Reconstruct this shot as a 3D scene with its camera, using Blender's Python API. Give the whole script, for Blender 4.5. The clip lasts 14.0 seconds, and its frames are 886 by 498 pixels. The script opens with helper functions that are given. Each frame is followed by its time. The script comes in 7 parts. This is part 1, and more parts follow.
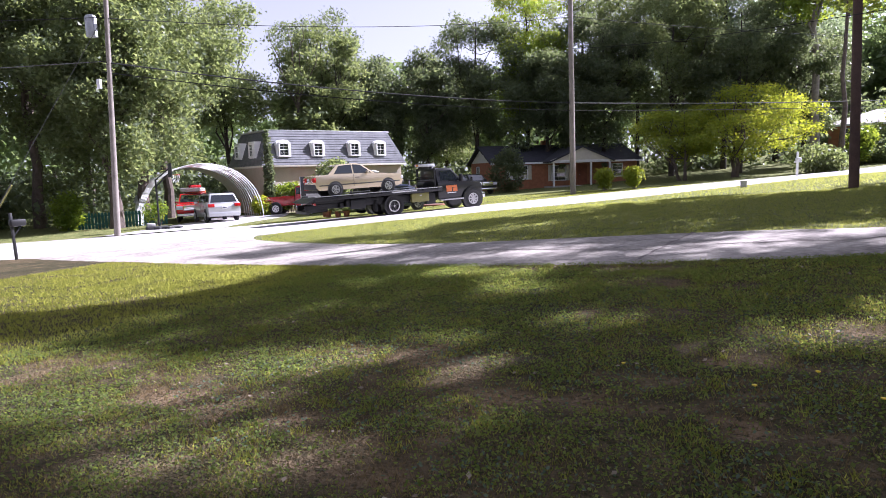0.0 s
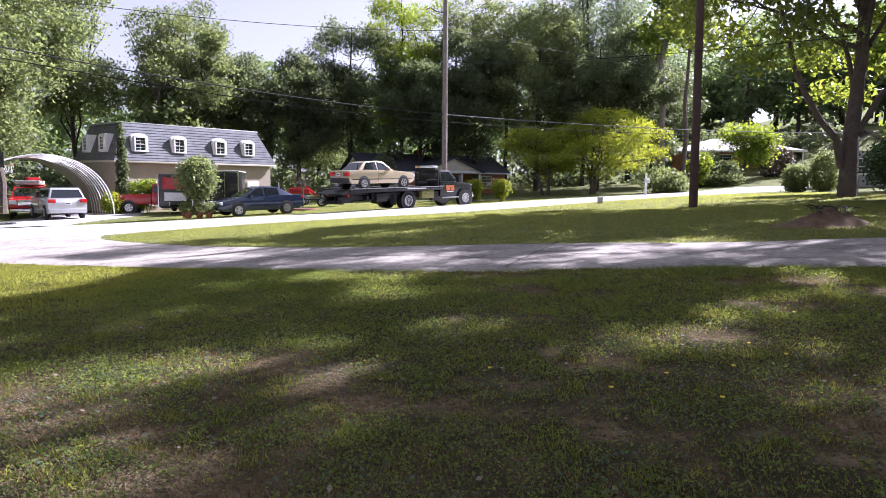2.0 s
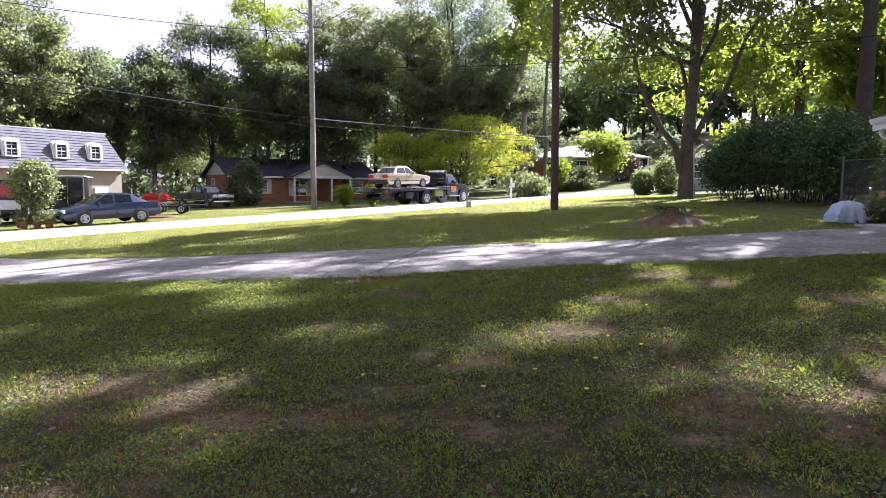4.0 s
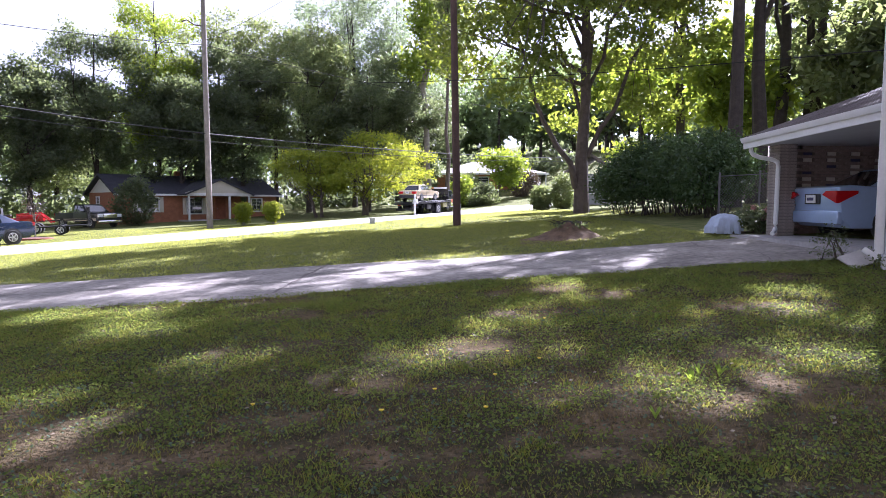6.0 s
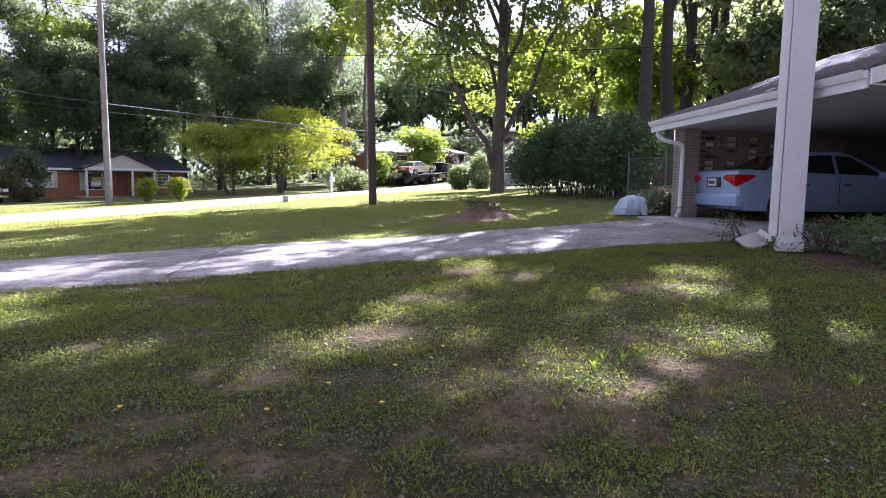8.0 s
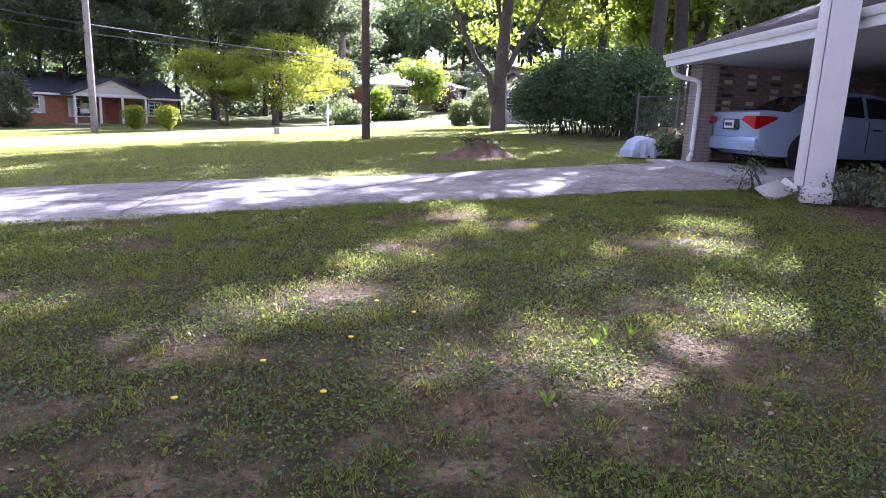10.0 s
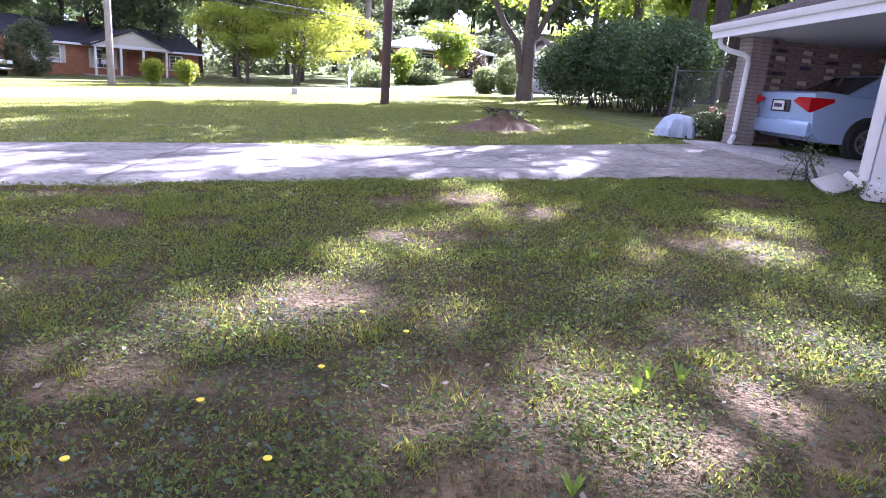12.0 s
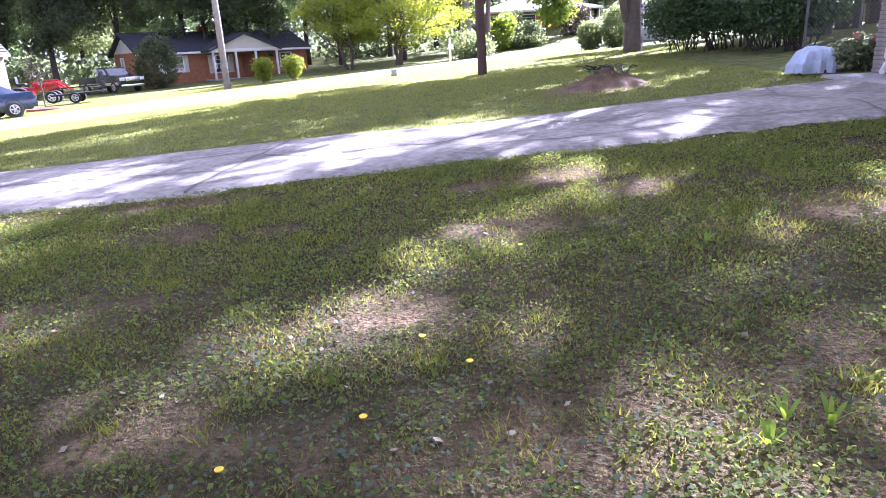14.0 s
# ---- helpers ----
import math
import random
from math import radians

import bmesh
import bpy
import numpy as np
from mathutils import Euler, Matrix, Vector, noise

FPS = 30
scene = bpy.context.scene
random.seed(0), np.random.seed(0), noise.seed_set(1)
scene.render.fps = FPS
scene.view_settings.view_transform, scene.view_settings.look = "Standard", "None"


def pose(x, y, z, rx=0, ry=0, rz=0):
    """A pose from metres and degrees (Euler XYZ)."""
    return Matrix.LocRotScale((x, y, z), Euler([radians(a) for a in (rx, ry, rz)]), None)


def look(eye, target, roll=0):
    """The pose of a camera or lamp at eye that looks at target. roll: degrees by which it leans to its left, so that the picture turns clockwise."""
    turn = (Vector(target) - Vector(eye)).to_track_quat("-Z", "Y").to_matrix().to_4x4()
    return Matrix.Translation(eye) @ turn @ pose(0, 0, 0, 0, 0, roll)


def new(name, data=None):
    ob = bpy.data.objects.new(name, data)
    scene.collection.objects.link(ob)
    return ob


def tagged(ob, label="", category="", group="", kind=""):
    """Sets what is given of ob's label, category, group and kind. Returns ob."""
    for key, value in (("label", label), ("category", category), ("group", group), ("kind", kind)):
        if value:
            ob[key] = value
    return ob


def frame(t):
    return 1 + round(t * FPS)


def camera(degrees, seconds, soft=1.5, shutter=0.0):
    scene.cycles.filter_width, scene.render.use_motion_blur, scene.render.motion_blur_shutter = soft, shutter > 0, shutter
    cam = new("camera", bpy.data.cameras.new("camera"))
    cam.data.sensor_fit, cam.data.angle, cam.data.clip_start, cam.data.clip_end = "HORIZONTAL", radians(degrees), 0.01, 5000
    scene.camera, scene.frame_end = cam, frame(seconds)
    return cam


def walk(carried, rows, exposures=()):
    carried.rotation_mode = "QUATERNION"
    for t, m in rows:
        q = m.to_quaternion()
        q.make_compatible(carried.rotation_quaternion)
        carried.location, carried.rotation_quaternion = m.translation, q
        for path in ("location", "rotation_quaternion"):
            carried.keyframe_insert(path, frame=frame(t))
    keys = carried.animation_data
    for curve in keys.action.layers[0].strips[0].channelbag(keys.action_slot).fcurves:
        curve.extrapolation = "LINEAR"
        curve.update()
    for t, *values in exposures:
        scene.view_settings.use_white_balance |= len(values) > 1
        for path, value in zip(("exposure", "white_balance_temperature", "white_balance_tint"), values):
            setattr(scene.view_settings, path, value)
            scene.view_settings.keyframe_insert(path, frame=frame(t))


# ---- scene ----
cam = camera(69.9, 14.0, soft=0.9)

PATH = [
    (0, (1.87, 1.74, 1.249), (0.929, 3.488, 1.007), -1.9),
    (0.5, (1.845, 1.811, 1.213), (0.995, 3.605, 0.972), -0.9),
    (1, (1.84, 1.832, 1.208), (1.097, 3.674, 0.966), -0.0),
    (1.5, (1.838, 1.839, 1.203), (1.181, 3.715, 0.976), 0.3),
    (2, (1.832, 1.862, 1.195), (1.264, 3.766, 0.974), 0.8),
    (2.5, (1.809, 1.925, 1.162), (1.315, 3.852, 0.952), 0.9),
    (3, (1.813, 1.909, 1.17), (1.392, 3.852, 0.955), 1.1),
    (3.5, (1.811, 1.946, 1.155), (1.51, 3.91, 0.933), 1.3),
    (4, (1.833, 1.938, 1.176), (1.657, 3.92, 0.976), 0.6),
    (4.2, (1.817, 1.965, 1.176), (1.686, 3.951, 0.983), 0.3),
    (6.5, (1.957, 2.088, 1.178), (2.155, 4.074, 1.047), 0.9),
    (7, (2.023, 2.139, 1.179), (2.31, 4.115, 1.061), 1.4),
    (7.5, (2.05, 2.194, 1.173), (2.397, 4.158, 1.022), 0.6),
    (7.7, (2.051, 2.246, 1.185), (2.423, 4.204, 1.013), 0.7),
    (9.8, (2.397, 3.064, 1.15), (2.729, 4.993, 0.738), 2.5),
    (10, (2.398, 3.167, 1.145), (2.769, 5.09, 0.741), 2.4),
    (10.5, (2.481, 3.36, 1.133), (2.879, 5.256, 0.635), 0.3),
    (11, (2.626, 3.589, 1.152), (2.836, 5.518, 0.669), -2.1),
    (11.5, (2.637, 3.804, 1.142), (2.758, 5.742, 0.664), 0.7),
    (12, (2.614, 3.976, 1.17), (2.931, 5.884, 0.663), 4.8),
    (12.5, (2.727, 4.169, 1.177), (2.8, 6.085, 0.606), -2.7),
    (13, (2.901, 4.315, 1.188), (2.839, 6.225, 0.598), -5.3),
    (13.5, (2.931, 4.436, 1.173), (2.782, 6.317, 0.51), -5.7),
    (14, (2.932, 4.529, 1.207), (2.875, 6.434, 0.602), -2.8),
]
walk(cam, [(t, look(eye, target, roll)) for t, eye, target, roll in PATH],
     exposures=[(0, 1.78, 5500, 30), (3.0, 1.75, 5500, 30), (4.2, 2.15, 5450, 30), (6.5, 2.35, 5300, 33), (7.7, 2.4, 5250, 35), (9.8, 2.85, 5100, 38), (11, 3.22, 5050, 40), (12.2, 3.3, 5050, 40), (14, 3.2, 5050, 40)])

# ---- world, sun ----
SUN_AZ, SUN_EL = radians(37), radians(39)      # azimuth from +y towards +x
world = bpy.data.worlds.new("world")
scene.world = world
world.use_nodes = True
wn = world.node_tree.nodes
sky = wn.new("ShaderNodeTexSky")
sky.sky_type, sky.sun_disc = "NISHITA", False
sky.sun_elevation, sky.sun_rotation = SUN_EL, SUN_AZ
sky.dust_density, sky.ozone_density, sky.air_density = 0.9, 1.0, 1.0
wn["Background"].inputs["Strength"].default_value = 0.05
haze = wn.new("ShaderNodeHueSaturation")      # thin summer haze whitens the sky
haze.inputs["Saturation"].default_value, haze.inputs["Value"].default_value = 0.12, 1.0
world.node_tree.links.new(sky.outputs["Color"], haze.inputs["Color"])
world.node_tree.links.new(haze.outputs["Color"], wn["Background"].inputs["Color"])
sun_data = bpy.data.lights.new("sun", "SUN")
sun_data.energy, sun_data.angle, sun_data.color = 5.0, radians(0.5), (1.0, 0.95, 0.88)
sun = new("sun", sun_data)
sun_dir = Vector((math.sin(SUN_AZ) * math.cos(SUN_EL), math.cos(SUN_AZ) * math.cos(SUN_EL), math.sin(SUN_EL)))
sun.matrix_world = look(tuple(sun_dir * 200), (0, 0, 0))


# ---- materials ----
def mat(name, base, rough=0.7, metal=0.0, vary=0.15, scale=6.0, bump=0.0, bump_scale=60.0, coat=0.0, alt=None, spec=0.5):
    """Principled surface whose colour wanders between base and alt at two scales, with a fine relief."""
    m = bpy.data.materials.new(name)
    m.use_nodes = True
    n, l = m.node_tree.nodes, m.node_tree.links
    p = n["Principled BSDF"]
    p.inputs["Roughness"].default_value, p.inputs["Metallic"].default_value = rough, metal
    p.inputs["Specular IOR Level"].default_value = spec
    p.inputs["Coat Weight"].default_value = coat
    alt = alt or tuple(c * (1 - 2 * vary) for c in base)
    tc = n.new("ShaderNodeTexCoord")
    n1, n2 = n.new("ShaderNodeTexNoise"), n.new("ShaderNodeTexNoise")
    n1.inputs["Scale"].default_value, n2.inputs["Scale"].default_value = scale, scale * 9
    n1.inputs["Detail"].default_value, n2.inputs["Detail"].default_value = 5, 3
    mixf = n.new("ShaderNodeMath")
    mixf.operation = "MULTIPLY_ADD"
    mixf.inputs[1].default_value, mixf.inputs[2].default_value = 0.45, 0.0
    half = n.new("ShaderNodeMath")
    half.operation = "MULTIPLY_ADD"
    half.inputs[1].default_value = 0.55
    ramp = n.new("ShaderNodeMapRange")
    ramp.inputs["From Min"].default_value, ramp.inputs["From Max"].default_value = 0.36, 0.64
    mix = n.new("ShaderNodeMix")
    mix.data_type = "RGBA"
    mix.inputs["A"].default_value, mix.inputs["B"].default_value = (*base, 1), (*alt, 1)
    for t in (n1, n2):
        l.new(tc.outputs["Object"], t.inputs["Vector"])
    l.new(n2.outputs["Fac"], mixf.inputs[0])
    l.new(n1.outputs["Fac"], half.inputs[0])
    l.new(mixf.outputs[0], half.inputs[2])
    l.new(half.outputs[0], ramp.inputs["Value"])
    l.new(ramp.outputs[0], mix.inputs["Factor"])
    l.new(mix.outputs["Result"], p.inputs["Base Color"])
    if bump:
        b, nb = n.new("ShaderNodeBump"), n.new("ShaderNodeTexNoise")
        nb.inputs["Scale"].default_value, nb.inputs["Detail"].default_value = bump_scale, 4
        b.inputs["Strength"].default_value, b.inputs["Distance"].default_value = bump, 0.02
        l.new(tc.outputs["Object"], nb.inputs["Vector"])
        l.new(nb.outputs["Fac"], b.inputs["Height"])
        l.new(b.outputs["Normal"], p.inputs["Normal"])
    return m


def leaf_mat(name, dark, light, translucent=0.45, glow=None, rough=0.45):
    """Thin leaves: each one its own shade, light passing through."""
    m = bpy.data.materials.new(name)
    m.use_nodes = True
    n, l = m.node_tree.nodes, m.node_tree.links
    p, out = n["Principled BSDF"], n["Material Output"]
    p.inputs["Roughness"].default_value = rough
    p.inputs["Specular IOR Level"].default_value = 0.35 if rough < 0.8 else 0.05
    geo = n.new("ShaderNodeNewGeometry")
    mix, mix2 = n.new("ShaderNodeMix"), n.new("ShaderNodeMix")
    mix.data_type = mix2.data_type = "RGBA"
    mix.inputs["A"].default_value, mix.inputs["B"].default_value = (*dark, 1), (*light, 1)
    g = glow or (light[0] * 2.6, light[1] * 2.4, light[2] * 1.2)
    mix2.inputs["A"].default_value, mix2.inputs["B"].default_value = (g[0] * 0.7, g[1] * 0.8, g[2] * 0.7, 1), (*g, 1)
    tr, add = n.new("ShaderNodeBsdfTranslucent"), n.new("ShaderNodeMixShader")
    add.inputs[0].default_value = translucent
    l.new(geo.outputs["Random Per Island"], mix.inputs["Factor"])
    l.new(geo.outputs["Random Per Island"], mix2.inputs["Factor"])
    l.new(mix.outputs["Result"], p.inputs["Base Color"])
    l.new(mix2.outputs["Result"], tr.inputs["Color"])
    l.new(p.outputs[0], add.inputs[1])
    l.new(tr.outputs[0], add.inputs[2])
    l.new(add.outputs[0], out.inputs["Surface"])
    return m


def glass_mat(name, tint, rough=0.03):
    m = bpy.data.materials.new(name)
    m.use_nodes = True
    p = m.node_tree.nodes["Principled BSDF"]
    p.inputs["Base Color"].default_value = (*tint, 1)
    p.inputs["Roughness"].default_value = rough
    p.inputs["Specular IOR Level"].default_value = 0.8
    p.inputs["Coat Weight"].default_value = 0.6
    return m


M = {}
M["bark"] = mat("bark", (0.13, 0.10, 0.08), 0.9, vary=0.25, scale=5, bump=0.9, bump_scale=18)
M["bark_dark"] = mat("bark_dark", (0.07, 0.055, 0.045), 0.9, vary=0.25, scale=4, bump=0.9, bump_scale=14)
M["bark_pale"] = mat("bark_pale", (0.30, 0.27, 0.23), 0.9, vary=0.2, scale=4, bump=0.6, bump_scale=14)
M["pole"] = mat("pole", (0.27, 0.24, 0.205), 0.85, vary=0.2, scale=3, bump=0.5, bump_scale=25)
M["pole_dark"] = mat("pole_dark", (0.10, 0.06, 0.045), 0.85, vary=0.2, scale=3, bump=0.5, bump_scale=25)
M["leaf_mid"] = leaf_mat("leaf_mid", (0.055, 0.08, 0.04), (0.135, 0.165, 0.082), 0.45, glow=(0.42, 0.46, 0.15))
M["leaf_dark"] = leaf_mat("leaf_dark", (0.036, 0.054, 0.032), (0.09, 0.115, 0.066), 0.42, glow=(0.34, 0.38, 0.15))
# pale greyed leaves of the farthest woodland trees, haze mixed into their colour
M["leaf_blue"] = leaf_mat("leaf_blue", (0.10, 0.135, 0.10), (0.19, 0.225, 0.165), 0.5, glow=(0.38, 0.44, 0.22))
M["leaf_fresh"] = leaf_mat("leaf_fresh", (0.06, 0.11, 0.02), (0.13, 0.20, 0.03), 0.5, glow=(0.45, 0.52, 0.04))
M["leaf_lime"] = leaf_mat("leaf_lime", (0.09, 0.14, 0.02), (0.18, 0.24, 0.03), 0.5, glow=(0.62, 0.62, 0.04))
M["leaf_gloss"] = leaf_mat("leaf_gloss", (0.03, 0.06, 0.025), (0.07, 0.11, 0.045), 0.2, rough=0.25)
# nearly opaque leaves for the unseen boughs that shade the ground
M["leaf_opaque"] = leaf_mat("leaf_opaque", (0.03, 0.045, 0.025), (0.06, 0.08, 0.04), 0.12, glow=(0.2, 0.25, 0.08))
M["leaf_purple"] = leaf_mat("leaf_purple", (0.035, 0.028, 0.03), (0.06, 0.045, 0.04), 0.25)
M["blossom"] = leaf_mat("blossom", (0.30, 0.14, 0.20), (0.45, 0.27, 0.33), 0.3)
M["grass"] = leaf_mat("grass", (0.035, 0.055, 0.014), (0.20, 0.22, 0.05), 0.5, glow=(0.66, 0.62, 0.11), rough=0.85)
M["leaf_oak"] = leaf_mat("leaf_oak", (0.055, 0.09, 0.028), (0.12, 0.165, 0.045), 0.5, glow=(0.42, 0.46, 0.05))
# verge grass: drier, and brightened to carry some of the sun on it
M["grass_verge"] = leaf_mat("grass_verge", (0.04, 0.07, 0.02), (0.24, 0.265, 0.08), 0.5, glow=(0.62, 0.60, 0.13), rough=0.85)
M["grass_dry"] = leaf_mat("grass_dry", (0.09, 0.06, 0.035), (0.25, 0.18, 0.10), 0.3, glow=(0.42, 0.32, 0.15), rough=0.9)
M["clover"] = leaf_mat("clover", (0.03, 0.055, 0.022), (0.14, 0.175, 0.06), 0.4, glow=(0.5, 0.58, 0.09), rough=0.8)
M["weed"] = leaf_mat("weed", (0.07, 0.11, 0.075), (0.12, 0.155, 0.11), 0.2, rough=0.9)
M["weed_lime"] = leaf_mat("weed_lime", (0.12, 0.22, 0.03), (0.2, 0.32, 0.05), 0.5, glow=(0.5, 0.62, 0.05))
M["litter"] = leaf_mat("litter", (0.16, 0.12, 0.08), (0.36, 0.30, 0.24), 0.1, rough=0.6)
# paler leaves for the far woods: distance haze put into the colour
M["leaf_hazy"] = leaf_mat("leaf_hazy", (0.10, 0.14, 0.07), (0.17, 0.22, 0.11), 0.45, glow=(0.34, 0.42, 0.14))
M["petal"] = mat("petal", (0.85, 0.65, 0.02), 0.6, vary=0.05)
M["concrete"] = mat("concrete", (0.43, 0.39, 0.34), 0.9, vary=0.2, scale=1.1, alt=(0.19, 0.17, 0.15), bump=0.4, bump_scale=50, spec=0.2)
M["asphalt_old"] = mat("asphalt_old", (0.42, 0.40, 0.39), 0.92, vary=0.1, scale=0.6, bump=0.4, bump_scale=60, spec=0.15)
M["slab"] = mat("slab", (0.45, 0.43, 0.41), 0.85, vary=0.15, scale=1.5, bump=0.3)
M["brick_red"] = mat("brick_red", (0.33, 0.12, 0.07), 0.85, vary=0.2, scale=3, bump=0.4)
M["brick_orange"] = mat("brick_orange", (0.42, 0.18, 0.09), 0.85, vary=0.18, scale=3, bump=0.4)
M["brick_tan"] = mat("brick_tan", (0.38, 0.33, 0.29), 0.85, vary=0.2, scale=4, bump=0.5)
M["brick_brown"] = mat("brick_brown", (0.36, 0.28, 0.24), 0.85, vary=0.2, scale=4, bump=0.5)
M["mortar"] = mat("mortar", (0.20, 0.17, 0.15), 0.95, vary=0.15, scale=8)
M["shingle"] = mat("shingle", (0.17, 0.175, 0.185), 0.9, vary=0.2, scale=1.8, bump=0.6, bump_scale=30)
M["shingle_dark"] = mat("shingle_dark", (0.055, 0.055, 0.07), 0.85, vary=0.2, scale=2.5, bump=0.6, bump_scale=30)
M["shingle_brown"] = mat("shingle_brown", (0.19, 0.16, 0.15), 0.9, vary=0.22, scale=2.5, bump=0.6, bump_scale=30)
M["shingle_pale"] = mat("shingle_pale", (0.40, 0.36, 0.34), 0.9, vary=0.15, scale=2, bump=0.5, bump_scale=30)
M["siding"] = mat("siding", (0.42, 0.36, 0.28), 0.75, vary=0.08, scale=2)
M["siding_grey"] = mat("siding_grey", (0.35, 0.36, 0.36), 0.75, vary=0.08, scale=2)
M["white"] = mat("white_paint", (0.78, 0.78, 0.76), 0.5, vary=0.05, scale=3)
M["cream"] = mat("cream_paint", (0.62, 0.58, 0.47), 0.6, vary=0.06, scale=3)
M["soffit"] = mat("soffit", (0.60, 0.60, 0.58), 0.6, vary=0.05, scale=2)
M["column"] = mat("column_paint", (0.66, 0.66, 0.68), 0.45, vary=0.04, scale=2.5)
M["pane"] = glass_mat("pane", (0.03, 0.035, 0.04))
M["car_glass"] = glass_mat("car_glass", (0.012, 0.015, 0.018))
M["rubber"] = mat("rubber", (0.025, 0.025, 0.025), 0.85, vary=0.2, scale=9)
M["black_metal"] = mat("black_metal", (0.015, 0.015, 0.016), 0.45, metal=0.2, vary=0.2, scale=5)
M["black_paint"] = mat("black_paint", (0.008, 0.008, 0.009), 0.3, vary=0.1, scale=3, coat=0.35)
M["plastic_dark"] = mat("plastic_dark", (0.035, 0.035, 0.037), 0.6, vary=0.15, scale=5)
M["steel"] = mat("steel", (0.55, 0.55, 0.56), 0.35, metal=0.9, vary=0.12, scale=6)
M["fence_steel"] = mat("fence_steel", (0.12, 0.12, 0.118), 0.6, metal=0.3, vary=0.2, scale=5)
M["galv"] = mat("galvanised", (0.50, 0.51, 0.52), 0.5, metal=0.6, vary=0.15, scale=5)
M["chrome"] = mat("chrome", (0.75, 0.75, 0.76), 0.15, metal=1.0, vary=0.05)
M["alloy"] = mat("alloy", (0.6, 0.6, 0.61), 0.3, metal=0.8, vary=0.1)
M["gold_paint"] = mat("gold_paint", (0.60, 0.50, 0.34), 0.25, metal=0.45, vary=0.05, scale=2, coat=0.6)
M["silver_paint"] = mat("silver_paint", (0.52, 0.53, 0.54), 0.3, metal=0.4, vary=0.05, scale=2, coat=0.6)
M["red_paint"] = mat("red_paint", (0.45, 0.012, 0.015), 0.25, vary=0.08, scale=2, coat=0.7)
M["blue_paint"] = mat("blue_paint", (0.013, 0.024, 0.055), 0.25, metal=0.3, vary=0.08, scale=2, coat=0.8)
M["ice_paint"] = mat("ice_paint", (0.40, 0.53, 0.76), 0.28, metal=0.3, vary=0.04, scale=2, coat=0.7)
M["grey_paint"] = mat("grey_paint", (0.04, 0.042, 0.045), 0.3, metal=0.3, vary=0.08, scale=2, coat=0.6)
M["white_trim"] = mat("white_trim", (0.75, 0.75, 0.74), 0.4, vary=0.04)
M["red_lens"] = mat("red_lens", (0.50, 0.01, 0.012), 0.15, vary=0.1, coat=0.8)
M["clear_lens"] = mat("clear_lens", (0.70, 0.72, 0.75), 0.12, vary=0.05, coat=0.8)
M["amber"] = mat("amber", (0.75, 0.30, 0.03), 0.3, vary=0.1)
M["orange_mark"] = mat("orange_mark", (0.60, 0.16, 0.04), 0.5, vary=0.1)
M["yellow_box"] = mat("yellow_box", (0.22, 0.21, 0.06), 0.35, vary=0.12)
M["plate"] = mat("plate", (0.75, 0.75, 0.72), 0.4, vary=0.05)
M["ink"] = mat("ink", (0.05, 0.05, 0.12), 0.5, vary=0.1)
M["tarp_blue"] = mat("tarp_blue", (0.52, 0.60, 0.74), 0.45, vary=0.12, scale=6, bump=0.5, bump_scale=14)
M["tarp_grey"] = mat("tarp_grey", (0.45, 0.45, 0.43), 0.6, vary=0.15, scale=3, bump=0.4, bump_scale=10)
M["green_fence"] = mat("green_fence", (0.02, 0.12, 0.10), 0.6, vary=0.2, scale=5)
M["soil"] = mat("soil", (0.21, 0.135, 0.075), 0.95, vary=0.3, scale=6, bump=0.8, bump_scale=40)
M["mulch"] = mat("mulch", (0.13, 0.055, 0.04), 0.95, vary=0.3, scale=8, bump=0.8, bump_scale=60)
M["terracotta"] = mat("terracotta", (0.36, 0.14, 0.08), 0.85, vary=0.15)
M["board"] = mat("board", (0.62, 0.58, 0.52), 0.6, vary=0.1, scale=5)
M["wire"] = mat("wire", (0.02, 0.02, 0.02), 0.95, vary=0.1)
M["wire_pale"] = mat("wire_pale", (0.10, 0.10, 0.10), 0.95, vary=0.1)


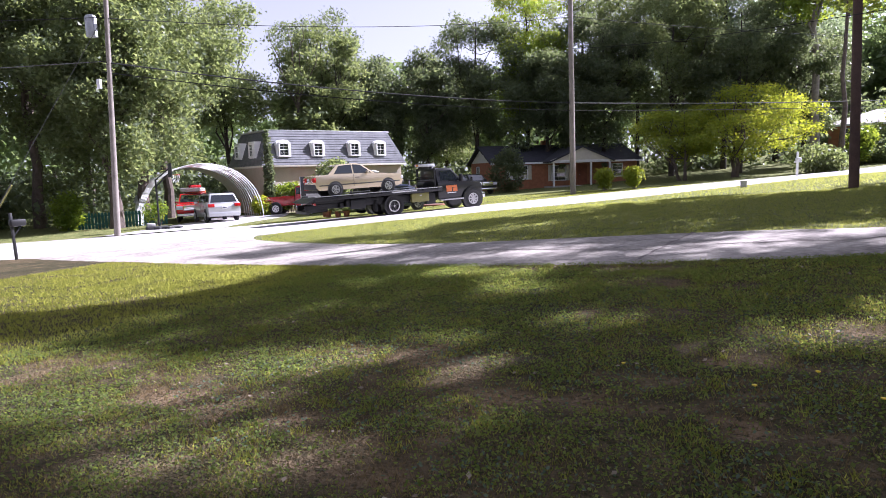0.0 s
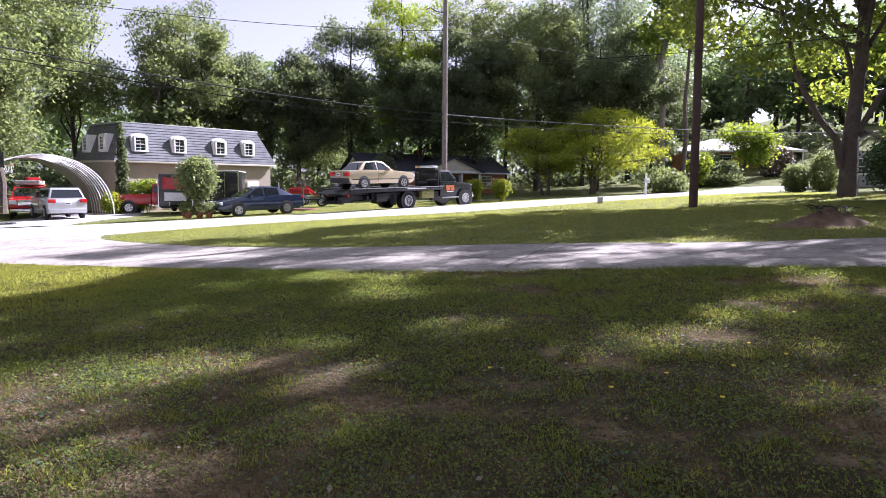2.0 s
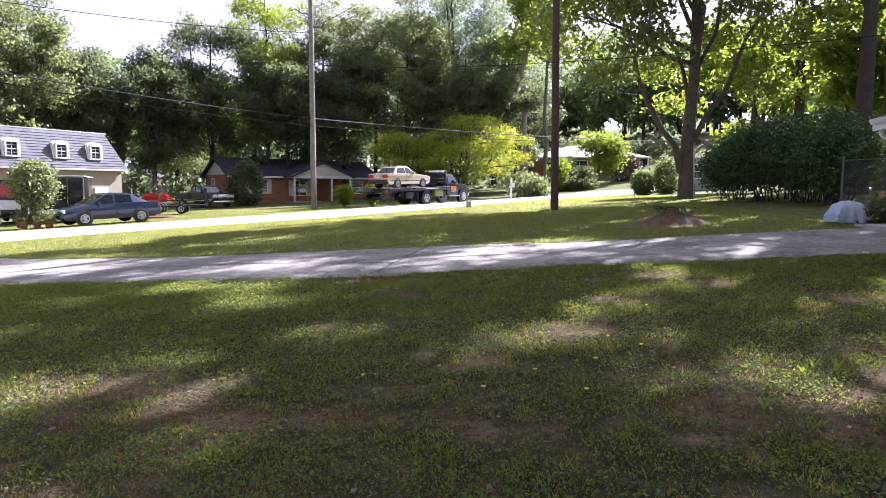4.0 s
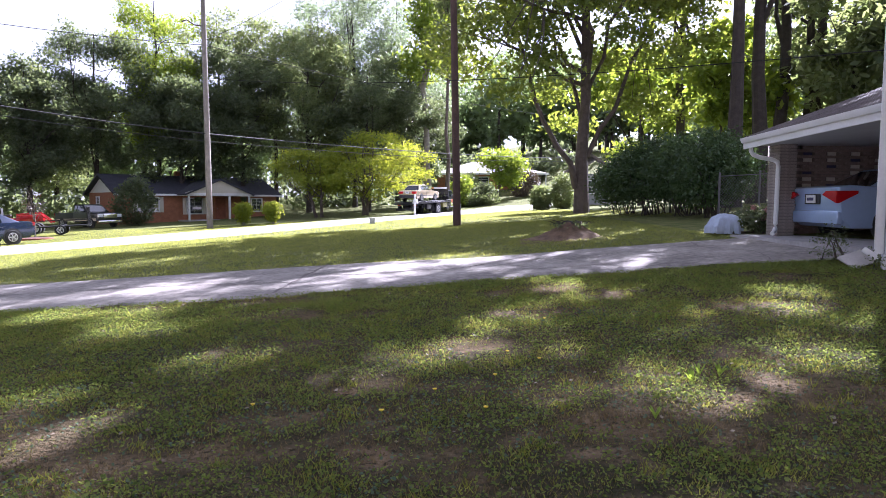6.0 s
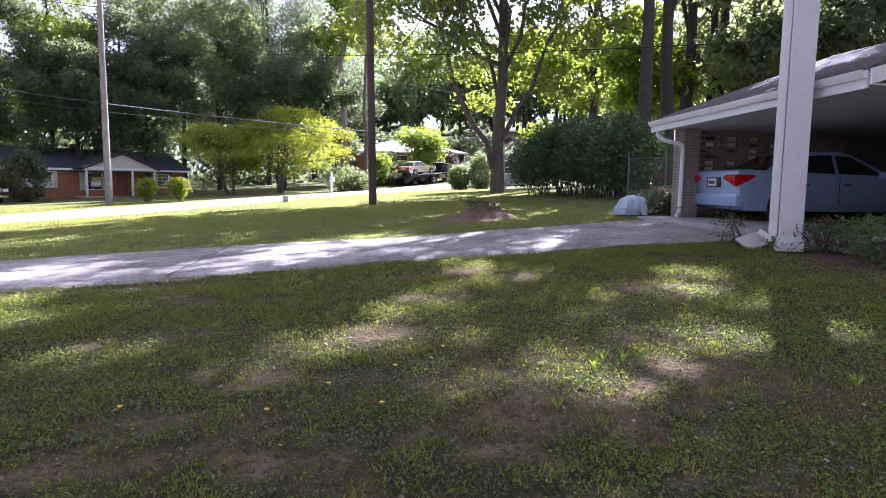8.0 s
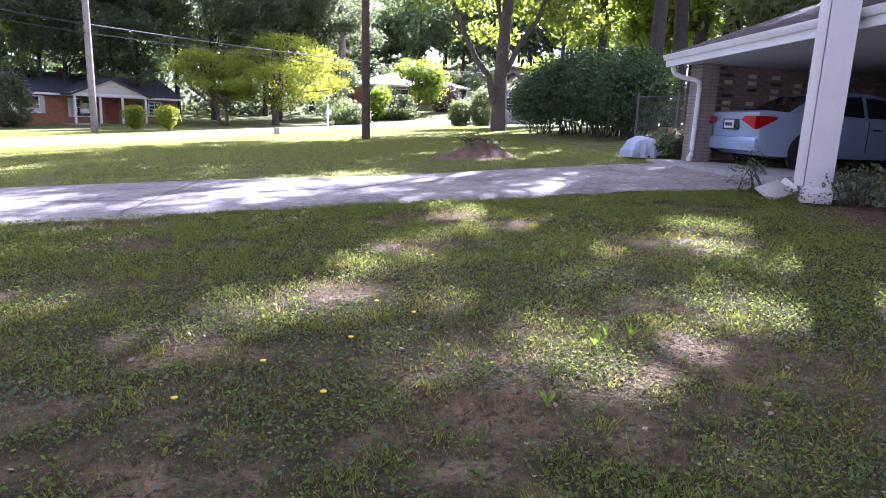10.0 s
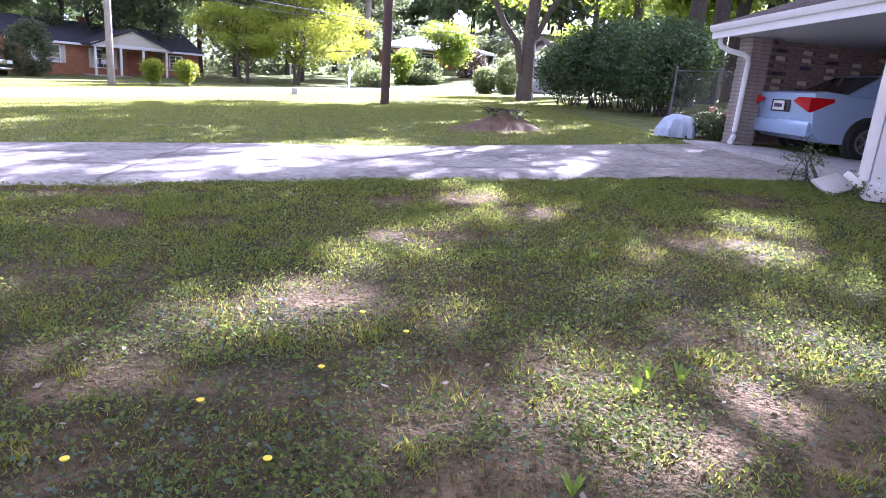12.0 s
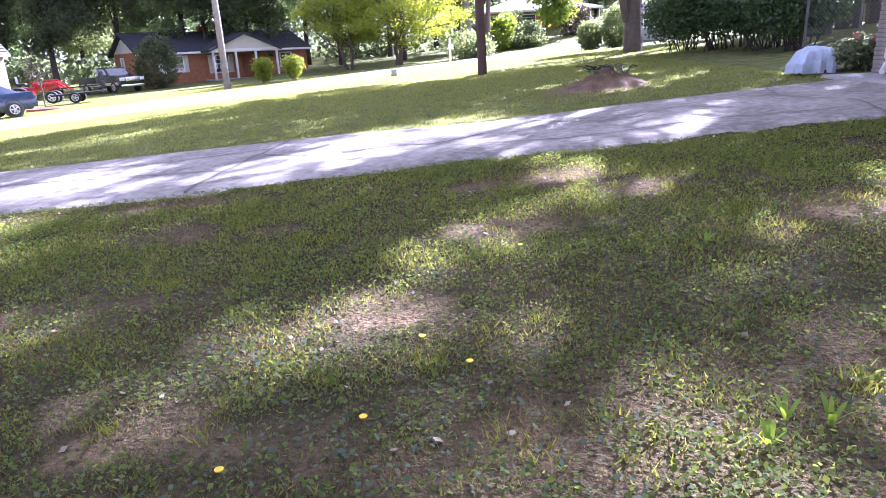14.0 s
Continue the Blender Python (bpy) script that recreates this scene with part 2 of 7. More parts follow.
# ---- geometry helpers ----
class G:
    """Collects vertices and faces of one part."""

    def __init__(self):
        self.v, self.f = [], []

    def add(self, vs, fs):
        o = len(self.v)
        self.v += [tuple(p) for p in vs]
        self.f += [tuple(i + o for i in q) for q in fs]
        return self

    def box(self, cx, cy, cz, sx, sy, sz, bev=0.0, rz=0.0, rx=0.0, ry=0.0):
        bm = bmesh.new()
        bmesh.ops.create_cube(bm, size=1)
        bmesh.ops.scale(bm, vec=(sx, sy, sz), verts=bm.verts)
        if bev:
            bmesh.ops.bevel(bm, geom=bm.edges[:], offset=bev, segments=2, affect="EDGES", profile=0.6)
        m = pose(cx, cy, cz, rx, ry, rz)
        bm.verts.index_update()
        self.add([m @ v.co for v in bm.verts], [[v.index for v in f.verts] for f in bm.faces])
        bm.free()
        return self

    def tube(self, pts, radii, sides=8, cap=True):
        pts = [Vector(p) for p in pts]
        if not hasattr(radii, "__len__"):
            radii = [radii] * len(pts)
        vs, fs = [], []
        for i, (p, r) in enumerate(zip(pts, radii)):
            d = (pts[min(i + 1, len(pts) - 1)] - pts[max(i - 1, 0)]).normalized()
            side = d.cross(Vector((0, 0, 1)) if abs(d.z) < 0.95 else Vector((1, 0, 0))).normalized()
            up = side.cross(d)
            for k in range(sides):
                a = 2 * math.pi * k / sides
                vs.append(p + r * (math.cos(a) * side + math.sin(a) * up))
        for i in range(len(pts) - 1):
            for k in range(sides):
                a, b = i * sides + k, i * sides + (k + 1) % sides
                fs.append((a, b, b + sides, a + sides))
        if cap:
            fs += [tuple(range(sides)), tuple(range((len(pts) - 1) * sides, len(pts) * sides))[::-1]]
        return self.add(vs, fs)

    def prism(self, poly, y0, y1, bev=0.0, inset=0.0):
        """A polygon of (x, z) stretched along y; inset: top points move in towards the middle by inset per metre above the lowest."""
        n, zlow = len(poly), min(z for _, z in poly)
        bm = bmesh.new()
        mid = (y0 + y1) / 2
        a = [bm.verts.new((x, y0 + (mid - y0) / abs(mid - y0) * inset * (z - zlow), z)) for x, z in poly]
        b = [bm.verts.new((x, y1 + (mid - y1) / abs(mid - y1) * inset * (z - zlow), z)) for x, z in poly]
        bm.faces.new(a)
        bm.faces.new(b[::-1])
        for i in range(n):
            bm.faces.new((a[i], b[i], b[(i + 1) % n], a[(i + 1) % n]))
        bmesh.ops.recalc_face_normals(bm, faces=bm.faces)
        if bev:
            bmesh.ops.bevel(bm, geom=bm.edges[:], offset=bev, segments=2, affect="EDGES", profile=0.6)
        bm.verts.index_update()
        self.add([v.co for v in bm.verts], [[v.index for v in f.verts] for f in bm.faces])
        bm.free()
        return self

    def lathe(self, prof, sides=20, axis="z", at=(0, 0, 0)):
        vs, fs = [], []
        for r, h in prof:
            for k in range(sides):
                c, s = r * math.cos(2 * math.pi * k / sides), r * math.sin(2 * math.pi * k / sides)
                vs.append({"z": (c, s, h), "y": (c, h, s), "x": (h, c, s)}[axis])
        for i in range(len(prof) - 1):
            for k in range(sides):
                a, b = i * sides + k, i * sides + (k + 1) % sides
                fs.append((a, b, b + sides, a + sides))
        fs += [tuple(range(sides)), tuple(range((len(prof) - 1) * sides, len(prof) * sides))]
        return self.add([Vector(v) + Vector(at) for v in vs], fs)

    def slab(self, corners, thick):
        """A flat plate over corners, thick metres along its own normal (below it)."""
        c = [Vector(p) for p in corners]
        nrm = (c[1] - c[0]).cross(c[2] - c[0]).normalized()
        n = len(c)
        fs = [tuple(range(n)), tuple(range(n, 2 * n))[::-1]] + [(i, i + n, (i + 1) % n + n, (i + 1) % n) for i in range(n)]
        return self.add(c + [p - nrm * thick for p in c], fs)


def mesh_of(name, vs, fs, material, smooth=True):
    me = bpy.data.meshes.new(name)
    me.from_pydata([tuple(v) for v in vs], [], [tuple(f) for f in fs])
    if smooth:
        me.shade_smooth()
        me.set_sharp_from_angle(angle=0.6)
    me.materials.append(material)
    return me


def quads_of(name, co, k, material):
    """A mesh of loose faces of k corners each, from an array of corners."""
    co = np.asarray(co, np.float32).reshape(-1, 3)
    n = len(co) // k
    me = bpy.data.meshes.new(name)
    me.vertices.add(len(co))
    me.vertices.foreach_set("co", co.ravel())
    me.loops.add(n * k)
    me.loops.foreach_set("vertex_index", np.arange(n * k, dtype=np.int32))
    me.polygons.add(n)
    me.polygons.foreach_set("loop_start", np.arange(0, n * k, k, dtype=np.int32))
    me.update(calc_edges=True)
    me.materials.append(material)
    return me


def part(name, g, material, parent=None, label="", m=None):
    me = g if isinstance(g, bpy.types.Mesh) else mesh_of(name, g.v, g.f, material)
    ob = new(name, me)
    if parent:
        ob.parent = parent
    if m:
        ob.matrix_basis = m
    return tagged(ob, label)


def thing(name, m, label, category, group=""):
    ob = new(name)
    ob.empty_display_size = 0.2
    ob.matrix_basis = m
    return tagged(ob, label, category, group)


def structure(name, g, material, label="", category=""):
    return tagged(part(name, g, material), label, category, kind="structure")


# ---- the lie of the land ----
LAND = (0.06, -0.249, -0.36, 0.873, 0.518, 2.15, -0.934, -0.536, 1.424, 0.275, 0.177, 0.198, 0.016, 0.361, 0.253)


def gz(x, y):
    u, v = min(max(x, -55), 30) / 40, (min(max(y, -5), 95) - 40) / 40
    k, z = 0, 0.0
    for i in range(5):
        for j in range(5 - i):
            z += LAND[k] * u ** i * v ** j
            k += 1
    return z


def gz_all(x, y):
    u, v = np.clip(x, -55, 30) / 40, (np.clip(y, -5, 95) - 40) / 40
    k, z = 0, np.zeros_like(u)
    for i in range(5):
        for j in range(5 - i):
            z = z + LAND[k] * u ** i * v ** j
            k += 1
    return z


def spline(pts, n=12):
    out = []
    p = [Vector(q) for q in (pts[0], *pts, pts[-1])]
    for i in range(1, len(p) - 2):
        for k in range(n):
            t = k / n
            out.append(0.5 * (2 * p[i] + (p[i + 1] - p[i - 1]) * t + (2 * p[i - 1] - 5 * p[i] + 4 * p[i + 1] - p[i + 2]) * t * t
                              + (3 * p[i] - p[i - 1] - 3 * p[i + 1] + p[i + 2]) * t ** 3))
    out.append(p[-2])
    return out


ROAD_NEAR = [(-60, 4), (-40, 8.2), (-28, 10.8), (-19, 12.6), (-15.2, 17.5), (-12, 22.6), (-8, 25.9), (-4.2, 29.2), (-0.2, 35.6), (5.2, 46.3), (11.8, 55), (18, 63), (25, 69), (40, 76), (70, 84)]
ROAD_FAR = [(-64, 8), (-42, 13.5), (-31, 17.6), (-26.4, 20.8), (-21, 24.6), (-15.5, 28.6), (-11.2, 33), (-7.2, 39), (-3.2, 46.5), (1.4, 55), (6.5, 63), (12, 70.5), (20, 77), (38, 84), (68, 92)]
DRIVE_NEAR = [(-19, 12.6), (-14.2, 11.9), (-8.2, 11.1), (-4, 10.85), (-1, 10.75), (1.3, 11.0), (3, 11.3), (4.7, 11.3), (7.2, 11.5), (9.0, 11.2)]
DRIVE_FAR = [(-14.6, 18.6), (-12.6, 16.6), (-8, 14.6), (-4.4, 14.0), (-2, 14.2), (1.1, 14.4), (3.3, 14.2), (5.6, 14.6), (8.0, 14.9), (9.2, 15.0)]


def inside_strip(x, y, near, far):
    n, poly = 0, near + far[::-1]
    c = False
    for i in range(len(poly)):
        (x1, y1), (x2, y2) = poly[i], poly[i - 1]
        if (y1 > y) != (y2 > y) and x < (x2 - x1) * (y - y1) / (y2 - y1) + x1:
            c = not c
    return c


def strip(name, near, far, lift, material, across=10, n=10, label="", category="", wobble=0.0):
    a, b = spline([(*p, 0) for p in near], n), spline([(*p, 0) for p in far], n)
    vs, fs = [], []
    for i, (p, q) in enumerate(zip(a, b)):
        for k in range(across + 1):
            w = wobble * (noise.noise(p * 1.7) if k == 0 else noise.noise(q * 1.7) if k == across else 0)
            t = k / across + w
            x, y = p.x + (q.x - p.x) * t, p.y + (q.y - p.y) * t
            vs.append((x, y, gz(x, y) + lift - (0.05 if k in (0, across) else 0)))
    for i in range(len(a) - 1):
        for k in range(across):
            o = i * (across + 1) + k
            fs.append((o, o + 1, o + across + 2, o + across + 1))
    return structure(name, G().add(vs, fs), material, label, category)


DIRT = [(-0.95, 6.2, 0.75, 0.3), (-2.2, 4.9, 0.7, 0.28), (-0.4, 4.6, 0.8, 0.35), (0.1, 5.3, 0.9, 0.4), (3.9, 6.1, 0.75, 0.55), (3.3, 5.4, 0.7, 0.5),
        (1.3, 6.4, 0.8, 0.35), (3.25, 10.2, 1.1, 0.45), (4.7, 9.7, 0.7, 0.5), (3.0, 8.9, 0.9, 0.35), (2.0, 5.2, 0.7, 0.4), (4.6, 7.0, 0.6, 0.4),
        (1.2, 9.4, 1.2, 0.3), (5.6, 8.6, 0.9, 0.6), (0.6, 8.0, 0.9, 0.25), (2.5, 7.6, 0.5, 0.3), (5.4, 16.6, 1.5, 1.0), (-0.6, 10.5, 2.0, 0.25), (6.6, 10.2, 0.8, 0.5)]


def bare(x, y):
    """How bare and dry the lawn is at a place: 0 lush, 1 earth."""
    d = np.zeros_like(x)
    for cx, cy, rx, ry in DIRT:
        d = np.maximum(d, np.exp(-((x - cx) / rx) ** 2 - ((y - cy) / ry) ** 2))
    w = np.array([0.8 * noise.noise((a * 0.9, b * 1.3, 0)) + 0.8 * noise.noise((a * 3.1, b * 3.7, 5)) + 0.7 * noise.noise((a * 8.3, b * 9.1, 7)) for a, b in zip(x.ravel(), y.ravel())]).reshape(x.shape)
    near = np.clip((9.5 - y) / 4, 0, 1)
    return np.clip(d * (0.55 + 1.1 * w) + 0.62 * near * np.clip(w + 0.16, 0, 1), 0, 1)


def ground():
    def axis(lo, hi, dense_lo, dense_hi, fine, coarse):
        a = list(np.arange(dense_lo, dense_hi, fine))
        for s, end in ((-1, lo), (1, hi)):
            x, step = (a[0] if s < 0 else a[-1]), fine
            while (x > end) if s < 0 else (x < end):
                step = min(step * 1.25, coarse)
                x += s * step
                a = [x] + a if s < 0 else a + [x]
        return np.array(a)
    xs, ys = axis(-900, 900, -9, 10, 0.12, 60), axis(-300, 1500, 3, 16, 0.12, 60)
    X, Y = np.meshgrid(xs, ys)
    Z = gz_all(X, Y)
    near = (X > -12) & (X < 12) & (Y > 2) & (Y < 18)
    rough = np.array([noise.noise((a * 2.2, b * 2.2, 1)) * 0.02 + noise.noise((a * 6, b * 6, 3)) * 0.012 if c else 0.0
                      for a, b, c in zip(X.ravel(), Y.ravel(), near.ravel())]).reshape(X.shape)
    Z = Z + rough
    far = np.clip((np.hypot(X, Y - 40) - 95) / 60, 0, 1)
    hill = np.clip((X + 10) / 60, 0, 1) * np.clip((Y - 80) / 120, 0, 1) * 16
    Z = Z + np.clip(hill, 0, 30)
    n, m = X.shape
    vs = np.stack([X.ravel(), Y.ravel(), Z.ravel()], 1)
    idx = np.arange(n * m).reshape(n, m)
    fs = np.stack([idx[:-1, :-1], idx[:-1, 1:], idx[1:, 1:], idx[1:, :-1]], -1).reshape(-1, 4)
    me = bpy.data.meshes.new("ground")
    me.from_pydata(vs.tolist(), [], fs.tolist())
    me.shade_smooth()
    at = me.attributes.new("bare", "FLOAT", "POINT")
    vals = np.zeros(X.shape)
    vals[near] = bare(X[near], Y[near])
    at.data.foreach_set("value", vals.ravel().astype(np.float32))
    vg = me.attributes.new("verge", "FLOAT", "POINT")
    vg.data.foreach_set("value", np.clip((Y - 12.5) / 1.0, 0, 1).ravel().astype(np.float32))
    mt = bpy.data.materials.new("lawn")
    mt.use_nodes = True
    nd, l = mt.node_tree.nodes, mt.node_tree.links
    p = nd["Principled BSDF"]
    p.inputs["Roughness"].default_value = 0.95
    p.inputs["Specular IOR Level"].default_value = 0.1
    tc, att = nd.new("ShaderNodeTexCoord"), nd.new("ShaderNodeAttribute")
    att.attribute_name = "bare"
    ver = nd.new("ShaderNodeAttribute")
    ver.attribute_name = "verge"
    tex = []
    for s, d in ((0.35, 4), (3.0, 6), (45.0, 3), (22.0, 4)):
        t = nd.new("ShaderNodeTexNoise")
        t.inputs["Scale"].default_value, t.inputs["Detail"].default_value = s, d
        l.new(tc.outputs["Object"], t.inputs["Vector"])
        tex.append(t)

    def blend(a, b, fac, lo=0.35, hi=0.65):
        r, mx = nd.new("ShaderNodeMapRange"), nd.new("ShaderNodeMix")
        r.inputs["From Min"].default_value, r.inputs["From Max"].default_value = lo, hi
        mx.data_type = "RGBA"
        for k, c in (("A", a), ("B", b)):
            if isinstance(c, tuple):
                mx.inputs[k].default_value = (*c, 1)
            else:
                l.new(c, mx.inputs[k])
        l.new(fac, r.inputs["Value"])
        l.new(r.outputs[0], mx.inputs["Factor"])
        return mx.outputs["Result"]
    # dry verge tone, lightened so that sunlight is partly in the colour
    straw = blend((0.12, 0.15, 0.045), (0.24, 0.235, 0.09), tex[1].outputs["Fac"])
    green = blend((0.05, 0.045, 0.024), (0.13, 0.095, 0.055), tex[0].outputs["Fac"])
    green = blend(green, (0.16, 0.12, 0.07), tex[1].outputs["Fac"], 0.52, 0.72)
    green = blend(green, straw, ver.outputs["Fac"], 0.0, 1.0)
    green = blend(green, (0.03, 0.04, 0.014), tex[2].outputs["Fac"], 0.5, 0.66)
    earth = blend((0.24, 0.17, 0.10), (0.14, 0.105, 0.06), tex[1].outputs["Fac"])
    earth = blend(earth, (0.28, 0.205, 0.125), tex[2].outputs["Fac"], 0.55, 0.7)
    earth = blend((0.06, 0.05, 0.028), earth, tex[3].outputs["Fac"], 0.36, 0.5)
    col = blend(green, earth, att.outputs["Fac"], 0.25, 0.95)
    l.new(col, p.inputs["Base Color"])
    b = nd.new("ShaderNodeBump")
    b.inputs["Strength"].default_value, b.inputs["Distance"].default_value = 1.0, 0.04
    l.new(tex[2].outputs["Fac"], b.inputs["Height"])
    l.new(b.outputs["Normal"], p.inputs["Normal"])
    me.materials.append(mt)
    return tagged(new("ground", me), "patchy green lawn with bare earth and dry grass", "ground", kind="structure")


ground()
strip("road", ROAD_NEAR, ROAD_FAR, 0.05, M["asphalt_old"], 12, 12, "sunlit pale worn asphalt road running uphill", "road", 0.012)
strip("driveway", DRIVE_NEAR, DRIVE_FAR, 0.035, M["concrete"], 14, 14, "cracked pale concrete driveway in dappled shade", "driveway", 0.02)
NEIGHBOUR_DRIVE = ([(-27.5, 20.2), (-29.0, 24), (-31.5, 29), (-34.5, 34.5)], [(-22.2, 23.9), (-24.2, 27.5), (-26, 32.5), (-29.5, 37)])
strip("neighbour_driveway", *NEIGHBOUR_DRIVE, 0.045, M["asphalt_old"], 8, 8, "sunlit pale concrete driveway of the neighbour", "driveway", 0.02)


# ---- trees and shrubs ----
def leaf_cloud(rng, lobes, n, size, clump=14, spread=0.45, shell=0.55, droop=0.0):
    """Corners of n leaf quads in clumps that sit mostly in the outer part of the lobes (cx, cy, cz, rx, ry, rz)."""
    lobes = np.array(lobes, float)
    vol = lobes[:, 3] * lobes[:, 4] * lobes[:, 5]
    nc = max(1, n // clump)
    pick = rng.choice(len(lobes), nc, p=vol ** 0.75 / (vol ** 0.75).sum())
    d = rng.normal(size=(nc, 3))
    d /= np.linalg.norm(d, axis=1, keepdims=True)
    r = shell + (1 - shell) * rng.random(nc) ** 0.6
    r *= 0.85 + 0.3 * rng.random(nc)
    cen = lobes[pick, :3] + d * r[:, None] * lobes[pick, 3:]
    c = np.repeat(cen, clump, 0)
    k = len(c)
    c = c + rng.normal(size=(k, 3)) * spread * np.array([1, 1, 0.6])
    nrm = rng.normal(size=(k, 3)) + np.array([0, 0, 0.8])
    nrm /= np.linalg.norm(nrm, axis=1, keepdims=True)
    a = np.cross(nrm, rng.normal(size=(k, 3)))
    a /= np.linalg.norm(a, axis=1, keepdims=True)
    b = np.cross(nrm, a)
    s = size * (0.6 + 0.8 * rng.random((k, 1)))
    w = s * (0.45 + 0.2 * rng.random((k, 1)))
    sag = np.array([0, 0, -droop]) * s
    return np.stack([c - a * s, c + b * w, c + a * s + sag, c - b * w], 1)


# sunlit places on the lawn: the crowns towards the sun have their gaps here (x, y, rx, ry)
SUNLIT = [(-10.5, 9.0, 3.8, 2.4), (-7.0, 9.4, 0.9, 1.2), (-3.9, 4.6, 1.4, 0.8), (-2.3, 5.1, 0.85, 0.42), (-1.5, 5.65, 0.95, 0.5), (-0.85, 6.15, 0.7, 0.58), (-1.7, 4.25, 1.3, 0.5), (-2.5, 10.15, 0.45, 0.4),
          (-1.1, 8.95, 0.42, 0.45), (0.24, 7.5, 0.45, 0.42), (1.6, 7.05, 0.38, 0.34), (2.38, 7.33, 0.32, 0.42), (2.8, 8.2, 0.38, 0.42), (3.95, 10.4, 0.38, 0.44), (4.6, 9.65, 0.3, 0.45),
          (3.27, 7.72, 0.22, 0.3), (4.1, 7.7, 0.22, 0.3), (3.22, 8.87, 0.3, 0.42), (3.98, 6.3, 0.48, 0.5), (3.2, 6.03, 0.26, 0.26), (6.1, 9.2, 0.32, 0.47), (5.73, 8.42, 0.42, 0.36), (5.1, 6.6, 0.4, 0.3)]


def shadow_foot(p):
    """Where the shadow of world points falls on the ground."""
    z = gz_all(p[:, 0], p[:, 1])
    for _ in range(4):
        k = (p[:, 2] - z) / sun_dir.z
        x, y = p[:, 0] - sun_dir.x * k, p[:, 1] - sun_dir.y * k
        z = gz_all(x, y)
    return x, y


def in_sun(x, y):
    lit = np.zeros(len(x), bool)
    for cx, cy, rx, ry in SUNLIT:
        lit |= ((x - cx) / rx) ** 2 + ((y - cy) / ry) ** 2 < 1.45
    return lit


def with_gaps(co, x, y, z):
    """A crown's leaves, less those that would shade the sunlit places."""
    fx, fy = shadow_foot(co.mean(1) + np.array([x, y, z]))
    return co[~in_sun(fx, fy)]


def lobes_of(rng, cx, cy, cz, rx, ry, rz, n, size=0.42, flat=0.75):
    out = []
    for _ in range(n):
        d = rng.normal(size=3)
        d /= np.linalg.norm(d)
        t = rng.random() ** 0.45
        s = size * (0.65 + 0.6 * rng.random())
        out.append((cx + d[0] * t * rx * (1 - s * 0.6), cy + d[1] * t * ry * (1 - s * 0.6), cz + d[2] * t * rz * (1 - s * 0.6), rx * s, ry * s, max(rz, 0.7 * rx) * s * flat))
    return out


def limb(g, rng, p, q, r0, r1, sides=7, n=5, bend=0.12):
    p, q = Vector(p), Vector(q)
    ln = (q - p).length
    pts = [p + (q - p) * (i / n) + Vector(rng.normal(size=3) * bend * ln * 0.25 * (1 if 0 < i < n else 0)) + Vector((0, 0, -bend * ln * math.sin(math.pi * i / n) * 0.3)) for i in range(n + 1)]
    g.tube(pts, [r0 + (r1 - r0) * i / n for i in range(n + 1)], sides)
    return pts


def tree(name, x, y, h, r, crown, leaves, size, leaf, bark, label, seed, nlobes=16, fork=0.4, clump=14, spread=0.5, limbs=9, lobe=0.42, shell=0.5,
         trunks=1, lean=(0, 0), group="", extra=(), flat=0.75, boughs=()):
    """A tapered trunk with limbs that reach into the lobes of an uneven crown. crown: (dx, dy, bottom, top, rx, ry)."""
    rng = np.random.default_rng(seed)
    z0 = gz(x, y)
    t = thing(name, pose(x, y, z0 - 0.05), label, "tree", group)
    dx, dy, zb, zt, rx, ry = crown
    lobes = lobes_of(rng, dx, dy, (zb + zt) / 2, rx, ry, (zt - zb) / 2, nlobes, lobe, flat) + list(boughs)
    g = G()
    for k in range(trunks):
        ox, oy = (0, 0) if trunks == 1 else (rng.normal() * 0.25, rng.normal() * 0.25)
        top = Vector((lean[0] + ox * 4, lean[1] + oy * 4, min(h, zt * 0.87)))
        pts = [Vector((ox, oy, 0)) + (top - Vector((ox, oy, 0))) * (i / 9) + Vector((rng.normal() * r * 0.35, rng.normal() * r * 0.35, 0)) * (1 if i else 0) for i in range(10)]
        g.tube(pts, [r * (1.35 if i == 0 else 1.0 if i == 1 else 1 - 0.093 * i) for i in range(10)], 10)
        for j in range(limbs):
            lb = lobes[rng.integers(len(lobes))]
            f = fork + (0.92 - fork) * (j + rng.random()) / limbs
            i0 = f * 9
            p = pts[int(i0)].lerp(pts[min(int(i0) + 1, 9)], i0 - int(i0))
            q = Vector(lb[:3])
            if q.z < p.z - 1.5:
                q.z = p.z + 0.5
            rr = r * (1 - 0.093 * i0) * 0.5
            mid = limb(g, rng, p, q, rr, rr * 0.25)
            for _ in range(2):
                limb(g, rng, mid[3], Vector(lb[:3]) + Vector(rng.normal(size=3) * np.array(lb[3:]) * 0.7), rr * 0.4, rr * 0.12, 5, 3)
    for p, q, r0, r1 in extra:
        limb(g, rng, p, q, r0, r1, 8, 7, 0.06)
    part("trunk", g, bark, t)
    co = with_gaps(leaf_cloud(rng, lobes, leaves, size, clump, spread, shell), x, y, z0)
    if leaves > 20000 and size < 0.16:      # many small leaves of three corners
        co = np.stack([co[:, 0], co[:, 1] * 1.5 - co[:, 3] * 0.5, co[:, 2]], 1)
    part("crown", quads_of("crown", co, co.shape[1], leaf), leaf, t)
    return t


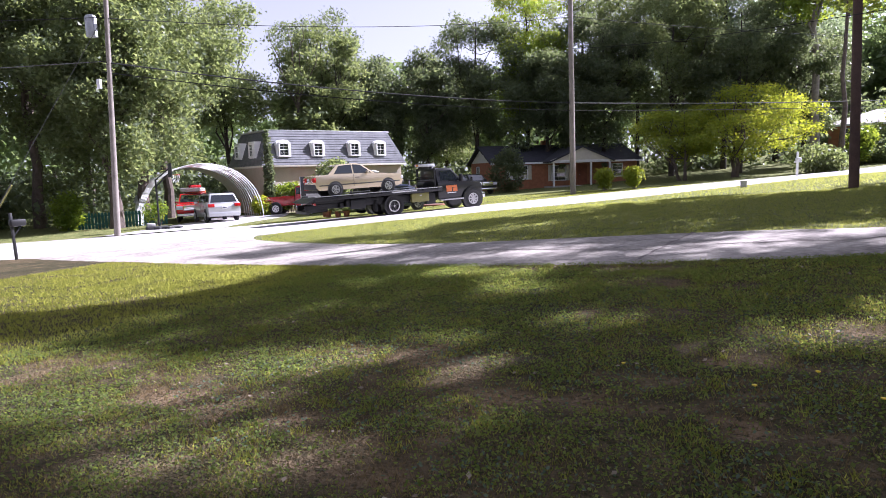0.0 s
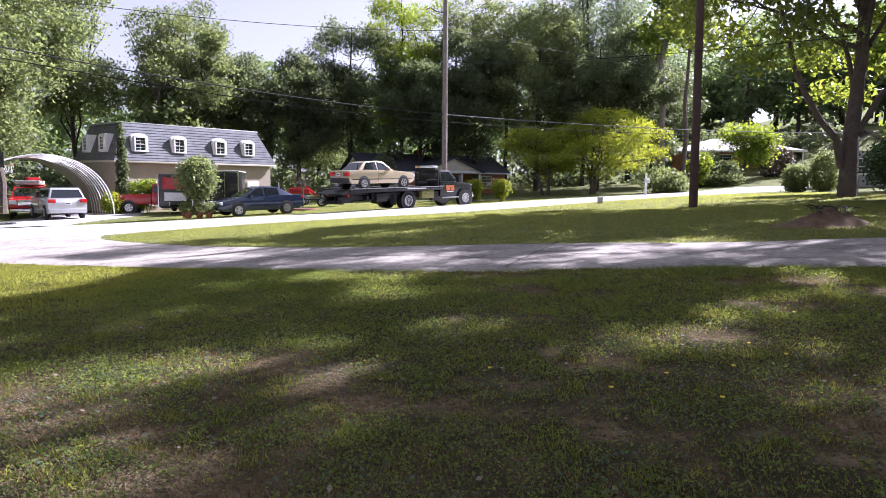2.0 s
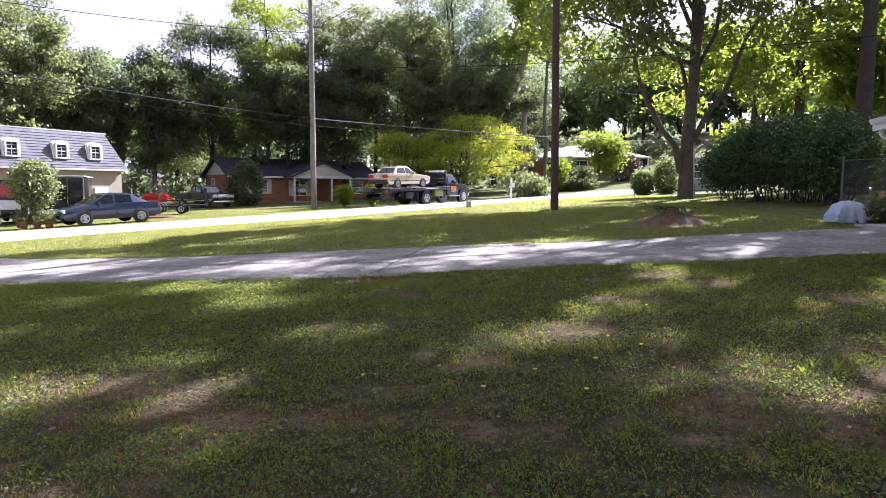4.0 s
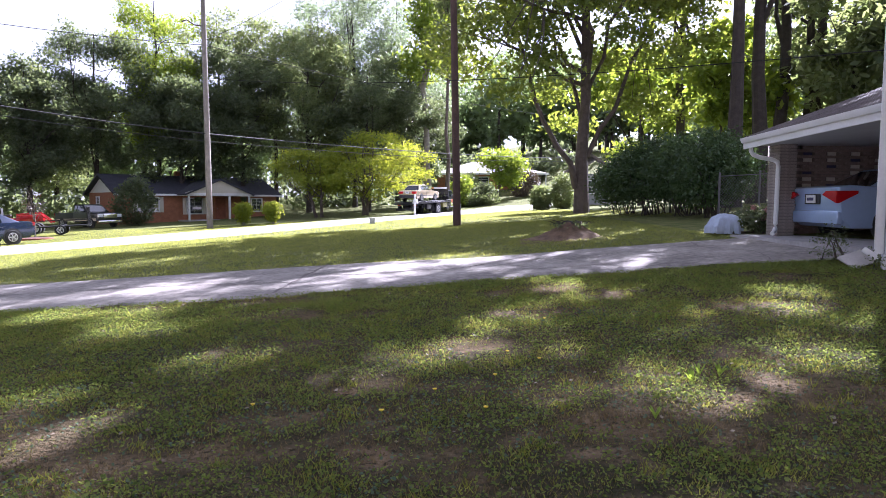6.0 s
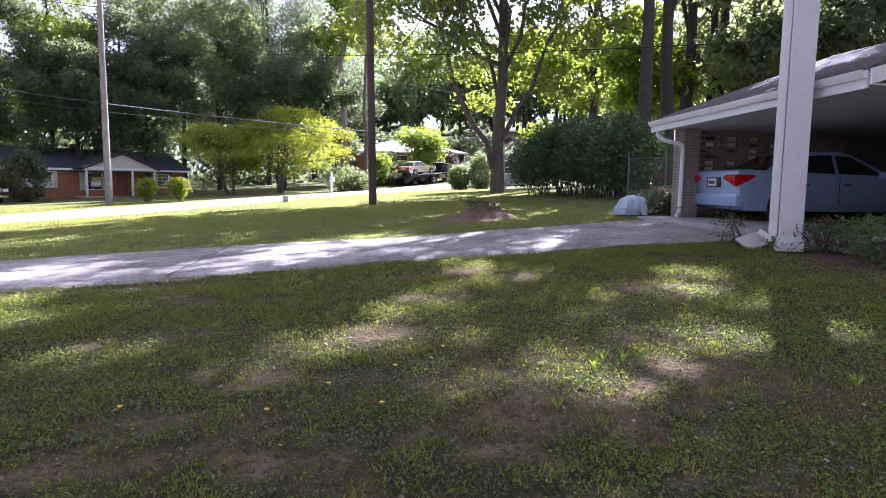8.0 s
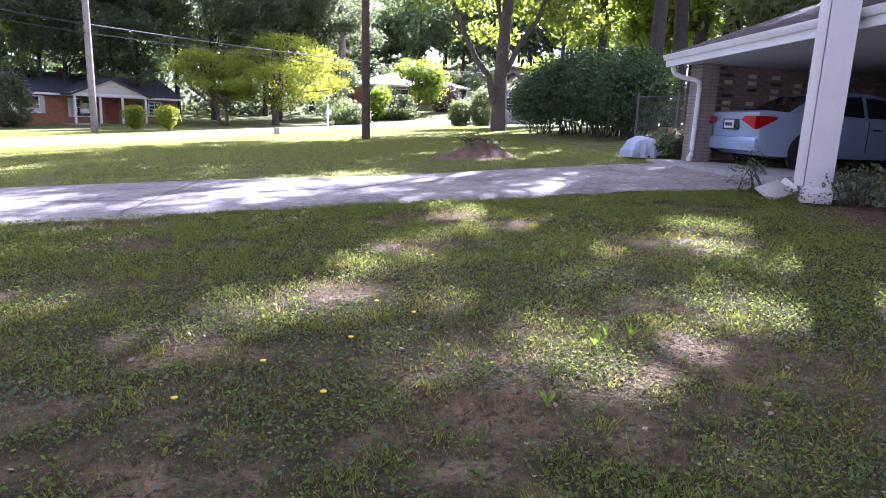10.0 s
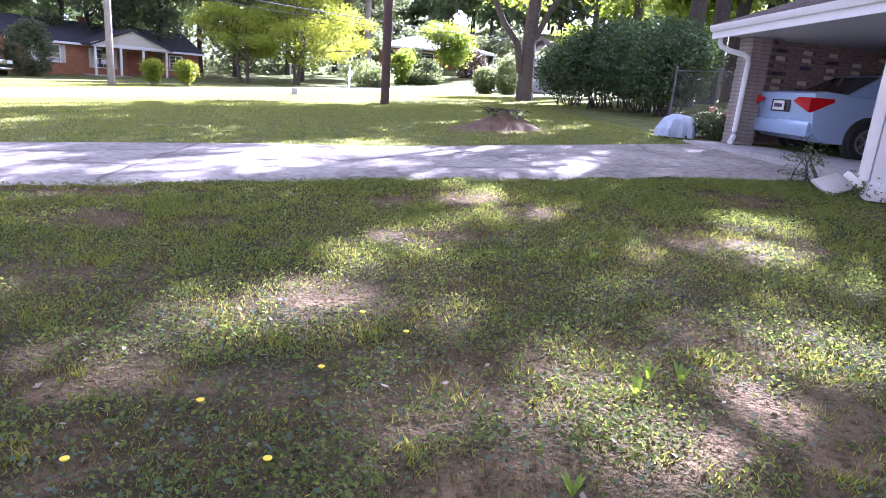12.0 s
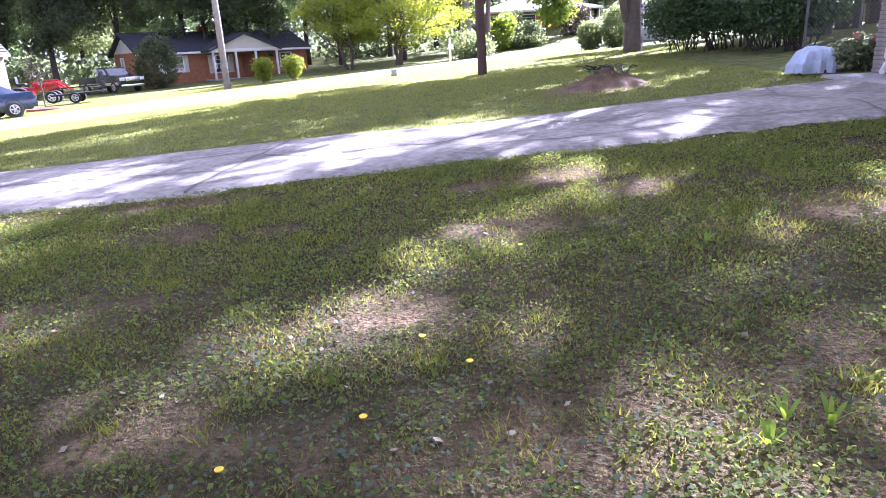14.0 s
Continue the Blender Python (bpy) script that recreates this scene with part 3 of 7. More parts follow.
def shrub(name, x, y, lobes, leaves, size, leaf, label, seed, stems=8, cat="shrub", group="", bark=None, spread=0.12, shell=0.6, lift=0.0, clump=10):
    """lobes: (dx, dy, cz, rx, ry, rz) above the ground."""
    rng = np.random.default_rng(seed)
    t = thing(name, pose(x, y, gz(x, y) - 0.03 + lift), label, cat, group)
    g = G()
    for _ in range(stems):
        lb = lobes[rng.integers(len(lobes))]
        base = Vector((lb[0] * 0.6 + rng.normal() * 0.12, lb[1] * 0.6 + rng.normal() * 0.12, 0))
        q = Vector((lb[0] + rng.normal() * lb[3] * 0.4, lb[1] + rng.normal() * lb[4] * 0.4, lb[2] + lb[5] * 0.3))
        limb(g, rng, base, q, 0.012 + 0.012 * lb[5], 0.006, 5, 4)
    part("stem", g, bark or M["bark"], t)
    part("foliage", quads_of("foliage", leaf_cloud(rng, lobes, leaves, size, clump, spread, shell), 4, leaf), leaf, t)
    return t


# the great oak between lawn and road, with its side limbs
oak = tree("oak_tree", 10.0, 30.8, 26, 0.28, (0.3, 0.5, 4.5, 27, 7.2, 6.0), 31000, 0.13, M["leaf_oak"], M["bark"], "tall spreading tree with sunlit yellow-green leaves", 11,
     nlobes=34, fork=0.2, spread=0.4, limbs=24, lobe=0.15, shell=0.2, lean=(0.2, 0.3),
     boughs=((-4.6, -0.5, 8.2, 1.7, 1.3, 0.5), (-3.2, 0.2, 9.8, 1.5, 1.2, 0.5), (-6.2, 0, 7.4, 1.3, 1.1, 0.45), (-5.2, 1, 10.8, 1.6, 1.3, 0.5), (3.2, -0.5, 9.4, 1.5, 1.2, 0.5), (5.0, 0, 7.8, 1.4, 1.2, 0.45), (-2.0, -1.2, 6.9, 1.1, 0.9, 0.35)) + tuple((5.8 * math.sin(2.4 * k) * (0.45 + 0.55 * ((k * 7) % 10) / 10), 2.6 * math.cos(1.7 * k), 4.4 + 0.36 * k, 1.5, 1.2, 0.45) for k in range(22)),
     extra=(((-0.3, 0, 1.2), (-3.6, -0.5, 8.5), 0.15, 0.06), ((0.2, 0, 2.6), (4.2, 0.4, 10.5), 0.12, 0.05), ((0, 0.2, 4.2), (-2.2, 2, 12), 0.1, 0.04), ((0.1, 0, 4.8), (2.4, -1.2, 13.5), 0.1, 0.04)))
# the pair of small yellow-green trees by the neighbour's lawn
tree("dogwood_tree", -1.9, 61.5, 8, 0.17, (1.0, 0, 1.6, 8.0, 5.8, 4.4), 19000, 0.10, M["leaf_lime"], M["bark"], "broad low tree with bright yellow-green leaves", 12, nlobes=70, fork=0.12, lobe=0.13, limbs=14, trunks=2, spread=0.42, flat=0.4, shell=0.2)
tree("dogwood_tree", -5.6, 60.6, 6.4, 0.14, (-0.6, 0, 1.6, 6.8, 4.9, 3.8), 17000, 0.10, M["leaf_lime"], M["bark"], "broad low tree with green leaves in half shade", 13, nlobes=54, fork=0.12, lobe=0.14, limbs=12, trunks=2, spread=0.42, flat=0.4, shell=0.2)
tree("shade_tree", 13.1, 77.5, 6.2, 0.15, (0, 0, 1.7, 6.3, 3.0, 2.6), 6000, 0.17, M["leaf_fresh"], M["bark"], "small round tree with fresh green leaves", 14, nlobes=14, fork=0.25, trunks=1)
# bare-stemmed tall pines
for n, (x, y, h, r, s) in enumerate([(4.2, 72.5, 27, 0.45, 21), (6.2, 66, 25, 0.24, 22)]):
    tree("pine_tree", x, y, h, r, (0.5, 0, 12, 27, 5.0 - n * 2.2, 4), 9000 - 4000 * n, 0.2, M["leaf_fresh"] if n == 0 else M["leaf_mid"], M["bark_pale" if n == 0 else "bark"], "tall tree with a long bare grey trunk and sparse crown", s,
         nlobes=16, fork=0.5, lobe=0.3, limbs=10, group="tall bare-stemmed trees")
# number 37 is an added pine whose crown above the view shades the lawn
for x, y, h, r, s in [(17.9, 30.2, 30, 0.34, 31), (20.7, 33, 31, 0.32, 32), (22.4, 33.6, 30, 0.25, 33), (27.5, 31, 31, 0.36, 34), (18.5, 40, 26, 0.3, 35), (31, 27, 30, 0.35, 36), (23.2, 34.0, 34, 0.3, 37)]:
    tree("pine_tree", x, y, h, r, (0, 0, 25 if s == 37 else 8, h, 1.9 if s == 37 else 5.6, 1.9 if s == 37 else 5.4), {31: 700, 32: 3000, 33: 1500, 34: 1500, 35: 2500, 36: 3400, 37: 1500}[s], 0.2, M["leaf_dark" if s != 35 else "leaf_mid"], M["bark_dark"], "tall dark pine behind the carport, dense green crown", s,
         nlobes=15, fork=0.25, lobe=0.2, limbs=14, shell=0.1, spread=0.4, group="pines behind the carport")

def shade_boughs(t, bx, by, cells, low, high, bark, leaf, seed, per=40):
    """Wide unseen upper boughs added to the tree t at (bx, by), to shade the given cells of the ground."""
    rng = np.random.default_rng(seed)
    z0 = gz(bx, by)
    g, lobes = G(), []
    for n, (cx, cy) in enumerate(cells):
        x, y = cx + rng.normal() * 0.2, cy + rng.normal() * 0.2
        h = ((bx - x) / sun_dir.x + (by - y) / sun_dir.y) * sun_dir.z * 0.5
        h = min(max(h, low), high) + rng.normal() * 0.8
        p = Vector((x, y, gz(x, y))) + sun_dir * (h / sun_dir.z) - Vector((bx, by, z0))
        w = 0.3 + 0.24 * rng.random()
        lobes.append((*p, w, w, 0.6 * w))
        if n % 9 == 4:
            limb(g, rng, (0, 0, max(p.z - 2.0, low - 3)), p, 0.07, 0.02, 5, 5, 0.1)
    part("bough", g, bark, t)
    co = with_gaps(leaf_cloud(rng, lobes, per * len(lobes), 0.17, 13, 0.22, 0.1), bx, by, z0)
    part("shade_foliage", quads_of("shade_foliage", co, 4, leaf), leaf, t)


def lawn_cells():
    """Shaded cells of the lawn, thinner in streaks along the sun's way."""
    out = []
    for gx in np.arange(-9.5, 9.6, 0.62):
        for gy in np.arange(0.6, 11.2, 0.62):
            thin = gy > 6.0 and gx > -2 and noise.noise(((gx * 0.8 - gy * 0.6) * 1.15, (gx * 0.6 + gy * 0.8) * 0.3, 6.6)) > 0.1
            if not (thin or in_sun(np.array([gx]), np.array([gy]))[0] or (gx < -6.2 and gy > 6.6) or (gx < -3.5 and gy < 4.6)):
                out += [(gx, gy)] * (2 if gy < 5.4 and gx > 0.8 else 1)
    return out


def verge_cells():
    """Long streaks of shade over the grass between driveway and road."""
    out = []
    for gx in np.arange(-7.5, 9.5, 0.65):
        for gy in np.arange(15.6, 26.5, 0.65):
            u, v = (gx * 0.8 + gy * 0.6) * 0.22, (gy * 0.8 - gx * 0.6) * 0.75
            if noise.noise((u, v, 3.3)) > 0.0 and gx > -9 + 0.35 * (gy - 15) + noise.noise((gy, 1, 2)):
                out.append((gx, gy))
    return out


# added pine: carries boughs above the view that shade the lawn
shade_pine = tree("pine_tree", 15.2, 27.2, 27, 0.3, (0, 0, 20, 28, 2.5, 2.5), 2500, 0.2, M["leaf_opaque"], M["bark_dark"], "added tall pine whose unseen upper boughs shade the lawn", 78, nlobes=10, fork=0.7, limbs=8, group="pines behind the carport")
shade_boughs(shade_pine, 15.2, 27.2, lawn_cells(), 13, 23, M["bark_dark"], M["leaf_opaque"], 77, 52)
# unseen boughs added to the oak, to streak the verge with shade
shade_boughs(oak, 10.0, 30.8, verge_cells(), 12.5, 19, M["bark"], M["leaf_opaque"], 79, 50)

for x, y, h, rx, s, lf in [(22.5, 30.5, 11, 4.0, 141, "leaf_mid"), (27, 29, 13, 4.4, 142, "leaf_dark"), (32, 33, 14, 5, 143, "leaf_dark"), (25.5, 36, 14, 4.5, 144, "leaf_mid"), (19.5, 35.5, 10, 3.4, 145, "leaf_fresh"), (37, 29, 15, 5, 146, "leaf_dark"), (17.0, 42, 12, 4, 147, "leaf_fresh")]:
    tree("understorey_tree", x, y, h, 0.16, (0, 0, 2.2, h, rx, rx), 8000, 0.18, M[lf], M["bark_dark"], "leafy understorey tree behind the carport", s, nlobes=26, fork=0.2, lobe=0.24, limbs=10, spread=0.4, flat=0.4, group="understorey trees")

# the thick trees on the left
for x, y, h, rx, s, lf in [(-36, 30, 20, 6.0, 51, "leaf_mid"), (-43, 27, 21, 6.5, 52, "leaf_mid"), (-40, 35, 22, 6.5, 53, "leaf_mid"), (-50, 24, 22, 7, 54, "leaf_dark"),
                           (-48, 34, 24, 7, 55, "leaf_dark"), (-34.5, 26.8, 15, 4.6, 56, "leaf_mid"), (-43.5, 18.5, 19, 5.5, 57, "leaf_dark")]:
    tree("shade_tree", x, y, h, 0.34, (0, 0, 0.9 if s in (51, 52, 57) else 2.4, h + 0.5, rx, rx * 0.9), 44000, 0.125, M[lf], M["bark"], "large leafy green tree crowding the roadside yard", s,
         nlobes=44, fork=0.22, lobe=0.2, limbs=12, spread=0.45, shell=0.35, group="roadside trees")
# trees close behind the houses
BEHIND = [(-38, 52, 17, 4.2, "leaf_mid"), (-42, 57, 20, 5.0, "leaf_dark"), (-36.5, 58, 15, 3.8, "leaf_dark"), (-31, 60, 15, 3.0, "leaf_dark"), (-28, 66, 20, 4.6, "leaf_dark"),
          (-24, 71, 25, 5.0, "leaf_fresh"), (-18.5, 74, 24, 5.0, "leaf_mid"), (-15, 70, 18, 4.4, "leaf_dark"), (-13, 77, 23, 5.0, "leaf_mid"), (-8.5, 72, 21, 5.2, "leaf_mid"),
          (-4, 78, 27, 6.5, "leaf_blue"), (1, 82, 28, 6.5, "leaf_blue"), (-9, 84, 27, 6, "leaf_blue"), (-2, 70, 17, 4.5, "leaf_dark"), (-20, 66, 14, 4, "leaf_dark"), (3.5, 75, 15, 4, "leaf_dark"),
          (-34, 70, 16, 5, "leaf_mid"), (-47, 48, 20, 5, "leaf_mid")]
for k, (x, y, h, rx, lf) in enumerate(BEHIND):
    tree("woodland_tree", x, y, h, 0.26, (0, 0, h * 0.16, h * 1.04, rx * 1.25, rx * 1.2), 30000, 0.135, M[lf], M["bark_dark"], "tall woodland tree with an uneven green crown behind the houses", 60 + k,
         nlobes=44, fork=0.25, lobe=0.23, limbs=14, spread=0.36, shell=0.5, flat=0.6, group="woodland trees")
# a half-dead tree with bare upper branches
tree("dead_topped_tree", -38.5, 49, 17, 0.24, (0, 0, 3, 12.5, 3.6, 3.4), 6000, 0.22, M["leaf_mid"], M["bark"], "half-dead tree with bare grey upper branches", 90, nlobes=14, lobe=0.32,
     extra=tuple(((0, 0, 8.5 + 0.3 * k), (dx, dy, z), 0.08, 0.015) for k, (dx, dy, z) in enumerate([(-3.4, 1, 14.6), (-2.2, -1, 16), (-0.8, 0.5, 17), (1.0, 0, 16.6), (2.4, 0.6, 15.2), (3.6, -0.4, 14.0), (0.2, -0.8, 15.4)])))


def far_woods():
    """The wooded slope that closes the distance."""
    rng = np.random.default_rng(5)
    quads, g = [], G()
    spots = [(radians(-75 + 150 * (k + rng.random() * 0.9) / 150), 92 + 60 * rng.random()) for k in range(150)] + [(radians(-8 + 44 * rng.random()), 114 + 45 * rng.random()) for k in range(70)]
    for az, d in spots:
        x, y = 1.8 + d * math.sin(az), 1.8 + d * math.cos(az)
        if -10 < math.degrees(az) < 24 and d < 112:
            continue
        z = gz(x, y) + min(max((x + 10) / 60, 0), 1) * min(max((y - 80) / 120, 0), 1) * 16
        h, r = 15 + 9 * rng.random(), 4 + 2.5 * rng.random()
        lobes = lobes_of(rng, x, y, z + h * 0.5, r, r, h * 0.5, 16, 0.3)
        quads.append(leaf_cloud(rng, lobes, 1100, 0.5, 8, 0.8, 0.5))
        g.tube([(x, y, z - 0.5), (x, y, z + h * 0.5), (x + 0.3, y, z + h * 0.8)], [0.3, 0.22, 0.08], 6)
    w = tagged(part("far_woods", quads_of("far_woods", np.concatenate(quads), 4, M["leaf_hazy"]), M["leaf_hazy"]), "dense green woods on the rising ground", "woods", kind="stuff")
    part("tree_trunks", g, M["bark_dark"], w)


far_woods()


def unseen_woods():
    """Unseen tall trees added round the house at the camera's back, to block sky light."""
    rng = np.random.default_rng(15)
    quads, g = [], G()
    for k in range(46):
        az, d = radians(92 + 176 * (k + rng.random()) / 46), 17 + 16 * rng.random()
        x, y = 1.8 + d * math.sin(az), -3 + d * math.cos(az)
        z, h, r = gz(x, y), 17 + 8 * rng.random(), 3.6 + 1.5 * rng.random()
        quads.append(leaf_cloud(rng, lobes_of(rng, x, y, z + h * 0.56, r, r, h * 0.44, 14, 0.34), 700, 0.5, 8, 0.7, 0.4))
        g.tube([(x, y, z - 0.5), (x, y, z + h * 0.5), (x + 0.3, y, z + h * 0.8)], [0.28, 0.2, 0.08], 6)
    w = tagged(part("unseen_woods", quads_of("unseen_woods", np.concatenate(quads), 4, M["leaf_dark"]), M["leaf_dark"]), "unseen dense green woods added round the house", "woods", kind="stuff")
    part("tree_trunks", g, M["bark_dark"], w)


unseen_woods()


def undergrowth():
    """Low dark scrub under the woods."""
    rng = np.random.default_rng(6)
    q = []
    for k in range(120):
        az, d = radians(-66 + 132 * rng.random()), 74 + 22 * rng.random()
        x, y = 1.8 + d * math.sin(az), 1.8 + d * math.cos(az)
        if 2 < math.degrees(az) < 22 and d < 93:
            continue
        r = 1.5 + 1.5 * rng.random()
        q.append(leaf_cloud(rng, [(x, y, gz(x, y) + r * 0.7, r * 1.5, r * 1.5, r)], 500, 0.3, 8, 0.4, 0.4))
    for k in range(70):
        x, y = -41 - 22 * rng.random(), 16 + 34 * rng.random()
        r = 1.2 + 1.3 * rng.random()
        q.append(leaf_cloud(rng, [(x, y, gz(x, y) + r * 0.8, r * 1.4, r * 1.4, r)], 420, 0.2, 8, 0.35, 0.4))
    tagged(part("undergrowth", quads_of("undergrowth", np.concatenate(q), 4, M["leaf_dark"]), M["leaf_dark"]), "dark green scrub at the wood's edge", "undergrowth", kind="stuff")


undergrowth()

# hedge of glossy evergreens beside the oak
for k, (x, y, w, h) in enumerate([(10.7, 27.0, 1.2, 2.8), (11.0, 25.2, 1.6, 3.3), (11.6, 23.2, 1.6, 3.2), (11.7, 21.6, 1.4, 2.8), (12.5, 23.6, 1.5, 3.3), (12.2, 25.8, 1.6, 3.4)]):
    w, h = w * 0.92, h * 0.84
    shrub("evergreen_shrub", x, y, [(0, 0, h * 0.62, w, w, h * 0.42), (0.5, 0.3, h * 0.75, w * 0.7, w * 0.7, h * 0.3), (-0.5, -0.3, h * 0.5, w * 0.8, w * 0.8, h * 0.36)], 12000, 0.052, M["leaf_gloss"],
          "tall glossy dark evergreen shrub of the hedge", 200 + k, stems=16, group="evergreen hedge", bark=M["bark_dark"], spread=0.16)
# clipped round bushes by the road
shrub("round_bush", 11.7, 47.3, [(0, 0, 0.9, 0.72, 0.72, 0.9)], 5000, 0.07, M["leaf_mid"], "rounded green bush beside the road", 210, group="rounded bushes")
shrub("round_bush", 13.4, 47.8, [(0, 0, 1.25, 0.82, 0.82, 1.3)], 6000, 0.07, M["leaf_mid"], "taller rounded green bush beside the road", 211, group="rounded bushes")
# goblet-shaped shrubs across the road
for k, (x, y) in enumerate([(-8.9, 45.2), (-6.7, 44.0)]):
    shrub("goblet_shrub", x, y, [(0, 0, 1.08, 0.55, 0.55, 0.42), (0, 0, 0.66, 0.36, 0.36, 0.42)], 4500, 0.06, M["leaf_lime"], "clipped goblet-shaped shrub with bright yellow-green leaves", 220 + k, stems=14, group="pair of clipped shrubs", bark=M["bark_pale"])
# shrubbery in front of the far house
for k, (x, y, lobes, lf) in enumerate([(4.2, 60.8, [(0, 0, 1.1, 1.9, 1.6, 1.2), (0.9, 0, 0.8, 1.3, 1.2, 0.9)], "leaf_mid"), (7.7, 70.0, [(0, 0, 1.6, 1.0, 1.0, 1.7), (0.6, 0.5, 2.6, 0.8, 0.8, 0.9)], "leaf_fresh"),
                                       (9.6, 71.2, [(0, 0, 0.8, 2.4, 1.5, 0.9)], "leaf_mid"), (10.6, 72, [(0, 0, 1.2, 1.4, 1.2, 1.3)], "leaf_dark"), (16.5, 80, [(0, 0, 1.6, 2.0, 1.6, 1.9)], "leaf_purple"),
                                       (9.0, 74, [(0, 0, 1.8, 1.5, 1.2, 2.0)], "leaf_mid"), (-20.8, 56.6, [(0, 0, 1.7, 1.6, 1.5, 1.9), (0.3, 0, 3.1, 1.0, 1.0, 1.0)], "leaf_dark")]):
    shrub("garden_shrub", x, y, lobes, 4500, 0.11, M[lf], "loose leafy garden shrub", 230 + k, group="garden shrubs", spread=0.2)


# ---- utility poles and wires ----
def utility_pole(x, y, h, r, material, label, lean=(0, 0), stub=False):
    t = thing("utility_pole", pose(x, y, gz(x, y) - 0.1), label, "utility pole", "utility poles")
    pts = [(lean[0] * k / 6, lean[1] * k / 6, h * k / 6) for k in range(7)]
    part("pole", G().tube(pts, [r * (1 - 0.05 * k) for k in range(7)], 14), material, t)
    return t


P0, P1, P2 = (-25.2, 20.35), (-9.9, 41.3), (3.85, 25.7)
pole0 = utility_pole(*P0, 11.2, 0.14, M["pole"], "weathered grey wooden utility pole with a transformer", (0.2, 0.4))
part("transformer", G().lathe([(0.02, -0.5), (0.24, -0.48), (0.25, 0.35), (0.2, 0.45), (0.03, 0.5)], 16, at=(-0.45, 0, 9.6)), M["galv"], pole0, "grey steel transformer can")
part("bracket", G().box(-0.2, 0, 9.5, 0.25, 0.1, 0.3, 0.02), M["steel"], pole0)
part("meter_box", G().box(0.02, -0.2, 7.0, 0.22, 0.12, 0.42, 0.02), M["white_trim"], pole0, "small pale box on the pole")
pole1 = utility_pole(*P1, 14.4, 0.19, M["pole"], "tall weathered utility pole with a bent bracket arm", (-0.1, 0))
part("bracket_arm", G().tube([(-0.1, 0, 12.1), (-0.6, -0.1, 12.15), (-1.0, -0.2, 12.4), (-1.3, -0.2, 12.3)], 0.035, 6), M["pole_dark"], pole1)
pole2 = utility_pole(*P2, 13.0, 0.15, M["pole_dark"], "slim dark brown utility pole on the lawn", (-0.25, 0.05))


def wire(a, b, sag, r, material, label):
    a, b = Vector(a), Vector(b)
    pts = [a + (b - a) * (i / 24) - Vector((0, 0, 4 * sag * (i / 24) * (1 - i / 24))) for i in range(25)]
    tagged(part("overhead_wire", G().tube(pts, r, 5), material), label, "wire", "overhead wires")


PAR = (27, 88, 12.5)     # the next pole up the hill, hidden by trees
z0, z1, z2 = gz(*P0), gz(*P1), gz(*P2)
wire((*P0, z0 + 9.8), (*P1, z1 + 10.9), 0.5, 0.016, M["wire"], "thin black overhead power line")
wire((*P1, z1 + 10.9), PAR, 0.7, 0.016, M["wire"], "thin black overhead power line")
for dz, rr in ((6.9, 0.03), (6.45, 0.022)):
    wire((*P0, z0 + dz + 1.0), (*P1, z1 + dz - 1.2), 0.35, rr, M["wire"], "thick black overhead cable")
    wire((*P1, z1 + dz - 1.2), (30, 92, 7.2 + dz - 6.5), 0.5, rr, M["wire_pale"], "grey overhead cable between poles")
wire((*P0, z0 + 7.9), (-62, -2, 6), 0.3, 0.02, M["wire_pale"], "grey overhead cable between poles")
wire((*P0, z0 + 9.8), (-62, -2, 9), 0.3, 0.016, M["wire"], "thin black overhead power line")
wire((*P1, z1 + 11.2), (3.62, 25.73, z2 + 12.4), 0.5, 0.012, M["wire"], "black overhead service line")
wire((*P1, z1 + 9.0), (12.5, 14.8, 4.4), 0.5, 0.012, M["wire"], "black overhead service line")
wire((*P0, z0 + 9.4), (-31.5, 17.5, gz(-31.5, 17.5)), 0.0, 0.012, M["wire_pale"], "thin steel guy wire on the pole")
tagged(part("guy_guard", G().tube([(-29.6, 18.35, gz(-30, 18) + 2.7), (-31.4, 17.55, gz(-31.4, 17.5) + 0.1)], 0.04, 8), M["yellow_box"]), "yellow plastic guard on a guy wire", "guard")


# ---- houses ----
def window_part(parent, w, h, m, frame_mat, bars=True, arch=0.0, shutters=None):
    """A framed double-hung window in the plane x-z, facing -y, its middle at m."""
    g = G()
    g.box(-w / 2, 0, 0, 0.1, 0.1, h + 0.1, 0.01).box(w / 2, 0, 0, 0.1, 0.1, h + 0.1, 0.01).box(0, 0, h / 2, w + 0.1, 0.1, 0.1, 0.01).box(0, 0, -h / 2, w + 0.16, 0.14, 0.1, 0.01)
    g.box(0, 0.01, 0, w, 0.06, 0.05)
    if bars:
        g.box(0, 0.02, 0, 0.018, 0.03, h).box(0, 0.02, h / 4, w, 0.03, 0.018).box(0, 0.02, -h / 4, w, 0.03, 0.018)
    win = part("window", g, frame_mat, parent, m=m)
    part("pane", G().box(0, 0.03, 0, w, 0.02, h), M["pane"], win)
    if shutters:
        for s in (-1, 1):
            part("shutter", G().box(s * (w / 2 + 0.24), -0.02, 0, 0.34, 0.05, h + 0.1, 0.01), shutters, win)
    return win


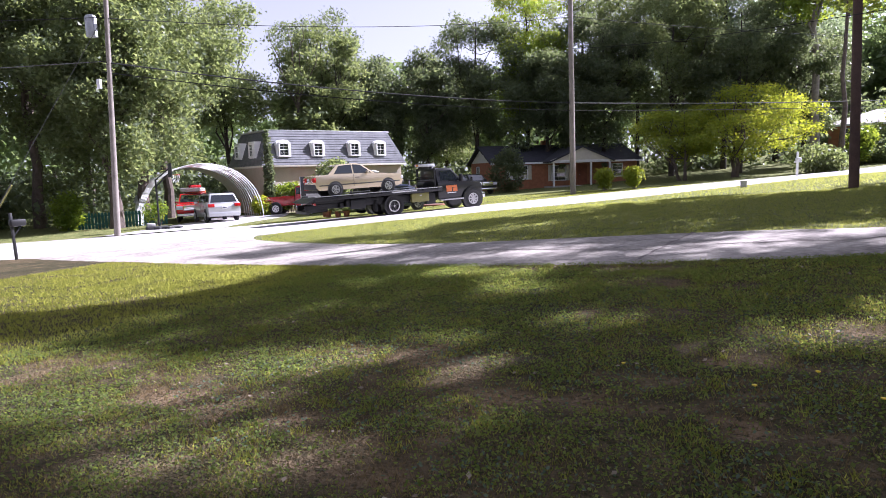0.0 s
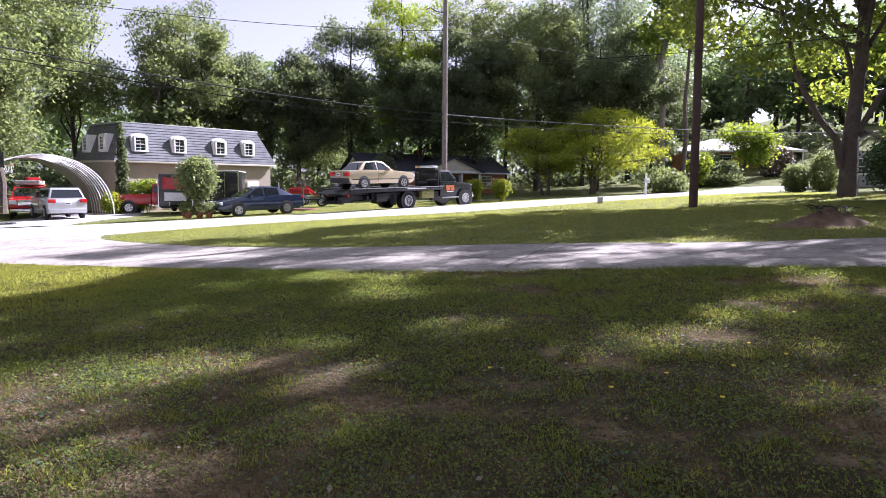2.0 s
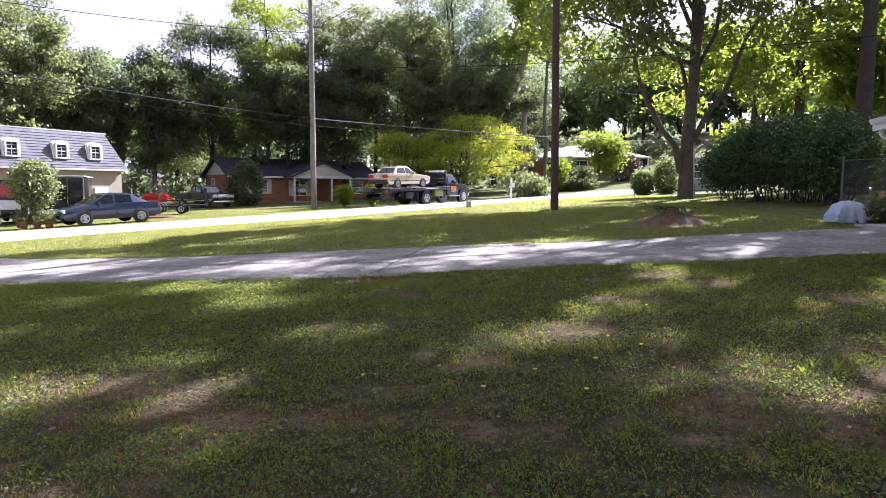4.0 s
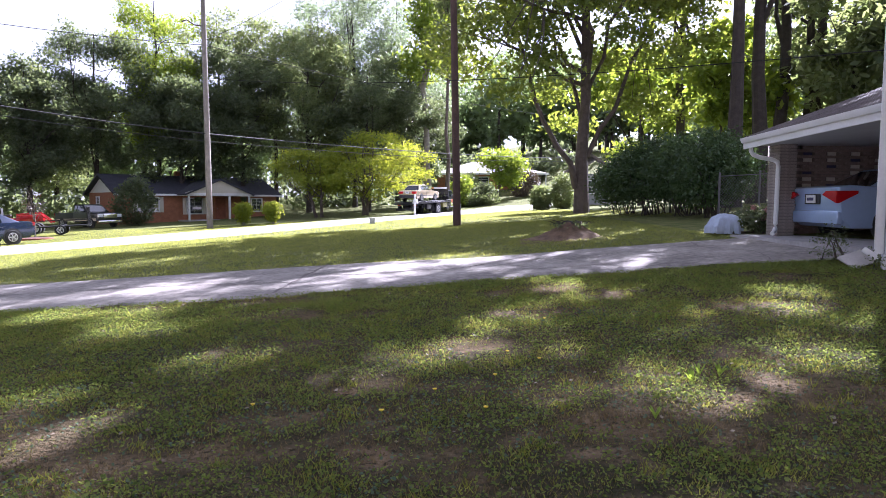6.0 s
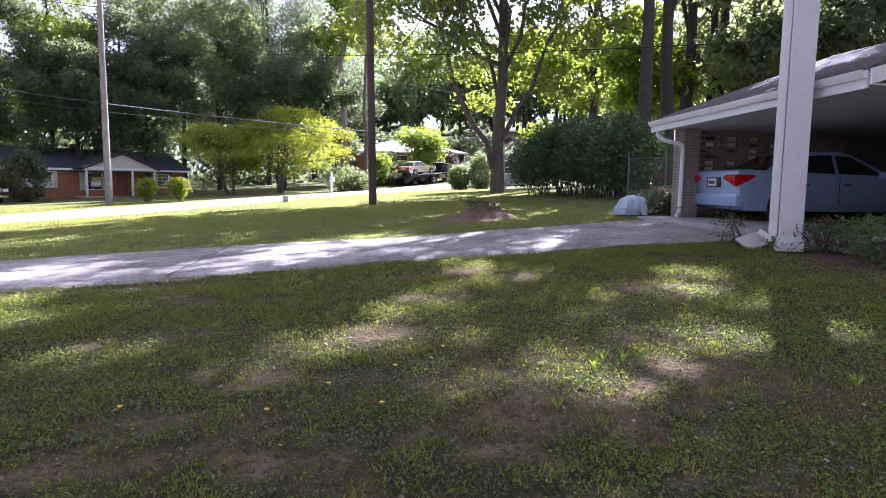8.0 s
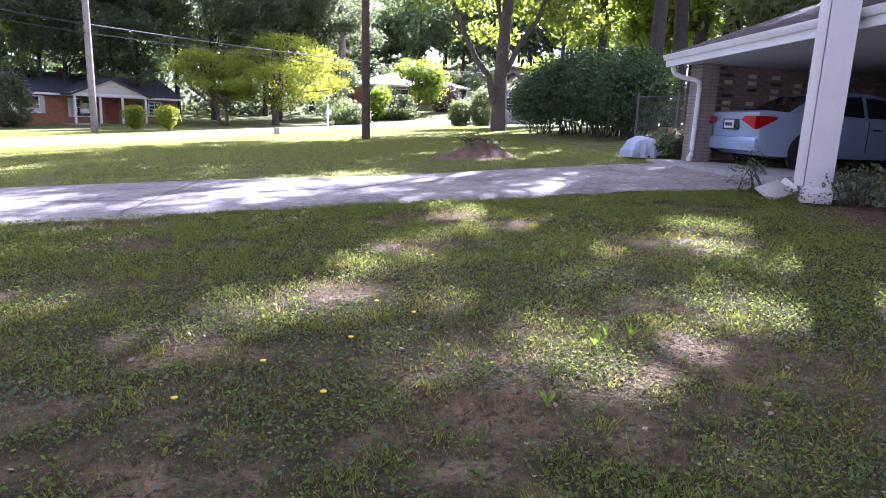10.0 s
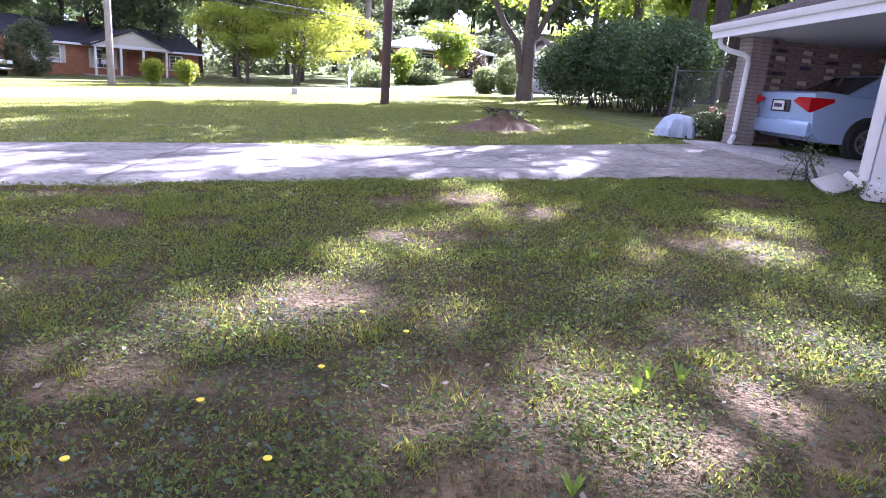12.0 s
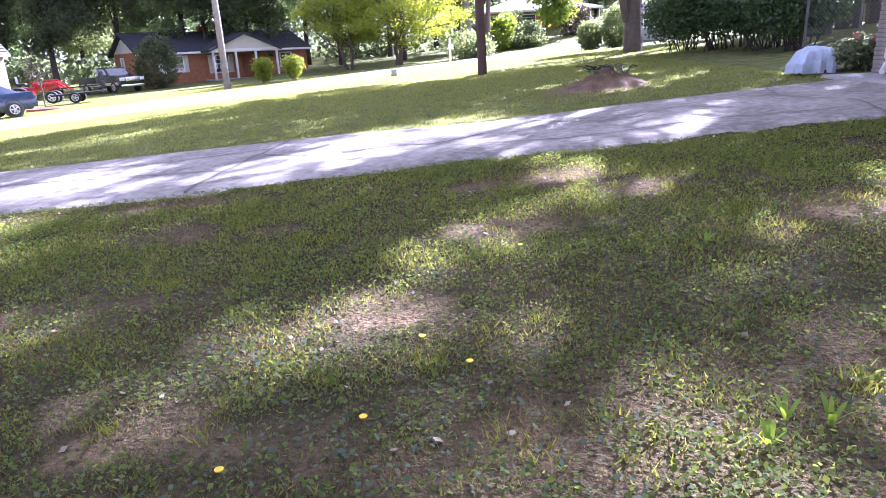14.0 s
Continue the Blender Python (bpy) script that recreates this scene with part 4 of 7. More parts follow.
def mansard_house():
    a = Vector((0.39, 0.92, 0)).normalized()
    ang = math.degrees(math.atan2(a.y, a.x))
    w1 = Vector((-30.3, 37.5, 0))
    o = w1 - a * 1.7 + Vector((a.y, -a.x, 0)) * 0.35
    z0 = -1.4
    h = thing("mansard_house", pose(o.x, o.y, z0, 0, 0, ang), "two-storey house with grey shingled mansard roof and white dormer windows", "house")
    L, D, E, T, S = 11.85, 5.9, 3.5, 5.95, 0.9      # length, depth, eave, top, inset of the slope
    g = G()
    for cx, cy, sx, sy in ((L / 2, 0.1, L, 0.2), (L / 2, D - 0.1, L, 0.2), (0.1, D / 2, 0.2, D - 0.4), (L - 0.1, D / 2, 0.2, D - 0.4)):
        g.box(cx, cy, E / 2, sx, sy, E)
    part("wall", g, M["siding"], h, "beige ground floor wall")
    lo = [(-0.3, -0.3, E), (L + 0.3, -0.3, E), (L + 0.3, D + 0.3, E), (-0.3, D + 0.3, E)]
    hi = [(S - 0.3, S * 0.55, T), (L - S, S * 0.55, T), (L - S, D - S * 0.55, T), (S - 0.3, D - S * 0.55, T)]
    g, courses = G(), []
    rows = 13
    for i in range(4):
        for k in range(rows):
            t0, t1 = k / rows, (k + 1) / rows
            p = [Vector(lo[i]).lerp(Vector(hi[i]), t0), Vector(lo[(i + 1) % 4]).lerp(Vector(hi[(i + 1) % 4]), t0), Vector(lo[(i + 1) % 4]).lerp(Vector(hi[(i + 1) % 4]), t1), Vector(lo[i]).lerp(Vector(hi[i]), t1)]
            n = (p[1] - p[0]).cross(p[3] - p[0]).normalized()
            courses.append(G().add([p[0] + n * 0.03, p[1] + n * 0.03, p[2], p[3], p[0] - n * 0.05, p[1] - n * 0.05], [(0, 1, 2, 3), (0, 4, 5, 1)]))
    cx, cy = L / 2, D / 2
    core = [(cx + (x - cx) * 0.985, cy + (y - cy) * 0.985, z - 0.01) for x, y, z in lo + hi]
    roof = part("mansard_roof", g.add(core, [(0, 1, 5, 4), (1, 2, 6, 5), (2, 3, 7, 6), (3, 0, 4, 7), (4, 5, 6, 7)]), M["shingle"], h, "grey shingled steep mansard slope")
    for c in courses:
        part("shingle_course", c, M["shingle"], roof)
    part("roof_trim", G().box((L - 0.3) / 2, D / 2, T + 0.06, L - 1.6 + 0.4, D - 1.0, 0.10, 0.02), M["galv"], h)
    part("eave_trim", G().box(L / 2, -0.25, E - 0.08, L + 0.6, 0.14, 0.14, 0.02).box(-0.25, D / 2, E - 0.08, 0.14, D + 0.3, 0.14, 0.02), M["cream"], h)
    for x in (1.5, 4.25, 7.4, 9.8):
        d = part("dormer", G().prism([(x - 0.56, E + 0.55), (x + 0.56, E + 0.55), (x + 0.56, E + 1.62), (x + 0.32, E + 1.78), (x, E + 1.83), (x - 0.32, E + 1.78), (x - 0.56, E + 1.62)], -0.12, 0.9), M["white"], h, "white dormer with curved top")
        window_part(d, 0.74, 0.92, pose(x, -0.17, E + 1.1), M["white"])
    for k in range(2):
        y = 1.5 + k * 2.7
        d = part("dormer", G().box(0.05, y, E + 1.15, 0.6, 1.0, 1.2, 0.03), M["white"], h)
        window_part(d, 0.66, 0.92, pose(-0.28, y, E + 1.12, 0, 0, -90), M["white"])
    for x, w, hh, z in ((1.8, 1.9, 1.5, 1.3), (4.4, 1.9, 1.5, 1.3), (8.2, 1.2, 1.3, 1.45)):
        window_part(h, w, hh, pose(x, -0.04, z), M["white"])
    dr = part("door", G().box(10.2, -0.03, 1.1, 1.0, 0.08, 2.1, 0.01), M["white"], h)
    part("door_knob", G().lathe([(0.005, -0.02), (0.035, 0), (0.005, 0.03)], 8, "y", (9.85, -0.1, 1.05)), M["steel"], dr)
    part("downspout", G().box(0.05, -0.1, E / 2, 0.08, 0.08, E), M["white"], h)
    return h


mansard_house()
shrub("cypress_tree", -29.7, 35.2, [(0, 0, 1.4, 0.36, 0.36, 1.4), (0, 0, 3.2, 0.32, 0.32, 1.6), (0, 0, 4.9, 0.2, 0.2, 1.0)], 8000, 0.07, M["leaf_dark"], "slim dark columnar cypress at the house corner", 240, stems=4, cat="tree", spread=0.06)
shrub("flowering_shrub", -29.0, 36.2, [(0, 0, 1.3, 1.1, 0.9, 0.9), (0.6, 0, 1.7, 0.7, 0.7, 0.6)], 3500, 0.08, M["leaf_fresh"], "loose yellow-green shrub beside the house wall", 241)
shrub("flowering_shrub", -29.6, 34.3, [(0, 0, 0.7, 0.6, 0.6, 0.7)], 2200, 0.08, M["leaf_lime"], "small yellow-green shrub beside the house wall", 242)


def gable_roof(g, x0, x1, y0, y1, eave, ridge, over=0.45, thick=0.16, along="x"):
    """Two roof plates with a real thickness."""
    if along == "x":
        m = (y0 + y1) / 2
        g.slab([(x0 - over, y0 - over, eave - 0.1), (x1 + over, y0 - over, eave - 0.1), (x1 + over, m, ridge), (x0 - over, m, ridge)], thick)
        g.slab([(x1 + over, y1 + over, eave - 0.1), (x0 - over, y1 + over, eave - 0.1), (x0 - over, m, ridge), (x1 + over, m, ridge)], thick)
    else:
        m = (x0 + x1) / 2
        g.slab([(x0 - over, y1, eave - 0.1), (x0 - over, y0 - over, eave - 0.1), (m, y0 - over, ridge), (m, y1, ridge)], thick)
        g.slab([(x1 + over, y0 - over, eave - 0.1), (x1 + over, y1, eave - 0.1), (m, y1, ridge), (m, y0 - over, ridge)], thick)
    return g


def brick_ranch():
    ang = math.degrees(math.atan2(0.655, 0.75))
    h = thing("brick_ranch_house", pose(-23.5, 60.0, -0.55, 0, 0, ang), "low red brick house with dark roof and white-gabled porch", "house")
    L, D, E, R = 15.7, 8.2, 2.55, 4.3
    g = G()
    g.box(L / 2, 0.12, E / 2 - 0.5, L, 0.24, E + 1.0).box(L / 2, D - 0.12, E / 2 - 0.5, L, 0.24, E + 1.0)
    g.box(0.12, D / 2, E / 2 - 0.5, 0.24, D - 0.48, E + 1.0).box(L - 0.12, D / 2, E / 2 - 0.5, 0.24, D - 0.48, E + 1.0)
    part("wall", g, M["brick_orange"], h, "orange-red brick wall")
    for x in (0.06, L - 0.06):
        g = G().prism([(D * 0.0, E), (D, E), (D / 2, R - 0.12)], 0, 0.12)
        g.v = [(x + p[1] - 0.06, p[0], p[2]) for p in g.v]
        part("gable", g, M["white"], h, "white boarded gable end")
    part("roof", gable_roof(G(), 0, L, 0, D, E, R), M["shingle_dark"], h, "dark slate-blue shingled roof")
    part("fascia", G().box(L / 2, -0.45, E - 0.2, L + 0.9, 0.05, 0.18).box(-0.43, D / 4 - 0.2, E + 0.7, 0.05, 0.2, 0.1), M["white"], h)
    # porch
    px0, px1, pd = 5.3, 11.6, 2.2
    part("porch_floor", G().box((px0 + px1) / 2, -pd / 2, -0.3, px1 - px0, pd, 0.6, 0.02), M["slab"], h)
    part("step", G().box(9.6, -pd - 0.2, -0.25, 1.6, 0.36, 0.34, 0.02), M["slab"], h)
    part("step", G().box(9.6, -pd - 0.55, -0.35, 1.6, 0.36, 0.17, 0.02), M["slab"], h)
    part("porch_roof", gable_roof(G(), px0, px1, -pd, D / 2, E, E + 1.35, 0.3, 0.14, "y"), M["shingle_dark"], h)
    m = (px0 + px1) / 2
    part("porch_gable", G().prism([(px0 - 0.2, E - 0.02), (px1 + 0.2, E - 0.02), (m, E + 1.2)], -pd - 0.1, -pd), M["cream"], h, "cream boarded porch gable")
    part("porch_beam", G().box(m, -pd, E - 0.14, px1 - px0 + 0.3, 0.2, 0.26, 0.01), M["white"], h)
    for x in (px0 + 0.15, px0 + 2.2, px1 - 2.2, px1 - 0.15):
        part("porch_column", G().box(x, -pd + 0.02, E / 2 - 0.14, 0.17, 0.17, E - 0.26, 0.02), M["white"], h)
    window_part(h, 1.9, 1.35, pose(2.6, -0.04, 1.45), M["white"], shutters=M["cream"])
    window_part(h, 1.5, 1.5, pose(6.9, -0.04, 1.3), M["white"], shutters=M["cream"])
    dr = part("door", G().box(9.5, -0.04, 1.05, 1.0, 0.08, 2.1, 0.01), M["brick_red"], h)
    part("door_knob", G().lathe([(0.005, -0.02), (0.035, 0), (0.005, 0.03)], 8, "y", (9.15, -0.1, 1.05)), M["steel"], dr)
    window_part(h, 1.2, 1.3, pose(13.4, -0.04, 1.4), M["white"])
    window_part(h, 0.9, 1.3, pose(-0.04, 5.4, 1.5, 0, 0, -90), M["white"])
    part("chimney", G().box(7.5, D * 0.62, R - 0.1, 0.8, 0.6, 1.2, 0.02), M["brick_red"], h)
    return h


brick_ranch()
for k, dx in enumerate((6.4, 11.0)):
    a = radians(41.1)
    x, y = -23.5 + dx * math.cos(a) + 2.0 * math.sin(a), 60 + dx * math.sin(a) - 2.0 * math.cos(a)
    t = thing("hanging_basket", pose(x, y, 1.15), "dark leafy hanging basket under the porch beam", "hanging basket", "hanging baskets")
    part("basket", G().lathe([(0.03, 0), (0.16, 0.05), (0.22, 0.22), (0.2, 0.22)], 12), M["bark_dark"], t)
    part("chain", G().tube([(0, 0, 0.2), (0, 0, 0.78)], 0.012, 5), M["black_metal"], t)
    part("foliage", quads_of("foliage", leaf_cloud(np.random.default_rng(k), [(0, 0, 0.25, 0.32, 0.32, 0.22)], 500, 0.06, 6, 0.05), 4, M["leaf_dark"]), M["leaf_dark"], t)


def far_house():
    h = thing("hip_roofed_house", pose(6.2, 86.3, 2.55, 0, 0, -9), "low brick house on the rise with pale hipped roof and carport", "house")
    L, D, E, R = 9.4, 8, 2.4, 4.1
    g = G().box(L / 2, 0.12, E / 2 - 0.4, L, 0.24, E + 0.8).box(L / 2, D - 0.12, E / 2 - 0.4, L, 0.24, E + 0.8).box(0.12, D / 2, E / 2 - 0.4, 0.24, D - 0.48, E + 0.8).box(L - 0.12, D / 2, E / 2 - 0.4, 0.24, D - 0.48, E + 0.8)
    part("wall", g, M["brick_orange"], h)
    o = 0.6
    c = [(-o, -o, E), (14.6, -o, E), (14.6, D + o, E), (-o, D + o, E)]
    t = [(4.2, D / 2, R), (7.5, D / 2, R)]
    g = G().add(c + t, [(0, 1, 5, 4), (1, 2, 5), (2, 3, 4, 5), (3, 0, 4), (3, 2, 1, 0)])
    part("roof", g, M["shingle_pale"], h, "pale sunlit hipped roof")
    part("fascia", G().box(7, -o, E - 0.06, 15.2, 0.08, 0.22), M["white"], h)
    for x in (11.2, 13.2, 14.2):
        part("carport_post", G().box(x, -0.2, E / 2 - 0.1, 0.14, 0.14, E + 0.2, 0.01), M["white"], h)
    window_part(h, 1.6, 1.2, pose(2.2, -0.04, 1.4), M["white"])
    window_part(h, 2.0, 1.3, pose(5.8, -0.04, 1.3), M["white"])
    window_part(h, 1.0, 1.2, pose(8.4, -0.04, 1.4), M["white"])


far_house()


def house_behind():
    h = thing("yellow_trimmed_house", pose(20.5, 40.5, 1.2, 0, 0, -12), "tan house with cream eaves half hidden by trees", "house")
    part("wall", G().box(3, 3, 1.2, 6, 6, 2.6), M["brick_brown"], h)
    part("roof", gable_roof(G(), 0, 6, 0, 6, 2.6, 4.1, 0.6, 0.2), M["shingle_brown"], h)
    part("fascia", G().box(3, -0.62, 2.42, 7.2, 0.06, 0.28).box(-0.62, 3, 2.5, 0.06, 7.2, 0.24), M["cream"], h)
    window_part(h, 1.2, 1.2, pose(1.2, -0.04, 1.5), M["cream"])
    w = thing("gabled_house", pose(16.5, 60, 1.0, 0, 0, -20), "pale gabled house among the trees", "house")
    part("wall", G().box(2.5, 3, 1.4, 5, 6, 2.8), M["siding_grey"], w)
    part("roof", gable_roof(G(), 0, 5, 0, 6, 2.8, 4.6, 0.4, 0.2, "y"), M["shingle_brown"], w)
    window_part(w, 0.9, 1.2, pose(2.5, -0.04, 1.6), M["white"])


house_behind()


# ---- the carport ----
FLOOR = 0.50
EAVE_A, EAVE_B = Vector((9.1, 15.25, 2.50)), Vector((8.6, 9.15, 2.58))


def carport():
    c = thing("carport", pose(0, 0, 0), "attached carport with brown shingle roof, white gutter and pierced brick wall", "carport")
    structure("carport_slab", G().slab([(8.9, 9.2, FLOOR), (16, 9.2, FLOOR), (16, 15.3, FLOOR), (8.9, 15.3, FLOOR)], 0.5), M["slab"], "grey concrete carport floor", "floor")
    ridge_x, ridge_z = 13.6, 4.2
    g = G()
    g.slab([EAVE_A + Vector((0, 0.05, 0.06)), EAVE_B + Vector((0, -0.05, 0.06)), (ridge_x, 9.1, ridge_z), (ridge_x, 15.3, ridge_z)], 0.1)
    g.slab([(18.5, 15.3, 2.5), (ridge_x, 15.3, ridge_z), (ridge_x, 9.1, ridge_z), (18.5, 9.1, 2.5)], 0.1)
    part("roof", g, M["shingle_brown"], c, "weathered brown shingled roof")
    g = G()
    n = 30
    for k in range(n):
        t0, t1 = k / n, (k + 1) / n
        A = EAVE_A + Vector((0, 0.05, 0.06)); B = EAVE_B + Vector((0, -0.05, 0.06))
        R1, R2 = Vector((ridge_x, 15.3, ridge_z)), Vector((ridge_x, 9.1, ridge_z))
        p = [A.lerp(R1, t0), B.lerp(R2, t0), B.lerp(R2, t1), A.lerp(R1, t1)]
        up = Vector((-0.35, 0, 0.94))
        g.add([p[0] + up * 0.014, p[1] + up * 0.014, p[2] + up * 0.006, p[3] + up * 0.006, p[0] + up * 0.004, p[1] + up * 0.004], [(0, 1, 2, 3), (0, 4, 5, 1)])
    part("shingle_layer", g, M["shingle_brown"], c)
    part("soffit", G().slab([(9.15, 15.2, 2.42), (8.68, 9.2, 2.48), (18.4, 9.2, 2.48), (18.4, 15.2, 2.42)], 0.03), M["soffit"], c, "pale painted flat underside")
    d = (EAVE_B - EAVE_A).normalized()
    out = Vector((d.y, -d.x, 0))
    if out.x > 0:
        out = -out
    prof = [(0, 0), (0, -0.1), (0.05, -0.1), (0.085, -0.04), (0.09, 0), (0.08, 0), (0.072, -0.035), (0.045, -0.085), (0.012, -0.085), (0.012, 0)]
    vs = [e + out * a + Vector((0, 0, b + 0.04)) for e in (EAVE_A, EAVE_B) for a, b in prof]
    k = len(prof)
    part("gutter", G().add(vs, [(i, (i + 1) % k, (i + 1) % k + k, i + k) for i in range(k)] + [tuple(range(k)), tuple(range(k, 2 * k))]), M["white"], c, "white metal gutter")
    part("fascia", G().slab([EAVE_A + Vector((0.02, 0, 0.02)), EAVE_B + Vector((0.02, 0, 0.02)), EAVE_B + Vector((0.02, 0, -0.18)), EAVE_A + Vector((0.02, 0, -0.18))], 0.03), M["white"], c)
    for y, e in ((15.28, EAVE_A), (9.12, EAVE_B)):
        part("rake_board", G().slab([(e.x, y, e.z + 0.05), (ridge_x, y, ridge_z), (ridge_x, y, ridge_z - 0.22), (e.x, y, e.z - 0.14)], 0.04), M["white"], c)
    for y in (15.15, 9.3):
        part("gable", G().slab([(9.3, y, 2.46), (18.0, y, 2.46), (ridge_x, y, ridge_z - 0.15)], 0.08), M["soffit"], c)
    # far downspout: S-bend under the gutter, down the pier, kicked out at the foot
    part("downspout", G().tube([(9.16, 15.1, 2.42), (9.17, 15.09, 2.26), (9.2, 15.06, 2.19), (9.3, 14.98, 2.13), (9.5, 14.82, 2.07), (9.57, 14.78, 2.02), (9.58, 14.77, 1.93), (9.57, 14.77, 0.75), (9.55, 14.74, 0.66), (9.5, 14.68, 0.6), (9.36, 14.52, 0.56)], 0.045, 8), M["white"], c, "white metal downspout")
    # back wall, and a side wall out of view, added to darken the inside
    part("back_wall", G().box(15.9, 12.2, 1.5, 0.2, 6.2, 2.0 + 0.9), M["brick_brown"], c)
    part("unseen_side_wall", G().box(12.85, 9.2, 1.45, 6.1, 0.16, 1.9), M["brick_brown"], c)
    # pier of the far corner
    pier = part("pier", G().box(9.83, 15.03, 1.46, 0.34, 0.38, 1.94), M["mortar"], c, "pale stone-like brick pier")
    bme = G().box(0, 0, 0, 0.37, 0.41, 0.058, 0.006)
    me = mesh_of("brick", bme.v, bme.f, M["brick_tan"])
    for k in range(29):
        b = part("brick", me, None, pier, m=pose(9.83 + 0.006 * math.sin(k * 2.3), 15.03 + 0.006 * math.cos(k * 1.7), 0.535 + k * 0.067))
    # pierced screen wall along the far side
    wall = part("screen_wall", G().box(12.9, 15.2, 1.46, 5.6, 0.08, 1.93), M["mortar"], c, "brown brick screen wall with pierced openings")
    light = mesh_of("brick", *(lambda q: (q.v, q.f))(G().box(0, 0, 0, 0.255, 0.1, 0.058, 0.005)), M["brick_brown"])
    # flat plates for the openings: cream paints sunlight beyond, ink paints dark ones
    pale = mesh_of("brick", *(lambda q: (q.v, q.f))(G().box(0, 0, 0, 0.19, 0.02, 0.085, 0.004)), M["cream"])
    gap = mesh_of("opening", *(lambda q: (q.v, q.f))(G().box(0, 0, 0, 0.19, 0.012, 0.05)), M["ink"])
    n = 0
    for r in range(28):
        for k in range(20):
            x = 10.3 + k * 0.265 + (0.13 if r % 2 else 0)
            col, rr = int((x - 10.3) / 0.53), r - (5 if int((x - 10.3) / 0.53) % 2 else 3)
            if r > 9 and r < 26 and k % 2 == 0 and r % 2 == 1 and (r // 2 + k // 2) % 5 != 0 and x < 13:
                # no brick here: a plate coloured as a lit or dark opening
                part("brick", pale if (r // 2 + k) % 3 else gap, None, wall, m=pose(x, 15.125, 0.55 + r * 0.067))
                n += 1
            elif n < 400 and x < 14:
                part("brick", light, None, wall, m=pose(x, 15.14 + 0.008 * math.sin(k * 3.1 + r), 0.55 + r * 0.067))
    # white corner column with its own downspout
    col = thing("porch_column", pose(8.45, 10.1, 0.3, 0, 0, -34), "square white painted porch column with a downspout", "column")
    part("shaft", G().box(0, 0, 2.9, 0.3, 0.3, 5.8, 0.012), M["column"], col)
    part("base", G().box(0, 0, 0.1, 0.34, 0.34, 0.2, 0.015), M["column"], col)
    part("downspout", G().box(-0.21, -0.05, 2.95, 0.11, 0.09, 5.5, 0.02).box(-0.3, -0.1, 0.2, 0.22, 0.1, 0.08, 0.02, 0, 0, 35), M["white"], col)
    structure("porch_roof", G().slab([(8.2, 9.7, 6.15), (16, 5.0, 6.15), (16, 9.0, 6.15), (8.2, 10.5, 6.15)], 0.1), M["soffit"], "white porch roof on the column", "roof")
    # raised brick edging of the planting bed
    edge = thing("brick_edging", pose(0, 0, 0), "low red brick edging with pale concrete cap", "edging")
    part("core", G().box(10.9, 8.8, 0.38, 4.4, 0.16, 0.34), M["mortar"], edge)
    part("cap", G().box(10.9, 8.8, 0.575, 4.5, 0.3, 0.05, 0.01), M["slab"], edge)
    bm_ = mesh_of("brick", *(lambda q: (q.v, q.f))(G().box(0, 0, 0, 0.2, 0.2, 0.06, 0.005)), M["brick_red"])
    for r in range(4):
        for k in range(20):
            part("brick", bm_, None, edge, m=pose(8.8 + k * 0.213 + (0.1 if r % 2 else 0), 8.8, 0.29 + r * 0.068))


carport()


def own_house():
    """The unseen house at the camera's back, added to close the place on that side and block sky light."""
    structure("wall_south", G().box(0, -2.2, 1.2, 24, 0.25, 3.0), M["brick_tan"], "unseen plain pale brick house wall added behind the lawn", "wall")
    structure("roof_south", G().slab([(-12.6, -1.5, 2.75), (12.6, -1.5, 2.75), (12.6, -7.0, 4.9), (-12.6, -7.0, 4.9)], 0.2), M["shingle_brown"], "unseen brown shingled house roof", "roof")
    structure("wall_end_west", G().box(-12, -5.5, 1.2, 0.25, 6.35, 3.0), M["brick_tan"], "unseen plain pale brick end wall", "wall")
    structure("wall_end_east", G().box(12, -5.5, 1.2, 0.25, 6.35, 3.0), M["brick_tan"], "unseen plain pale brick end wall", "wall")


own_house()


# ---- vehicles ----
def wheel_part(parent, x, y, z, r, w, rim_mat, spokes=5, dual=False):
    """A tyre with its rim; the axle lies along y."""
    s = 1 if y > 0 else -1
    tw = w * (2.1 if dual else 1)
    g = G().lathe([(r * 0.60, -tw / 2), (r * 0.92, -tw / 2), (r, -tw * 0.32), (r, tw * 0.32), (r * 0.92, tw / 2), (r * 0.60, tw / 2)], 24, "y")
    t = part("wheel", g, M["rubber"], parent, "black rubber tyre on a metal rim", m=pose(x, y - s * tw / 2, z))
    g = G()
    o = s * (tw / 2)
    depth = -0.10 * s if dual else -0.02 * s
    g.lathe([(r * 0.63, o), (r * 0.63, o + s * 0.006), (r * 0.54, o + s * 0.006), (r * 0.52, o + depth), (r * 0.12, o + depth * 0.6), (r * 0.11, o + s * 0.01), (0.005, o + s * 0.012)], 20, "y")
    for k in range(spokes):
        a = 2 * math.pi * k / spokes
        g.box(math.cos(a) * r * 0.33, o + depth * 0.4, math.sin(a) * r * 0.33, r * 0.44, 0.03, r * 0.13, 0, 0, 0, -math.degrees(a))
    rim = part("rim", g, rim_mat, t)
    gd = G().lathe([(r * 0.6, o - s * 0.05), (r * 0.6, o - s * 0.045), (0.01, o - s * 0.045)], 16, "y")
    part("brake_disc", gd, M["plastic_dark"], t)
    return t


def panel(parent, name, pts, material, off=0.006, label=""):
    """A thin plate over the given corners, standing proud of what is below it."""
    c = [Vector(p) for p in pts]
    n = (c[1] - c[0]).cross(c[2] - c[0]).normalized()
    return part(name, G().slab([p + n * off for p in c], off * 2.2), material, parent, label)


